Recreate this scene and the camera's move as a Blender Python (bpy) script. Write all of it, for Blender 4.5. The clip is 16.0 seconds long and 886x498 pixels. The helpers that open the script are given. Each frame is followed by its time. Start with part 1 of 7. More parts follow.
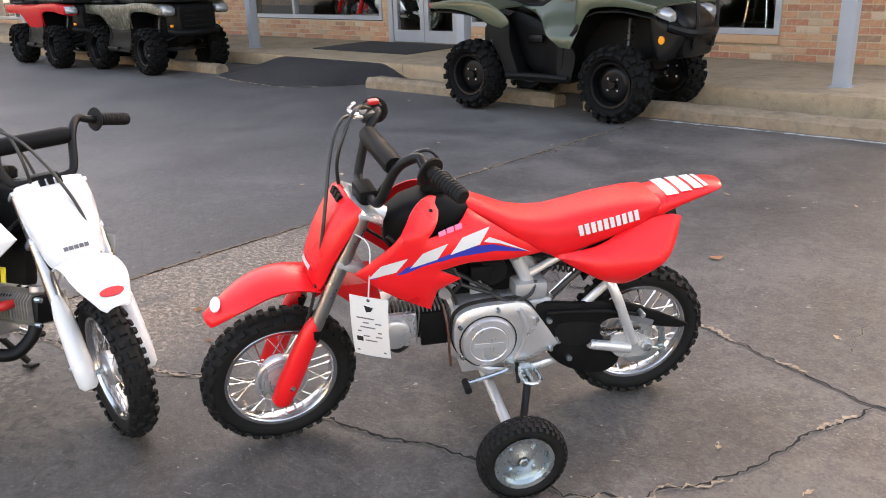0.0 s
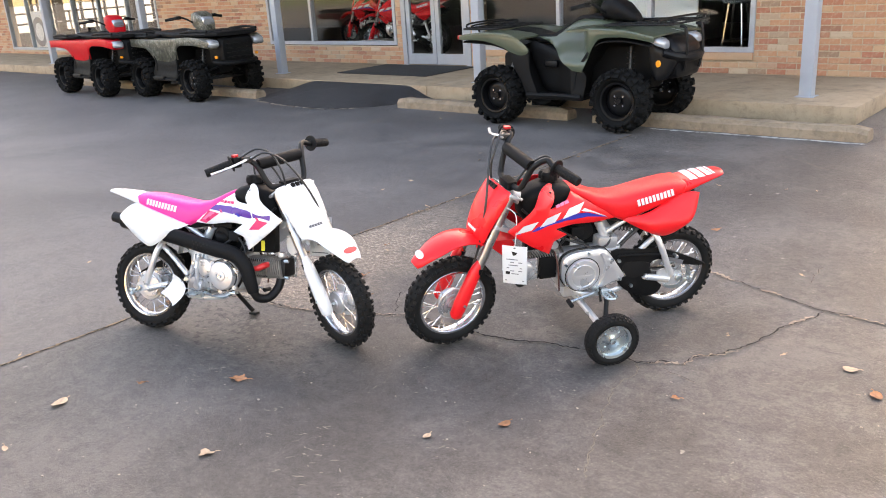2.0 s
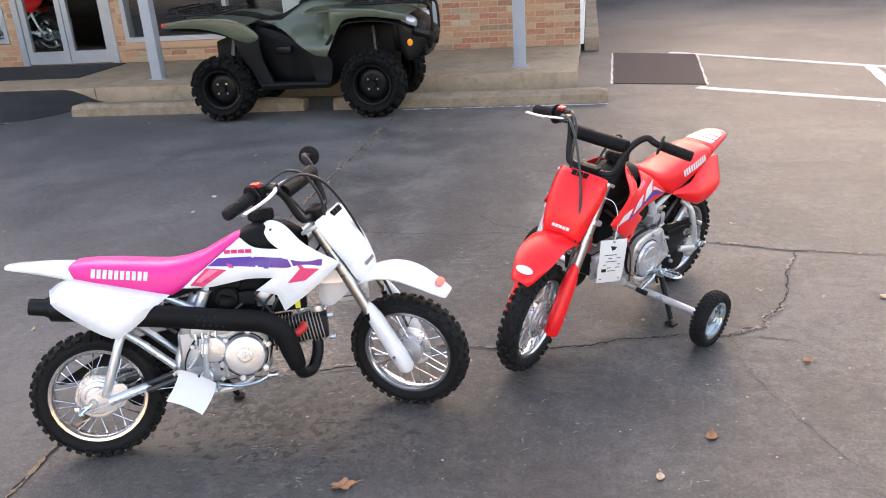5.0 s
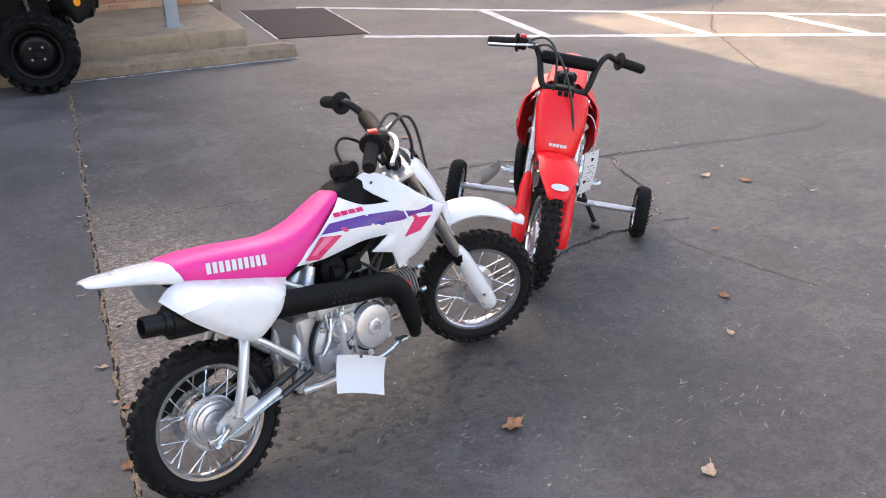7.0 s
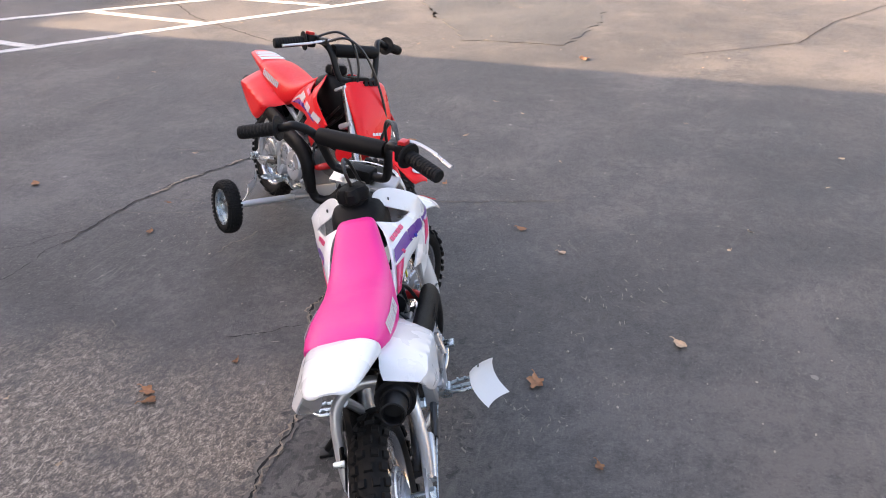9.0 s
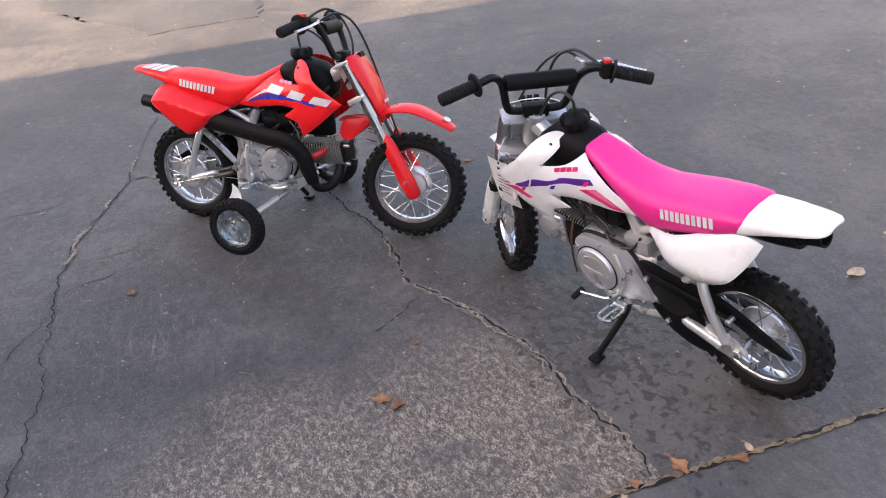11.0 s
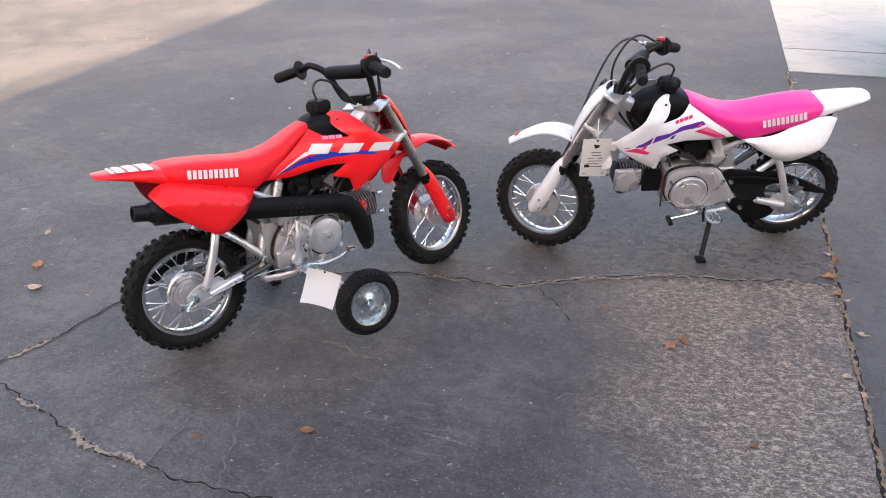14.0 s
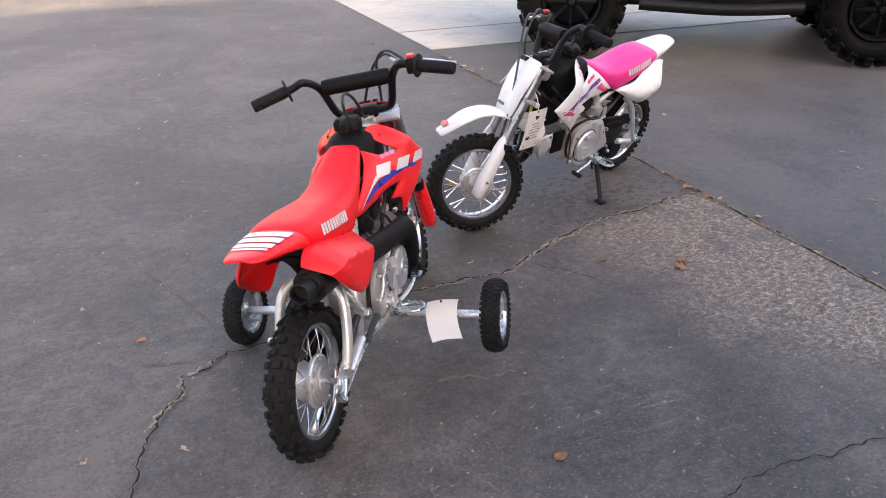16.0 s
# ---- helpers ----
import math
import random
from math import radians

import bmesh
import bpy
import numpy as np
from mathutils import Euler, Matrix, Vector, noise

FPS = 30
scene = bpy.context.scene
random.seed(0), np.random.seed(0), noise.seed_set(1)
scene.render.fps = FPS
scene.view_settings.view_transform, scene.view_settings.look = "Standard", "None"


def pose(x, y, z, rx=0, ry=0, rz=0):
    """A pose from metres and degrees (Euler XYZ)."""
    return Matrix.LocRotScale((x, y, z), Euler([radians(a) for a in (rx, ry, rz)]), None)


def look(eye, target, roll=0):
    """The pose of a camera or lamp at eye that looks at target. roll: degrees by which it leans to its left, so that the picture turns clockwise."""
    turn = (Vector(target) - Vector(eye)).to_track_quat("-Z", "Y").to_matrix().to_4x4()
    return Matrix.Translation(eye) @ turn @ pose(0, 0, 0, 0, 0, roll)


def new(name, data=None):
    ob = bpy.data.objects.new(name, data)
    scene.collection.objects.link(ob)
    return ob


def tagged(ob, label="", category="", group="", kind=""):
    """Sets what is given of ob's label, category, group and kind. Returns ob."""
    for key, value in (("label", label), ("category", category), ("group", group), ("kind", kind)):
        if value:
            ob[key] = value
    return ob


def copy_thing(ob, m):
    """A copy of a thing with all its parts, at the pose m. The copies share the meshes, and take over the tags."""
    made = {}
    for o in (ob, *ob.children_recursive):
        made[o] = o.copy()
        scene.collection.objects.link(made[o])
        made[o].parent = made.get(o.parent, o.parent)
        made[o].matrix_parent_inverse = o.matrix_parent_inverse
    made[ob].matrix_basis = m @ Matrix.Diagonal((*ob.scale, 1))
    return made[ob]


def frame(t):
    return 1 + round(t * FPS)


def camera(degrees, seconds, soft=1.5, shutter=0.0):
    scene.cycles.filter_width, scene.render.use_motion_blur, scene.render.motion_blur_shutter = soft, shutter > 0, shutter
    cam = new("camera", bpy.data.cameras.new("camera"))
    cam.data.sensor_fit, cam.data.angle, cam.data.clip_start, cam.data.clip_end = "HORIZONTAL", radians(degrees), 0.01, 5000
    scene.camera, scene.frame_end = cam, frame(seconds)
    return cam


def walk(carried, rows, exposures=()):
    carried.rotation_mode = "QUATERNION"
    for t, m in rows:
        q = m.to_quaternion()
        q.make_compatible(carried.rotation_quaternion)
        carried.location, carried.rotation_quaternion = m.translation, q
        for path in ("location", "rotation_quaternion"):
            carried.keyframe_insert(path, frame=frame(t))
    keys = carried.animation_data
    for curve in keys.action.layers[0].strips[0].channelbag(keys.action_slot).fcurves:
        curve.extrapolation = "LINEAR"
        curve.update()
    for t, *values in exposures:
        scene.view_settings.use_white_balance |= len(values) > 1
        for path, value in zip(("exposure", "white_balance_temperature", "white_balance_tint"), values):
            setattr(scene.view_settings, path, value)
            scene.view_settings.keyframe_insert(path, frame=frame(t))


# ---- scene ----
cam = camera(57.2, 16.0, soft=1.0)
PATH = [
    (0, (0.552, 0.886, 1.108), (-0.745, 2.258, 0.447), -2.2),
    (0.5, (0.717, 0.502, 1.214), (-0.606, 1.832, 0.524), -3.95),
    (1, (0.862, 0.149, 1.311), (-0.42, 1.485, 0.554), -4.2),
    (1.5, (0.897, -0.119, 1.35), (-0.338, 1.287, 0.645), -4.6),
    (2, (0.969, -0.262, 1.364), (-0.303, 1.144, 0.728), -3.7),
    (2.5, (0.893, -0.331, 1.36), (-0.295, 1.158, 0.75), -1.2),
    (3, (0.648, -0.396, 1.329), (-0.386, 1.194, 0.692), -2.4),
    (3.5, (0.373, -0.39, 1.321), (-0.537, 1.232, 0.585), -0.6),
    (4, (0.026, -0.418, 1.342), (-0.861, 1.218, 0.608), 2.7),
    (4.2, (-0.138, -0.502, 1.367), (-0.944, 1.186, 0.661), 1.4),
    (6.3, (-1.784, -0.449, 1.353), (-1.478, 1.373, 0.587), -1.8),
    (6.5, (-1.938, -0.42, 1.334), (-1.536, 1.379, 0.558), -1.5),
    (7, (-2.298, -0.298, 1.324), (-1.554, 1.358, 0.484), -1.3),
    (7.5, (-2.607, -0.064, 1.301), (-1.613, 1.424, 0.408), -0.9),
    (8, (-2.919, 0.204, 1.296), (-1.598, 1.406, 0.397), -1.4),
    (8.5, (-3.122, 0.489, 1.317), (-1.596, 1.397, 0.397), -0.4),
    (9, (-3.295, 0.81, 1.358), (-1.61, 1.429, 0.475), -0.3),
    (9.5, (-3.509, 1.175, 1.398), (-1.764, 1.517, 0.482), -4.2),
    (9.7, (-3.562, 1.347, 1.393), (-1.818, 1.636, 0.457), -4.9),
    (11.8, (-3.41, 3.092, 1.417), (-1.856, 2.202, 0.527), -6.3),
    (12, (-3.305, 3.249, 1.392), (-1.784, 2.27, 0.539), -6.5),
    (12.5, (-3.028, 3.598, 1.393), (-1.701, 2.389, 0.511), -3.2),
    (13, (-2.686, 3.966, 1.414), (-1.656, 2.511, 0.508), -2.2),
    (13.5, (-2.287, 4.195, 1.404), (-1.524, 2.578, 0.508), -1.8),
    (14, (-1.837, 4.402, 1.398), (-1.271, 2.713, 0.489), -1.1),
    (14.5, (-1.365, 4.451, 1.372), (-1.112, 2.709, 0.421), -0.2),
    (15, (-0.889, 4.439, 1.349), (-0.911, 2.658, 0.439), -0.7),
    (15.5, (-0.5, 4.35, 1.323), (-0.894, 2.61, 0.417), -0.9),
    (16, (-0.088, 4.195, 1.314), (-0.798, 2.551, 0.424), -0.0),
]
walk(cam, [(t, look(e, g, r)) for t, e, g, r in PATH], exposures=[(0, 4.30, 8800, 20), (.7, 4.54, 8700, 20), (2.5, 4.58, 8500, 19), (4, 4.5, 8300, 19), (6.5, 3.98, 7850, 20), (8, 3.93, 7750, 20), (9.3, 3.70, 7600, 22), (12, 3.82, 7500, 21), (14, 3.86, 7500, 20), (15, 3.95, 7600, 21), (16, 3.82, 7750, 22)])

# ---- light ----
world = bpy.data.worlds.new("world")
scene.world = world
world.use_nodes = True
wn = world.node_tree.nodes
sky = wn.new("ShaderNodeTexSky")
sky.sky_type = "NISHITA"
sky.sun_disc = False
SUN_EL = radians(20.2)
SUN_AZ = radians(14.6)
sky.sun_elevation = SUN_EL
sky.sun_rotation = -SUN_AZ
sky.air_density, sky.dust_density = 1.0, 4.0
wn["Background"].inputs["Strength"].default_value = 0.06
world.node_tree.links.new(sky.outputs["Color"], wn["Background"].inputs["Color"])

sun = new("sun", bpy.data.lights.new("sun", "SUN"))
sun.data.energy = 1.8
sun.data.angle = radians(0.5)
sun.data.color = (1.0, 0.82, 0.56)
sun.matrix_basis = look((-math.sin(SUN_AZ) * 20, math.cos(SUN_AZ) * 20, 20 * math.tan(SUN_EL)), (0, 0, 0))

# ---- helpers for meshes and materials ----
def finish(bm, name, mat, smooth=35):
    bmesh.ops.recalc_face_normals(bm, faces=bm.faces)
    me = bpy.data.meshes.new(name)
    bm.to_mesh(me)
    bm.free()
    me.materials.append(mat)
    if smooth:
        me.shade_smooth()
        me.set_sharp_from_angle(angle=radians(smooth))
    return me


def part(name, bm, mat, parent=None, label="", m=None, smooth=35):
    """Links a bmesh as one mesh object under a thing or a part."""
    if m is not None:
        bmesh.ops.transform(bm, matrix=m, verts=bm.verts)
    ob = new(name, finish(bm, name, mat, smooth))
    if parent is not None:
        ob.parent = parent
    if label:
        tagged(ob, label)
    return ob


def again(ob, m, parent=None):
    """One more object on the same mesh, at the pose m in its parent."""
    o = new(ob.name.split(".")[0], ob.data)
    o.parent = parent if parent is not None else ob.parent
    o.matrix_basis = m
    return o


def thing(name, m, label, category, group="", kind=""):
    ob = new(name)
    ob.empty_display_size = 0.1
    ob.matrix_basis = m
    return tagged(ob, label, category, group, kind)


def join(*bms):
    out = bmesh.new()
    for b in bms:
        me = bpy.data.meshes.new("tmp")
        b.to_mesh(me)
        b.free()
        out.from_mesh(me)
        bpy.data.meshes.remove(me)
    return out


def box(x0, x1, y0, y1, z0, z1, bevel=0.0, seg=2):
    bm = bmesh.new()
    bmesh.ops.create_cube(bm, size=1)
    for v in bm.verts:
        v.co = Vector((x0 + (v.co.x + .5) * (x1 - x0), y0 + (v.co.y + .5) * (y1 - y0), z0 + (v.co.z + .5) * (z1 - z0)))
    if bevel:
        bmesh.ops.bevel(bm, geom=bm.edges[:], offset=bevel, segments=seg, affect="EDGES", profile=.6)
    return bm


def spline(pts, n=6):
    """Points of a smooth curve through pts."""
    p = [Vector(q) for q in pts]
    if len(p) < 3:
        return p
    out = []
    for i in range(len(p) - 1):
        a, b, c, d = p[max(i - 1, 0)], p[i], p[i + 1], p[min(i + 2, len(p) - 1)]
        for k in range(n):
            t = k / n
            out.append(.5 * (2 * b + (c - a) * t + (2 * a - 5 * b + 4 * c - d) * t * t + (3 * b - a - 3 * c + d) * t ** 3))
    out.append(p[-1])
    return out


def tube(pts, r, seg=10, n=6, flat=1.0, up=(0, 0, 1), caps=True):
    """A tube along a smooth curve; r: a radius or one for each point of pts; flat: width against height."""
    c = spline(pts, n)
    if isinstance(r, (int, float)):
        rs = [r] * len(c)
    else:
        rs = []
        for i in range(len(c)):
            f = i / max(len(c) - 1, 1) * (len(r) - 1)
            k = min(int(f), len(r) - 2)
            rs.append(r[k] + (r[k + 1] - r[k]) * (f - k))
    bm = bmesh.new()
    rings = []
    side = None
    for i, p in enumerate(c):
        t = (c[min(i + 1, len(c) - 1)] - c[max(i - 1, 0)]).normalized()
        if side is None:
            side = t.cross(Vector(up))
            if side.length < .05:
                side = t.cross(Vector((1, 0, 0)))
        side = (side - t * side.dot(t)).normalized()
        w = side.cross(t)
        rings.append([bm.verts.new(p + (side * math.cos(a) * flat + w * math.sin(a)) * rs[i])
                      for a in (2 * math.pi * k / seg for k in range(seg))])
    for a, b in zip(rings, rings[1:]):
        for k in range(seg):
            bm.faces.new((a[k], a[(k + 1) % seg], b[(k + 1) % seg], b[k]))
    if caps:
        bm.faces.new(rings[0][::-1])
        bm.faces.new(rings[-1])
    return bm


def lathe(profile, seg=32, m=None, closed=False):
    """A body turned round the y axis; profile: (radius, y) pairs."""
    bm = bmesh.new()
    rings = []
    for r, h in profile:
        if r < 1e-6:
            rings.append([bm.verts.new((0, h, 0))])
        else:
            rings.append([bm.verts.new((r * math.cos(a), h, r * math.sin(a))) for a in (2 * math.pi * k / seg for k in range(seg))])
    pairs = list(zip(rings, rings[1:])) + ([(rings[-1], rings[0])] if closed else [])
    for a, b in pairs:
        for k in range(seg):
            q = [a[k % len(a)], a[(k + 1) % len(a)], b[(k + 1) % len(b)], b[k % len(b)]]
            q = list(dict.fromkeys(q))
            if len(q) > 2:
                bm.faces.new(q)
    if m is not None:
        bmesh.ops.transform(bm, matrix=m, verts=bm.verts)
    return bm


def loft(sections, caps=True):
    """A skin over closed rings of points."""
    bm = bmesh.new()
    rings = [[bm.verts.new(p) for p in s] for s in sections]
    n = len(rings[0])
    for a, b in zip(rings, rings[1:]):
        for k in range(n):
            bm.faces.new((a[k], a[(k + 1) % n], b[(k + 1) % n], b[k]))
    if caps:
        bm.faces.new(rings[0][::-1])
        bm.faces.new(rings[-1])
    return bm


def ring(x, w, z0, z1, n=20, pw=.55, pz=.7, y=0.0):
    """A rounded cross-section at x, w wide to each side, from z0 to z1."""
    out = []
    for k in range(n):
        a = 2 * math.pi * k / n
        c, s = math.cos(a), math.sin(a)
        out.append(Vector((x, y + w * math.copysign(abs(c) ** pw, c), (z0 + z1) / 2 + (z1 - z0) / 2 * math.copysign(abs(s) ** pz, s))))
    return out


def outline(pts, n=4, sharp=()):
    """A closed smooth outline through pts; corners named in sharp stay sharp."""
    p = [Vector((*q, 0)) for q in pts]
    out = []
    k = len(p)
    for i in range(k):
        b, c = p[i], p[(i + 1) % k]
        a = p[i - 1] if i not in sharp else b
        d = p[(i + 2) % k] if (i + 1) % k not in sharp else c
        for j in range(n):
            t = j / n
            out.append((.5 * (2 * b + (c - a) * t + (2 * a - 5 * b + 4 * c - d) * t * t + (3 * b - a - 3 * c + d) * t ** 3)).to_2d())
    return out


def edge_distance(q, poly):
    best = 9.0
    for a, b in zip(poly, poly[1:] + poly[:1]):
        ab = b - a
        t = max(0, min(1, (q - a).dot(ab) / max(ab.length_squared, 1e-12)))
        best = min(best, (q - a - ab * t).length)
    return best


def within(q, poly):
    c = False
    for a, b in zip(poly, poly[1:] + poly[:1]):
        if (a.y > q.y) != (b.y > q.y) and q.x < (b.x - a.x) * (q.y - a.y) / (b.y - a.y) + a.x:
            c = not c
    return c


def panel(poly, place, step=.012, thick=.004, sign=1, fall=.012, round_by=.006):
    """A moulded panel over the outline poly, in (x, z). place(x, z) gives its y; the rim curls inward; sign: +1 left, -1 right."""
    from mathutils.geometry import delaunay_2d_cdt
    xs, ys = [q.x for q in poly], [q.y for q in poly]
    inner = []
    j = 0
    y = min(ys)
    while y < max(ys):
        x = min(xs) + (step / 2 if j % 2 else 0)
        while x < max(xs):
            q = Vector((x, y))
            if within(q, poly) and edge_distance(q, poly) > step * .45:
                inner.append(q)
            x += step
        y += step * .87
        j += 1
    pts = list(poly) + inner
    n = len(poly)
    v, _, faces, ov, _, _ = delaunay_2d_cdt(pts, [(i, (i + 1) % n) for i in range(n)], [], 1, 1e-6)
    bm = bmesh.new()
    front, back = [], []
    for q in v:
        d = edge_distance(q, poly)
        curl = round_by * max(0, 1 - d / fall) ** 2
        yy = place(q.x, q.y) - curl
        front.append(bm.verts.new((q.x, sign * yy, q.y)))
        back.append(bm.verts.new((q.x, sign * (yy - thick), q.y)))
    edges = {}
    for f in faces:
        try:
            bm.faces.new([front[i] for i in f])
            bm.faces.new([back[i] for i in reversed(f)])
        except ValueError:
            continue
        for a, b in zip(f, f[1:] + f[:1]):
            key = (min(a, b), max(a, b))
            edges[key] = edges.get(key, 0) + 1
    for (a, b), c in edges.items():
        if c == 1:
            bm.faces.new((front[a], front[b], back[b], back[a]))
    return bm


def ribbon(pts, width, z, jitter=.3, step=.02, wander=.012, seed=0):
    """A flat irregular strip along pts on the ground."""
    rnd = random.Random(seed)
    c = [Vector((*p, 0)) for p in pts]
    line = []
    for a, b in zip(c, c[1:]):
        n = max(1, int((b - a).length / step))
        line += [a.lerp(b, k / n) for k in range(n)]
    line.append(c[-1])
    off = 0.0
    bm = bmesh.new()
    prev = None
    for i, p in enumerate(line):
        t = (line[min(i + 1, len(line) - 1)] - line[max(i - 1, 0)]).normalized()
        nrm = Vector((-t.y, t.x, 0))
        off = off * .72 + rnd.uniform(-wander, wander) * .85
        w = width * rnd.uniform(1 - jitter, 1 + jitter) * (.35 if i in (0, len(line) - 1) else 1)
        q = p + nrm * off
        pair = (bm.verts.new((q + nrm * w / 2).to_tuple()[:2] + (z,)), bm.verts.new((q - nrm * w / 2).to_tuple()[:2] + (z,)))
        if prev:
            bm.faces.new((*prev, pair[1], pair[0]))
        prev = pair
    return bm


# ---- materials ----
def nodes_of(name):
    m = bpy.data.materials.new(name)
    m.use_nodes = True
    t = m.node_tree
    return m, t, t.nodes, t.links, t.nodes["Principled BSDF"]


def surface(name, base, rough, metal=0.0, var=.12, scale=9.0, bump=0.0, fine=180.0, coat=0.0, wear=.06, spec=.5):
    """A painted, moulded or metal surface: colour that varies at two scales, uneven gloss and fine relief."""
    m, t, n, l, b = nodes_of(name)
    tc = n.new("ShaderNodeTexCoord")
    big = n.new("ShaderNodeTexNoise")
    big.inputs["Scale"].default_value, big.inputs["Detail"].default_value = scale, 5
    small = n.new("ShaderNodeTexNoise")
    small.inputs["Scale"].default_value, small.inputs["Detail"].default_value = fine, 3
    l.new(tc.outputs["Object"], big.inputs["Vector"])
    l.new(tc.outputs["Object"], small.inputs["Vector"])
    mixf = n.new("ShaderNodeMath")
    mixf.operation = "MULTIPLY_ADD"
    l.new(small.outputs["Fac"], mixf.inputs[0])
    mixf.inputs[1].default_value = .4
    l.new(big.outputs["Fac"], mixf.inputs[2])
    ramp = n.new("ShaderNodeValToRGB")
    ramp.color_ramp.elements[0].position, ramp.color_ramp.elements[1].position = .45, .95
    ramp.color_ramp.elements[0].color = (*[c * (1 - var) for c in base], 1)
    ramp.color_ramp.elements[1].color = (*[min(1, c * (1 + var)) for c in base], 1)
    l.new(mixf.outputs[0], ramp.inputs["Fac"])
    l.new(ramp.outputs["Color"], b.inputs["Base Color"])
    rr = n.new("ShaderNodeMapRange")
    rr.inputs["From Min"].default_value, rr.inputs["From Max"].default_value = .3, .7
    rr.inputs["To Min"].default_value, rr.inputs["To Max"].default_value = max(.02, rough - wear), min(1, rough + wear)
    l.new(big.outputs["Fac"], rr.inputs["Value"])
    l.new(rr.outputs["Result"], b.inputs["Roughness"])
    b.inputs["Metallic"].default_value = metal
    b.inputs["Specular IOR Level"].default_value = spec
    b.inputs["Coat Weight"].default_value = coat
    if bump:
        bp = n.new("ShaderNodeBump")
        bp.inputs["Strength"].default_value = min(1, bump)
        bp.inputs["Distance"].default_value = .002
        l.new(small.outputs["Fac"], bp.inputs["Height"])
        l.new(bp.outputs["Normal"], b.inputs["Normal"])
    return m


M_RED = surface("red_plastic", (.80, .014, .018), .32, var=.05, bump=.03, spec=.35)
M_REDSEAT = surface("red_vinyl", (.76, .010, .015), .46, var=.06, bump=.25, fine=600, spec=.3)
M_WHITE = surface("white_plastic", (.68, .685, .685), .28, var=.03, bump=.03, coat=.3)
M_PINK = surface("pink_vinyl", (.76, .022, .24), .42, var=.06, bump=.25, fine=600)
M_BLACK = surface("black_plastic", (.0055, .0055, .0058), .55, var=.2, bump=.25, fine=500, spec=.12)
M_SATIN = surface("black_painted_metal", (.0075, .0075, .0078), .45, var=.2, bump=.1, spec=.2)
M_RUBBER = surface("tyre_rubber", (.0085, .0083, .0081), .75, var=.35, scale=25, bump=.3, fine=400, spec=.2)
M_QUADRUBBER = surface("quad_tyre_rubber", (.0055, .0054, .0053), .8, var=.35, scale=25, bump=.3, fine=400, spec=.12)
M_GRIP = surface("grip_rubber", (.008, .008, .008), .65, var=.2, bump=.4, fine=500, spec=.2)
M_ALLOY = surface("cast_aluminium", (.58, .58, .59), .29, metal=.68, var=.1, bump=.2, fine=700)
M_SILVER = surface("silver_paint", (.60, .605, .61), .30, metal=.55, var=.06, bump=.05, coat=.2)
M_FIN = surface("cast_fin", (.30, .285, .265), .48, metal=.35, var=.2, scale=40, bump=.05)
M_CASE = surface("grey_casting", (.42, .42, .425), .38, metal=.55, var=.2, bump=.3, fine=500)
M_FORK = surface("brushed_fork_steel", (.40, .39, .38), .30, metal=.95, var=.1, scale=14, bump=.1)
M_CHROME = surface("chrome", (.60, .60, .61), .19, metal=1.0, var=.04, wear=.05)
M_ZINC = surface("zinc_plate", (.50, .56, .58), .28, metal=.95, var=.12, scale=30)
M_DARKMETAL = surface("dark_steel", (.06, .06, .06), .45, metal=.7, var=.3, bump=.2)
M_PAPER = surface("white_card", (.62, .62, .61), .7, var=.04)
M_INK = surface("grey_ink", (.12, .12, .13), .7, var=.1)
M_CABLE = surface("black_cable", (.015, .015, .015), .4, var=.1)
M_REDPART = surface("red_switch", (.55, .02, .02), .35, var=.1)
M_DWHITE = surface("white_decal", (.58, .58, .58), .3, var=.02)
M_DBLUE = surface("blue_decal", (.02, .03, .32), .3, var=.05)
M_DPURPLE = surface("purple_decal", (.085, .014, .23), .3, var=.1)
M_DMAG = surface("magenta_decal", (.66, .02, .12), .3, var=.1)
M_DPINK = surface("pale_pink_decal", (.75, .16, .30), .3, var=.1)
M_YELLOW = surface("yellow_tag", (.75, .65, .05), .5)
M_COPPER = surface("brown_hose", (.085, .028, .02), .45)

# ---- ground ----
def math_node(n, l, op, a, b=None, c=None, clamp=False):
    k = n.new("ShaderNodeMath")
    k.operation = op
    k.use_clamp = clamp
    for i, v in enumerate((a, b, c)):
        if v is None:
            continue
        if isinstance(v, (int, float)):
            k.inputs[i].default_value = v
        else:
            l.new(v, k.inputs[i])
    return k.outputs[0]


def noise_node(n, l, vec, scale, detail=5, rough=.55, dist=0.0):
    k = n.new("ShaderNodeTexNoise")
    k.inputs["Scale"].default_value, k.inputs["Detail"].default_value = scale, detail
    k.inputs["Roughness"].default_value, k.inputs["Distortion"].default_value = rough, dist
    l.new(vec, k.inputs["Vector"])
    return k.outputs["Fac"]


def ramp_node(n, l, fac, stops):
    k = n.new("ShaderNodeValToRGB")
    el = k.color_ramp.elements
    while len(el) < len(stops):
        el.new(.5)
    for e, (p, c) in zip(el, stops):
        e.position = p
        e.color = (*c, 1) if isinstance(c, tuple) else (c, c, c, 1)
    l.new(fac, k.inputs["Fac"])
    return k.outputs["Color"]


def mix_node(n, l, fac, a, b):
    k = n.new("ShaderNodeMix")
    k.data_type = "RGBA"
    for i, v in ((0, fac), (6, a), (7, b)):
        if isinstance(v, (int, float)):
            k.inputs[i].default_value = v
        elif isinstance(v, tuple):
            k.inputs[i].default_value = (*v, 1)
        else:
            l.new(v, k.inputs[i])
    return k.outputs[2]


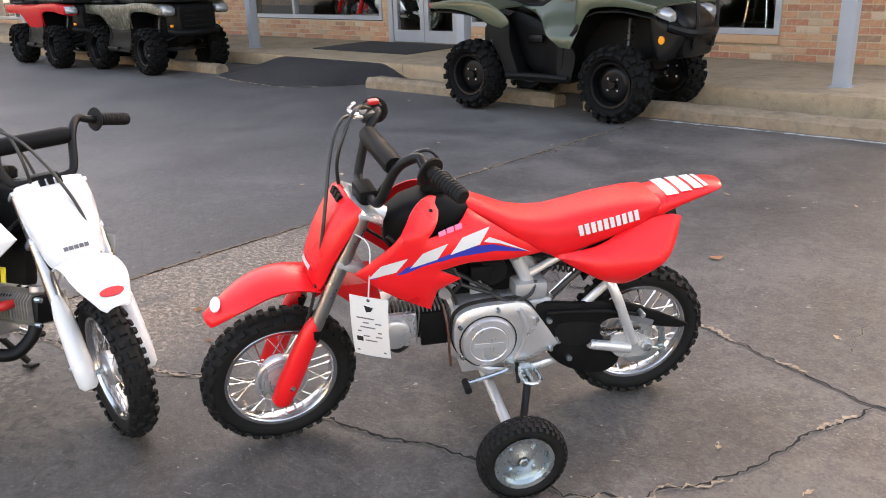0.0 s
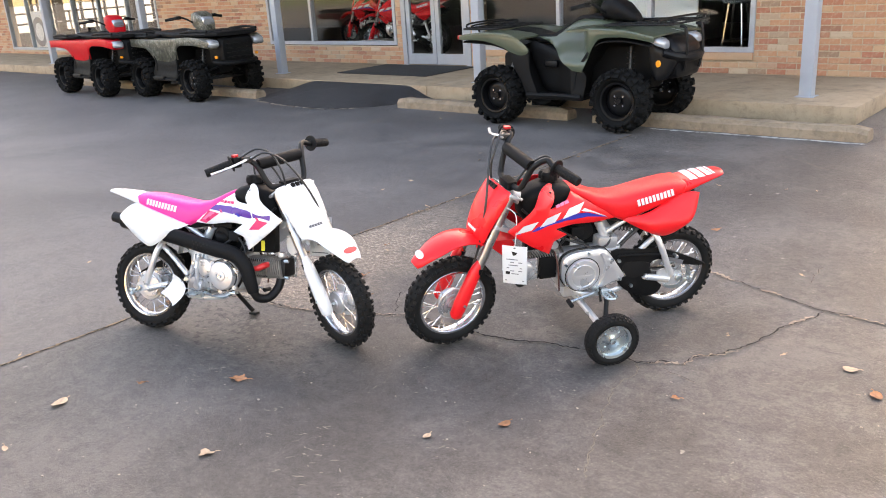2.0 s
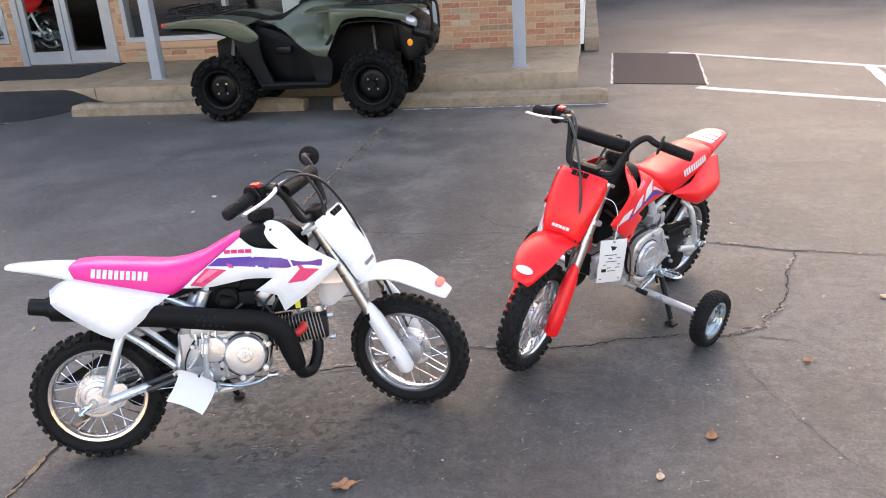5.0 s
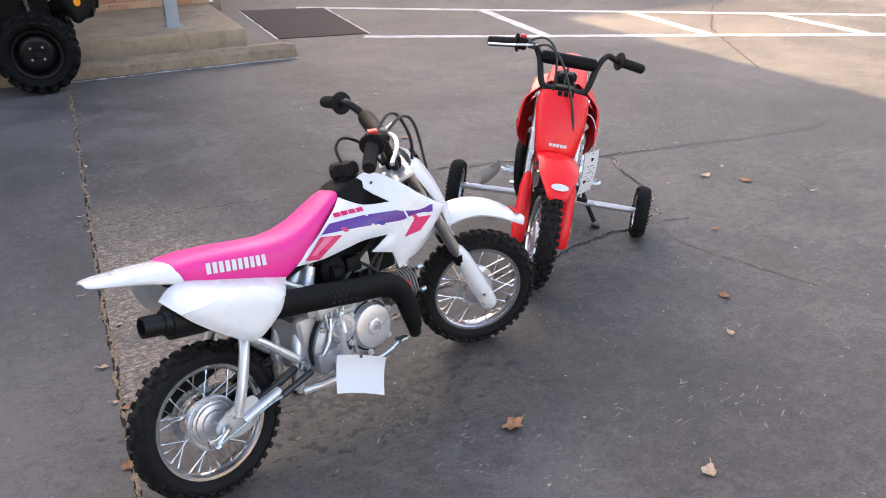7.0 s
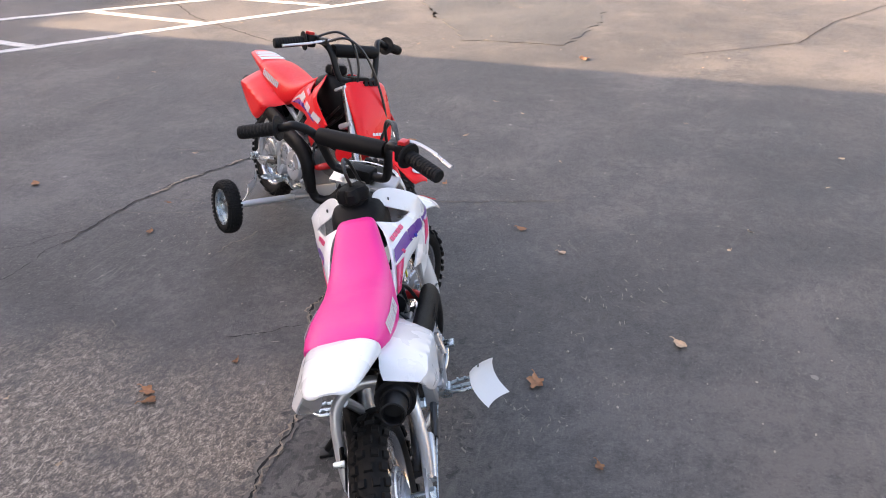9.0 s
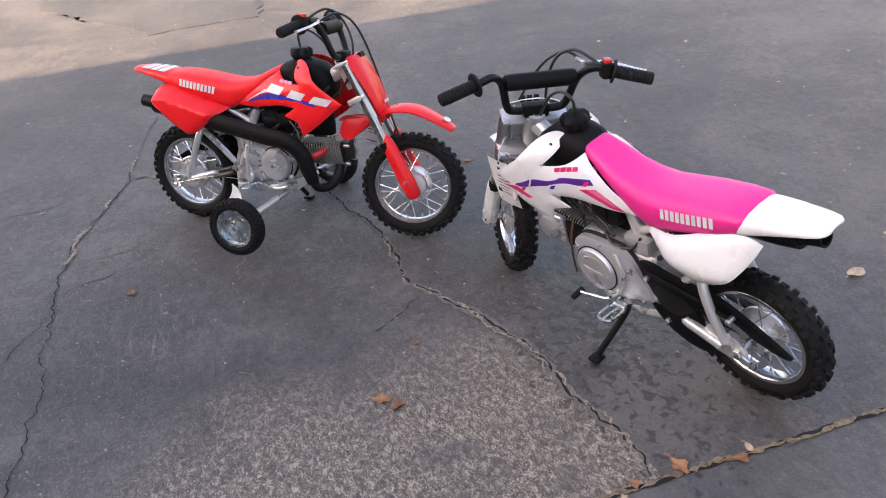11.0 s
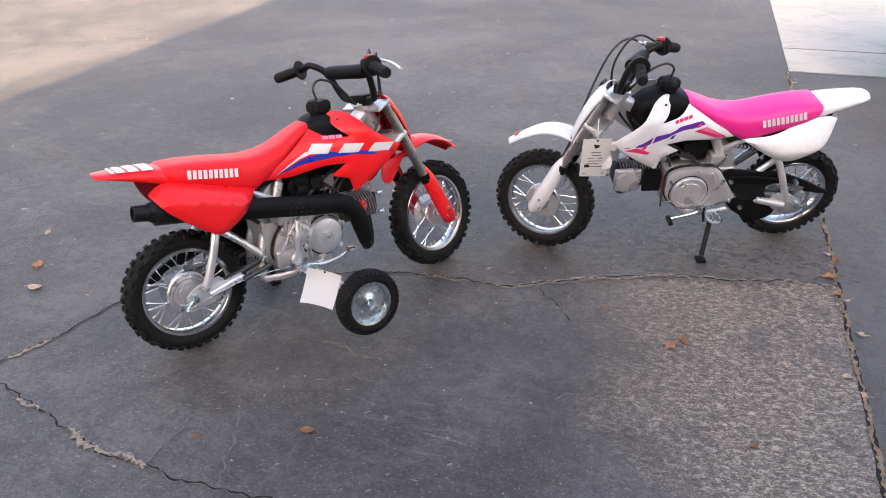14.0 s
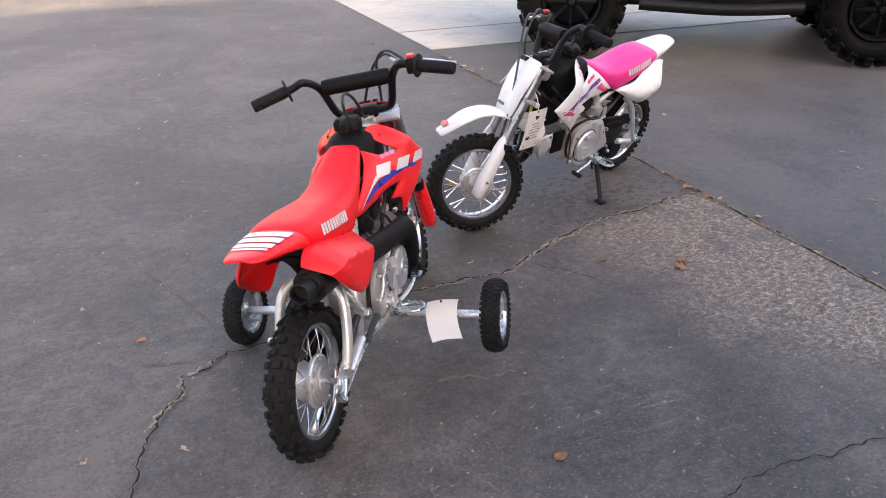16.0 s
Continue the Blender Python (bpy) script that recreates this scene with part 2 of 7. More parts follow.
def asphalt(name, worn_patch=True, base=(.066, .0600, .0562), light=(.120, .108, .099), spec=.45):
    """Sealed asphalt: mottling, fine grain, pale flecks where the seal has worn, and a bare area beside the joint."""
    m, t, n, l, b = nodes_of(name)
    tc = n.new("ShaderNodeTexCoord")
    vec = tc.outputs["Object"]
    sep = n.new("ShaderNodeSeparateXYZ")
    l.new(vec, sep.inputs[0])
    X, Y = sep.outputs[0], sep.outputs[1]
    big = noise_node(n, l, vec, .55, 5, .6, .6)
    mid = noise_node(n, l, vec, 3.2, 9, .72, .3)
    grain = noise_node(n, l, vec, 85, 3, .75)
    grit = noise_node(n, l, vec, 260, 3, .7)
    clod = noise_node(n, l, vec, 24, 5, .7, .4)
    tone = math_node(n, l, "MULTIPLY_ADD", big, .50, math_node(n, l, "MULTIPLY_ADD", mid, .50, math_node(n, l, "MULTIPLY_ADD", clod, .30, math_node(n, l, "MULTIPLY", grain, .30))))
    col = ramp_node(n, l, tone, [(.68, tuple(c * .50 for c in base)), (.79, base), (.89, light)])
    # pale flecks in streaks, only where the seal is worn
    mp = n.new("ShaderNodeMapping")
    mp.inputs["Rotation"].default_value = (0, 0, radians(35))
    mp.inputs["Scale"].default_value = (1, 2.6, 1)
    l.new(vec, mp.inputs["Vector"])
    fleck = noise_node(n, l, mp.outputs[0], 58, 4, .66, .8)
    fl = math_node(n, l, "MULTIPLY", math_node(n, l, "SUBTRACT", fleck, .585), 9, clamp=True)
    gather = math_node(n, l, "MULTIPLY", math_node(n, l, "SUBTRACT", noise_node(n, l, vec, 1.7, 6, .68, .6), .49), 5, clamp=True)
    zone = math_node(n, l, "MULTIPLY", math_node(n, l, "GREATER_THAN", Y, 2.75), math_node(n, l, "LESS_THAN", Y, 4.6))
    gather = math_node(n, l, "ADD", gather, math_node(n, l, "MULTIPLY", zone, .28), clamp=True)
    col = mix_node(n, l, math_node(n, l, "MULTIPLY", fl, gather), col, (.30, .265, .235))
    # single pale stone grains that show through the seal everywhere
    peb = noise_node(n, l, vec, 125, 2, .62, .3)
    pg = math_node(n, l, "MULTIPLY", math_node(n, l, "SUBTRACT", peb, .615), 11, clamp=True)
    dk = math_node(n, l, "MULTIPLY", math_node(n, l, "SUBTRACT", .40, peb), 9, clamp=True)
    col = mix_node(n, l, math_node(n, l, "MULTIPLY", pg, math_node(n, l, "MULTIPLY_ADD", zone, .35, .50)), col, tuple(c * 3.4 for c in base))
    col = mix_node(n, l, math_node(n, l, "MULTIPLY", dk, .35), col, tuple(c * .45 for c in base))
    # long faint drag marks
    mp2 = n.new("ShaderNodeMapping")
    mp2.inputs["Rotation"].default_value = (0, 0, radians(-52))
    mp2.inputs["Scale"].default_value = (.5, 14, 1)
    l.new(vec, mp2.inputs["Vector"])
    drag = noise_node(n, l, mp2.outputs[0], 2.2, 4, .55, .1)
    dm = math_node(n, l, "MULTIPLY", math_node(n, l, "SUBTRACT", drag, .66), 5, clamp=True)
    col = mix_node(n, l, math_node(n, l, "MULTIPLY", dm, .40), col, (.16, .15, .135))
    # small pale chips strewn over the surface
    vor = n.new("ShaderNodeTexVoronoi")
    vor.inputs["Scale"].default_value = 9
    vv = n.new("ShaderNodeVectorMath")
    vv.operation = "MULTIPLY_ADD"
    nz = n.new("ShaderNodeTexNoise")
    nz.inputs["Scale"].default_value, nz.inputs["Detail"].default_value = 60, 3
    l.new(vec, nz.inputs["Vector"])
    l.new(nz.outputs["Color"], vv.inputs[0])
    vv.inputs[1].default_value = (.03, .03, 0)
    l.new(vec, vv.inputs[2])
    l.new(vv.outputs[0], vor.inputs["Vector"])
    cell = n.new("ShaderNodeSeparateColor")
    l.new(vor.outputs["Color"], cell.inputs[0])
    chip = math_node(n, l, "LESS_THAN", vor.outputs["Distance"], math_node(n, l, "MULTIPLY", math_node(n, l, "SUBTRACT", cell.outputs[0], .45, clamp=True), .17))
    col = mix_node(n, l, math_node(n, l, "MULTIPLY", chip, math_node(n, l, "MULTIPLY_ADD", cell.outputs[1], .6, .25)), col, (.36, .33, .295))
    # scuffed, greyer streaks
    mp4 = n.new("ShaderNodeMapping")
    mp4.inputs["Rotation"].default_value = (0, 0, radians(28))
    mp4.inputs["Scale"].default_value = (1, 5.5, 1)
    l.new(vec, mp4.inputs["Vector"])
    sc = noise_node(n, l, mp4.outputs[0], 9, 7, .75, .7)
    scm = math_node(n, l, "MULTIPLY", math_node(n, l, "MULTIPLY", math_node(n, l, "SUBTRACT", sc, .53), 7, clamp=True), math_node(n, l, "MULTIPLY", math_node(n, l, "SUBTRACT", noise_node(n, l, vec, 1.3, 3, .5), .54), 8, clamp=True))
    col = mix_node(n, l, math_node(n, l, "MULTIPLY", scm, .5), col, (.22, .20, .175))
    if worn_patch:
        # cloudy dark oval: shade beside the white bike painted in, along with blacker seal
        sx = math_node(n, l, "MULTIPLY", math_node(n, l, "ADD", X, 1.25), .75)
        sy = math_node(n, l, "SUBTRACT", Y, .75)
        seal_shade = math_node(n, l, "SUBTRACT", 1.25, math_node(n, l, "SQRT", math_node(n, l, "ADD", math_node(n, l, "MULTIPLY", sx, sx), math_node(n, l, "MULTIPLY", sy, sy))))
        seal_shade = math_node(n, l, "MULTIPLY_ADD", seal_shade, 1.3, math_node(n, l, "MULTIPLY_ADD", mid, 1.2, -.60), clamp=True)
        seal_shade = math_node(n, l, "MULTIPLY", seal_shade, math_node(n, l, "GREATER_THAN", X, -2.35))
        col = mix_node(n, l, math_node(n, l, "MULTIPLY", seal_shade, .20), col, (.018, .0165, .0158))
        wob = math_node(n, l, "MULTIPLY_ADD", noise_node(n, l, vec, 2.2, 7, .65), .9, -.45)
        right = math_node(n, l, "GREATER_THAN", X, -2.35)
        run = math_node(n, l, "ADD", X, 2.33)
        over = math_node(n, l, "GREATER_THAN", Y, math_node(n, l, "MULTIPLY_ADD", math_node(n, l, "MULTIPLY_ADD", run, .2, .1), run, 1.69))
        dx = math_node(n, l, "MULTIPLY", math_node(n, l, "ADD", X, 2.35), 1.25)
        dy = math_node(n, l, "MULTIPLY", math_node(n, l, "SUBTRACT", Y, 2.2), .72)
        rad = math_node(n, l, "SQRT", math_node(n, l, "ADD", math_node(n, l, "MULTIPLY", dx, dx), math_node(n, l, "MULTIPLY", dy, dy)))
        fade = math_node(n, l, "SUBTRACT", 1.0, math_node(n, l, "ADD", rad, wob), clamp=True)
        fade = math_node(n, l, "MULTIPLY", fade, 2.2, clamp=True)
        mask = math_node(n, l, "MULTIPLY", math_node(n, l, "MULTIPLY", right, over), fade)
        mp3 = n.new("ShaderNodeMapping")
        mp3.inputs["Rotation"].default_value = (0, 0, radians(-25))
        mp3.inputs["Scale"].default_value = (1, 1.5, 1)
        l.new(vec, mp3.inputs["Vector"])
        f2 = noise_node(n, l, mp3.outputs[0], 44, 8, .76, .5)
        f3 = noise_node(n, l, mp3.outputs[0], 150, 4, .75, .4)
        lump = math_node(n, l, "MULTIPLY_ADD", f3, .52, math_node(n, l, "MULTIPLY", f2, .68))
        # bare brown stone; the strong grain contrast also paints light on its lumps
        bare = ramp_node(n, l, lump, [(.46, (.046, .038, .031)), (.54, (.092, .073, .057)), (.60, (.150, .119, .093)), (.65, (.31, .25, .197)), (.71, (.46, .39, .31))])
        patchy = math_node(n, l, "MULTIPLY_ADD", math_node(n, l, "SUBTRACT", noise_node(n, l, vec, 6, 5, .6, .5), .42), 4.5, .75, clamp=True)
        col = mix_node(n, l, math_node(n, l, "MULTIPLY", mask, patchy), col, bare)
        # the pour beyond the joint is bluer, with a roughened band further out
        left = math_node(n, l, "LESS_THAN", X, -2.35)
        col = mix_node(n, l, math_node(n, l, "MULTIPLY", left, .35), col, ramp_node(n, l, tone, [(.62, (.054, .054, .057)), (.96, (.112, .110, .110))]))
        band = math_node(n, l, "MULTIPLY", math_node(n, l, "LESS_THAN", math_node(n, l, "ADD", X, math_node(n, l, "MULTIPLY", wob, .5)), -2.75), math_node(n, l, "MULTIPLY", math_node(n, l, "SUBTRACT", f2, .52), 4, clamp=True))
        col = mix_node(n, l, math_node(n, l, "MULTIPLY", band, .75), col, (.20, .19, .185))
    rough = math_node(n, l, "MULTIPLY_ADD", mid, .40, .40)
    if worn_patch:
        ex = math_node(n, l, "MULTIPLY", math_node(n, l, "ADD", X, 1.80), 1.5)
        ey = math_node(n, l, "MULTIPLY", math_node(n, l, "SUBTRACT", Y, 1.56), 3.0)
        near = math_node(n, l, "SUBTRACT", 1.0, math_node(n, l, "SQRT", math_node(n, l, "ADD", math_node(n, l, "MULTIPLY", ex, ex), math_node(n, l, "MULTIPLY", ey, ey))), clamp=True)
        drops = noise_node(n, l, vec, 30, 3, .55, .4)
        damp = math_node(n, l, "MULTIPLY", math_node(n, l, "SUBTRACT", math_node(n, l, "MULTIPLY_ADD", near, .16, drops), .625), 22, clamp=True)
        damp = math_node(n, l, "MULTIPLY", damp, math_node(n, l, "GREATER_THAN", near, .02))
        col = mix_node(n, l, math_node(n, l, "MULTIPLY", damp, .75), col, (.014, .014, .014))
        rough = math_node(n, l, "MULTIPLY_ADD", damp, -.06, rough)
    l.new(col, b.inputs["Base Color"])
    l.new(rough, b.inputs["Roughness"])
    b.inputs["Specular IOR Level"].default_value = spec
    bp = n.new("ShaderNodeBump")
    bp.inputs["Strength"].default_value, bp.inputs["Distance"].default_value = .6, .005
    l.new(math_node(n, l, "ADD", math_node(n, l, "ADD", grit, grain), math_node(n, l, "MULTIPLY", mid, .8)), bp.inputs["Height"])
    l.new(bp.outputs["Normal"], b.inputs["Normal"])
    return m


def concrete(name, a, c, scale=3.0):
    m, t, n, l, b = nodes_of(name)
    tc = n.new("ShaderNodeTexCoord")
    vec = tc.outputs["Object"]
    big = noise_node(n, l, vec, scale, 8, .65, .3)
    fine = noise_node(n, l, vec, 120, 4, .7)
    vor = n.new("ShaderNodeTexVoronoi")
    vor.inputs["Scale"].default_value = 90
    l.new(vec, vor.inputs["Vector"])
    tone = math_node(n, l, "MULTIPLY_ADD", fine, .35, big)
    col = ramp_node(n, l, tone, [(.42, a), (.75, c)])
    pit = math_node(n, l, "LESS_THAN", math_node(n, l, "ADD", vor.outputs["Distance"], math_node(n, l, "MULTIPLY", big, .3)), .22)
    col = mix_node(n, l, math_node(n, l, "MULTIPLY", pit, .45), col, tuple(v * .55 for v in a))
    stain = noise_node(n, l, vec, scale * 2.6, 9, .78, .5)
    col = mix_node(n, l, math_node(n, l, "MULTIPLY", math_node(n, l, "SUBTRACT", stain, .50), 3.2, clamp=True), col, tuple(v * .62 for v in a))
    grit = noise_node(n, l, vec, 55, 5, .72)
    col = mix_node(n, l, math_node(n, l, "MULTIPLY", math_node(n, l, "SUBTRACT", grit, .60), 5, clamp=True), col, tuple(v * 1.15 for v in c))
    l.new(col, b.inputs["Base Color"])
    b.inputs["Roughness"].default_value = .85
    bp = n.new("ShaderNodeBump")
    bp.inputs["Strength"].default_value, bp.inputs["Distance"].default_value = .5, .004
    l.new(tone, bp.inputs["Height"])
    l.new(bp.outputs["Normal"], b.inputs["Normal"])
    return m


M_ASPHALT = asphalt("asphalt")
M_APRON = asphalt("fresh_asphalt", False, (.022, .022, .024), (.038, .037, .038))
M_OLD = asphalt("worn_asphalt", False, (.05, .048, .046), (.09, .085, .08))
M_SLAB = concrete("walk_concrete", (.212, .150, .096), (.350, .255, .168))
M_STOP = concrete("stop_concrete", (.140, .101, .067), (.265, .195, .132), 6)
M_PAD = concrete("pale_concrete", (.375, .355, .315), (.465, .442, .392), 1.5)
M_STRIPE = concrete("road_paint", (.36, .36, .35), (.60, .59, .57), 8)
M_CRACK = surface("crack_dark", (.010, .009, .008), .95, var=.4, scale=60)
M_CRACKLIP = concrete("crack_lip", (.085, .075, .065), (.17, .15, .13), 25)
M_DIRT = concrete("joint_dirt", (.035, .026, .018), (.26, .18, .105), 70)
M_SAND = concrete("crack_sand", (.10, .075, .055), (.34, .27, .20), 60)
M_MATT = surface("brown_mat", (.050, .030, .027), .9, var=.3, scale=4, bump=.5, fine=120)
M_DOORMAT = surface("black_mat", (.022, .021, .021), .95, var=.3, bump=.6, fine=150)

bm = bmesh.new()
half = [-400, -120, -40, -14, -6, -2, 2, 6, 14, 40, 120, 400]
gv = [[bm.verts.new((x, y, 0)) for x in half] for y in half]
for j in range(len(half) - 1):
    for i in range(len(half) - 1):
        bm.faces.new((gv[j][i], gv[j][i + 1], gv[j + 1][i + 1], gv[j + 1][i]))
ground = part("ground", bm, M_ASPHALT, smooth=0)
tagged(ground, "dark sealed asphalt lot with scuffs, chips and cracks", "ground", kind="structure")


def flat(name, pts, z, mat, label, category, thick=.004, rough_edge=0.0, seed=1):
    """A thin sheet on the ground."""
    rnd = random.Random(seed)
    line = []
    for a, c in zip(pts, pts[1:] + pts[:1]):
        a, c = Vector(a), Vector(c)
        k = max(1, int((c - a).length / .08)) if rough_edge else 1
        for i in range(k):
            q = a.lerp(c, i / k)
            line.append(q + Vector((rnd.uniform(-1, 1), rnd.uniform(-1, 1))) * rough_edge)
    bm = bmesh.new()
    top = [bm.verts.new((*q, z + thick)) for q in line]
    low = [bm.verts.new((*q, z)) for q in line]
    f = bm.faces.new(top)
    for i in range(len(line)):
        k = (i + 1) % len(line)
        bm.faces.new((low[i], low[k], top[k], top[i]))
    bmesh.ops.triangulate(bm, faces=[f])
    return tagged(part(name, bm, mat, smooth=0), label, category, kind="structure")


def crack(pts, width, seed, lip=0.0):
    ob = tagged(part("crack", ribbon(pts, width, .0035, .7, .014, .009, seed), M_CRACK, smooth=0),
                "thin dark jagged crack in the asphalt", "crack", kind="structure")
    if lip:
        part("crack_lip", ribbon(pts, lip, .0018, .6, .014, .009, seed), M_CRACKLIP, ob, smooth=0)


# long cracks
crack([(-.44, 2.15), (-.72, 2.075), (-.9, 2.02), (-1.09, 2.02), (-1.29, 2.015)], .008, 1, .016)
crack([(-1.29, 2.015), (-1.46, 1.915), (-1.63, 1.842), (-1.78, 1.79), (-1.95, 1.757), (-2.16, 1.717), (-2.33, 1.70)], .006, 2, .028)
crack([(-1.38, 1.995), (-1.45, 2.09), (-1.51, 2.185)], .003, 3)
crack([(.1, 2.944), (.075, 2.85), (.029, 2.766), (-.008, 2.689), (-.002, 2.627), (-.02, 2.532), (-.057, 2.422), (-.087, 2.365), (-.146, 2.297), (-.161, 2.207), (-.231, 2.192), (-.296, 2.133), (-.44, 2.15)], .006, 4, .013)
crack([(-.303, 2.128), (-.269, 2.088), (-.271, 2.024), (-.275, 1.942), (-.235, 1.82), (-.157, 1.62), (-.075, 1.425)], .0009, 5, .006)
crack([(1.66, 2.92), (1.36, 2.82), (.92, 2.85), (.53, 2.905), (.225, 2.953)], .0016, 14, .006)
crack([(.225, 2.953), (.088, 2.952), (.012, 2.975), (-.104, 3.018), (-.223, 3.047), (-.369, 3.108), (-.467, 3.139), (-.74, 3.166), (-.92, 3.161), (-1.15, 3.17)], .0045, 6, .009)
crack([(-.208, 2.152), (-.133, 2.136), (-.066, 2.132)], .0015, 12, .006)
crack([(-.048, 3.227), (-.07, 3.336), (-.064, 3.447)], .002, 13, .007)
crack([(-1.15, 3.17), (-1.42, 3.135), (-1.56, 3.165), (-1.72, 3.16), (-2.08, 3.2), (-2.32, 3.17)], .003, 7)
crack([(-.99, 3.17), (-1.22, 3.28), (-1.37, 3.466)], .0025, 8)
crack([(2.2, 4.1), (3.0, 5.5), (4.0, 6.6), (5.5, 7.5)], .010, 9)
crack([(2.9, 1.2), (3.6, .4), (4.6, .1), (6.0, -.6)], .010, 10)

# sand and grit caught in the wider cracks
for pts, w, sd in (([(.085, 2.87), (.05, 2.80), (.02, 2.75)], .012, 31), ([(-.17, 2.206), (-.231, 2.192), (-.28, 2.15)], .010, 32), ([(-1.46, 1.915), (-1.63, 1.842), (-1.74, 1.80)], .009, 33), ([(.36, 2.93), (.25, 2.95), (.15, 2.953)], .009, 34), ([(-.95, 2.02), (-1.09, 2.02), (-1.29, 2.015), (-1.46, 1.915)], .005, 36), ([(-1.74, 1.80), (-1.95, 1.757), (-2.16, 1.717), (-2.32, 1.70)], .006, 37), ([(-.33, 3.09), (-.42, 3.125), (-.52, 3.145), (-.62, 3.155)], .018, 38), ([(-.10, 3.016), (-.20, 3.04)], .010, 39), ([(-.16, 2.21), (-.15, 2.29), (-.09, 2.36), (-.05, 2.43)], .006, 40)):
    tagged(part("crack_sand", ribbon(pts, w, .0042, .95, .008, .010, sd), M_SAND, smooth=0), "tan sand caught in an asphalt crack", "sand", kind="structure")
# pale crust along the edge of the apron
tagged(part("edge_crust", ribbon([(-8.0, 6.29), (-7.65, 5.96), (-7.0, 5.845), (-6.3, 5.805), (-5.9, 6.02)], .035, .0068, .95, .03, .02, 35), M_SAND, smooth=0), "pale mineral crust along the edge of the asphalt apron", "crust", kind="structure")

# pale scuffs
for k, (a, c, w) in enumerate((((-6.6, 4.46), (-6.35, 4.42), .012), ((-6.03, 4.368), (-5.85, 4.33), .014), ((-5.72, 4.283), (-5.55, 4.22), .010), ((-5.45, 4.17), (-5.3, 4.13), .014), ((-2.362, 5.25), (-2.354, 5.62), .012), ((-1.0, 5.6), (-.6, 5.3), .010), ((-.2, 5.1), (.5, 4.9), .008), ((.3, 4.4), (.9, 4.35), .008), ((-.66, 2.72), (-.80, 3.02), .006), ((-.80, 3.02), (-.86, 3.3), .005), ((-.63, 2.86), (-.60, 3.2), .005), ((-1.02, 2.56), (-.80, 2.50), .006), ((-1.55, 2.6), (-1.78, 2.42), .006))):
    tagged(part("scuff", ribbon([a, c], w, .0022, .9, .012, .01, 40 + k), M_CRACKLIP, smooth=0), "pale dry scuff on the asphalt", "scuff", kind="structure")

# joint between the two pours, with dirt and leaf litter in it
joint = tagged(part("pavement_joint", ribbon([(-2.34, 5.85), (-2.352, 3.7), (-2.356, 2.5), (-2.35, 1.6), (-2.335, -.2), (-2.32, -1.2)], .014, .0018, .4, .02, .002, 20), M_CRACK, smooth=0),
               "straight open joint between two asphalt pours", "joint", kind="structure")
part("joint_dirt", ribbon([(-2.34, 5.85), (-2.352, 3.7), (-2.356, 2.5), (-2.35, 1.6), (-2.335, -.2), (-2.32, -1.2)], .011, .0034, .95, .012, .005, 21), M_DIRT, joint, "brown dirt and leaf litter", smooth=0)

# sheets on the ground
flat("concrete_pad", [(-2.33, -1.21), (-9.5, -1.0), (-9.5, -9), (-2.2, -9)], 0, M_PAD, "pale grey concrete drive pad", "pavement", .005)
flat("concrete_joint", [(-2.33, -1.85), (-9.5, -1.75), (-9.5, -1.735), (-2.33, -1.835)], .0052, M_STOP, "thin tooled joint across the concrete pad", "joint", .002)
# the apron climbs from the lot to the edge of the walk
bm = bmesh.new()
rnd = random.Random(4)
low = spline([(-8.25, 6.885, 0), (-8.0, 6.32, 0), (-7.65, 5.99, 0), (-7.0, 5.87, 0), (-6.3, 5.83, 0), (-5.9, 6.05, 0), (-5.62, 6.5, 0), (-5.5, 6.885, 0)], 8)
grid = []
for k, q in enumerate(low):
    q = Vector(q) + Vector((rnd.uniform(-.012, .012), rnd.uniform(-.014, .014), 0))
    q.y = min(q.y, 6.885)
    top = Vector((-7.5 + 1.55 * k / (len(low) - 1), 6.885, .143))
    row = [bm.verts.new((q.x, q.y, -.01))]
    for i in range(9):
        f = i / 8
        z = .006 + .137 * (f * f * (3 - 2 * f)) ** .8 + (rnd.uniform(-.002, .002) if 0 < i < 8 else 0)
        row.append(bm.verts.new((q.x + (top.x - q.x) * f, q.y + (top.y - q.y) * f, z)))
    grid.append(row)
for a, c in zip(grid, grid[1:]):
    for i in range(9):
        bm.faces.new((a[i], c[i], c[i + 1], a[i + 1]))
tagged(part("asphalt_apron", bm, M_APRON, smooth=60), "fresh black asphalt ramp up to the walk", "pavement", kind="structure")
flat("asphalt_patch", [(2.95, 2.1), (3.4, 2.05), (4.2, 2.0), (5.4, 2.35), (6.5, 3.0), (6.5, 4.0), (4.5, 3.9), (2.9, 2.9)], 0, M_OLD, "old repaired patch of grey asphalt", "pavement", .004, .04, 3)
flat("ground_mat", [(-.555, 7.06), (.225, 6.89), (.34, 8.65), (-.50, 8.95)], 0, M_MATT, "flat brown weathered mat lying on the asphalt", "mat", .008)


def stripe(a, c, w):
    a, c = Vector(a), Vector(c)
    d = (c - a).normalized()
    s = Vector((-d.y, d.x)) * w / 2
    flat("painted_line", [a + s, a - s, c - s, c + s], 0, M_STRIPE, "worn white painted parking line", "road marking", .004, .006, 5)


stripe((.10, 8.85), (5.2, 4.95), .10)
stripe((.14, 6.76), (4.5, 4.25), .10)
stripe((1.75, 7.55), (1.57, 6.00), .10)
stripe((2.95, 6.62), (2.80, 5.30), .10)
stripe((4.03, 5.80), (3.95, 4.65), .10)
stripe((10.1, 1.64), (6.3, -1.24), .11)
stripe((6.9, 2.6), (5.5, 2.05), .09)
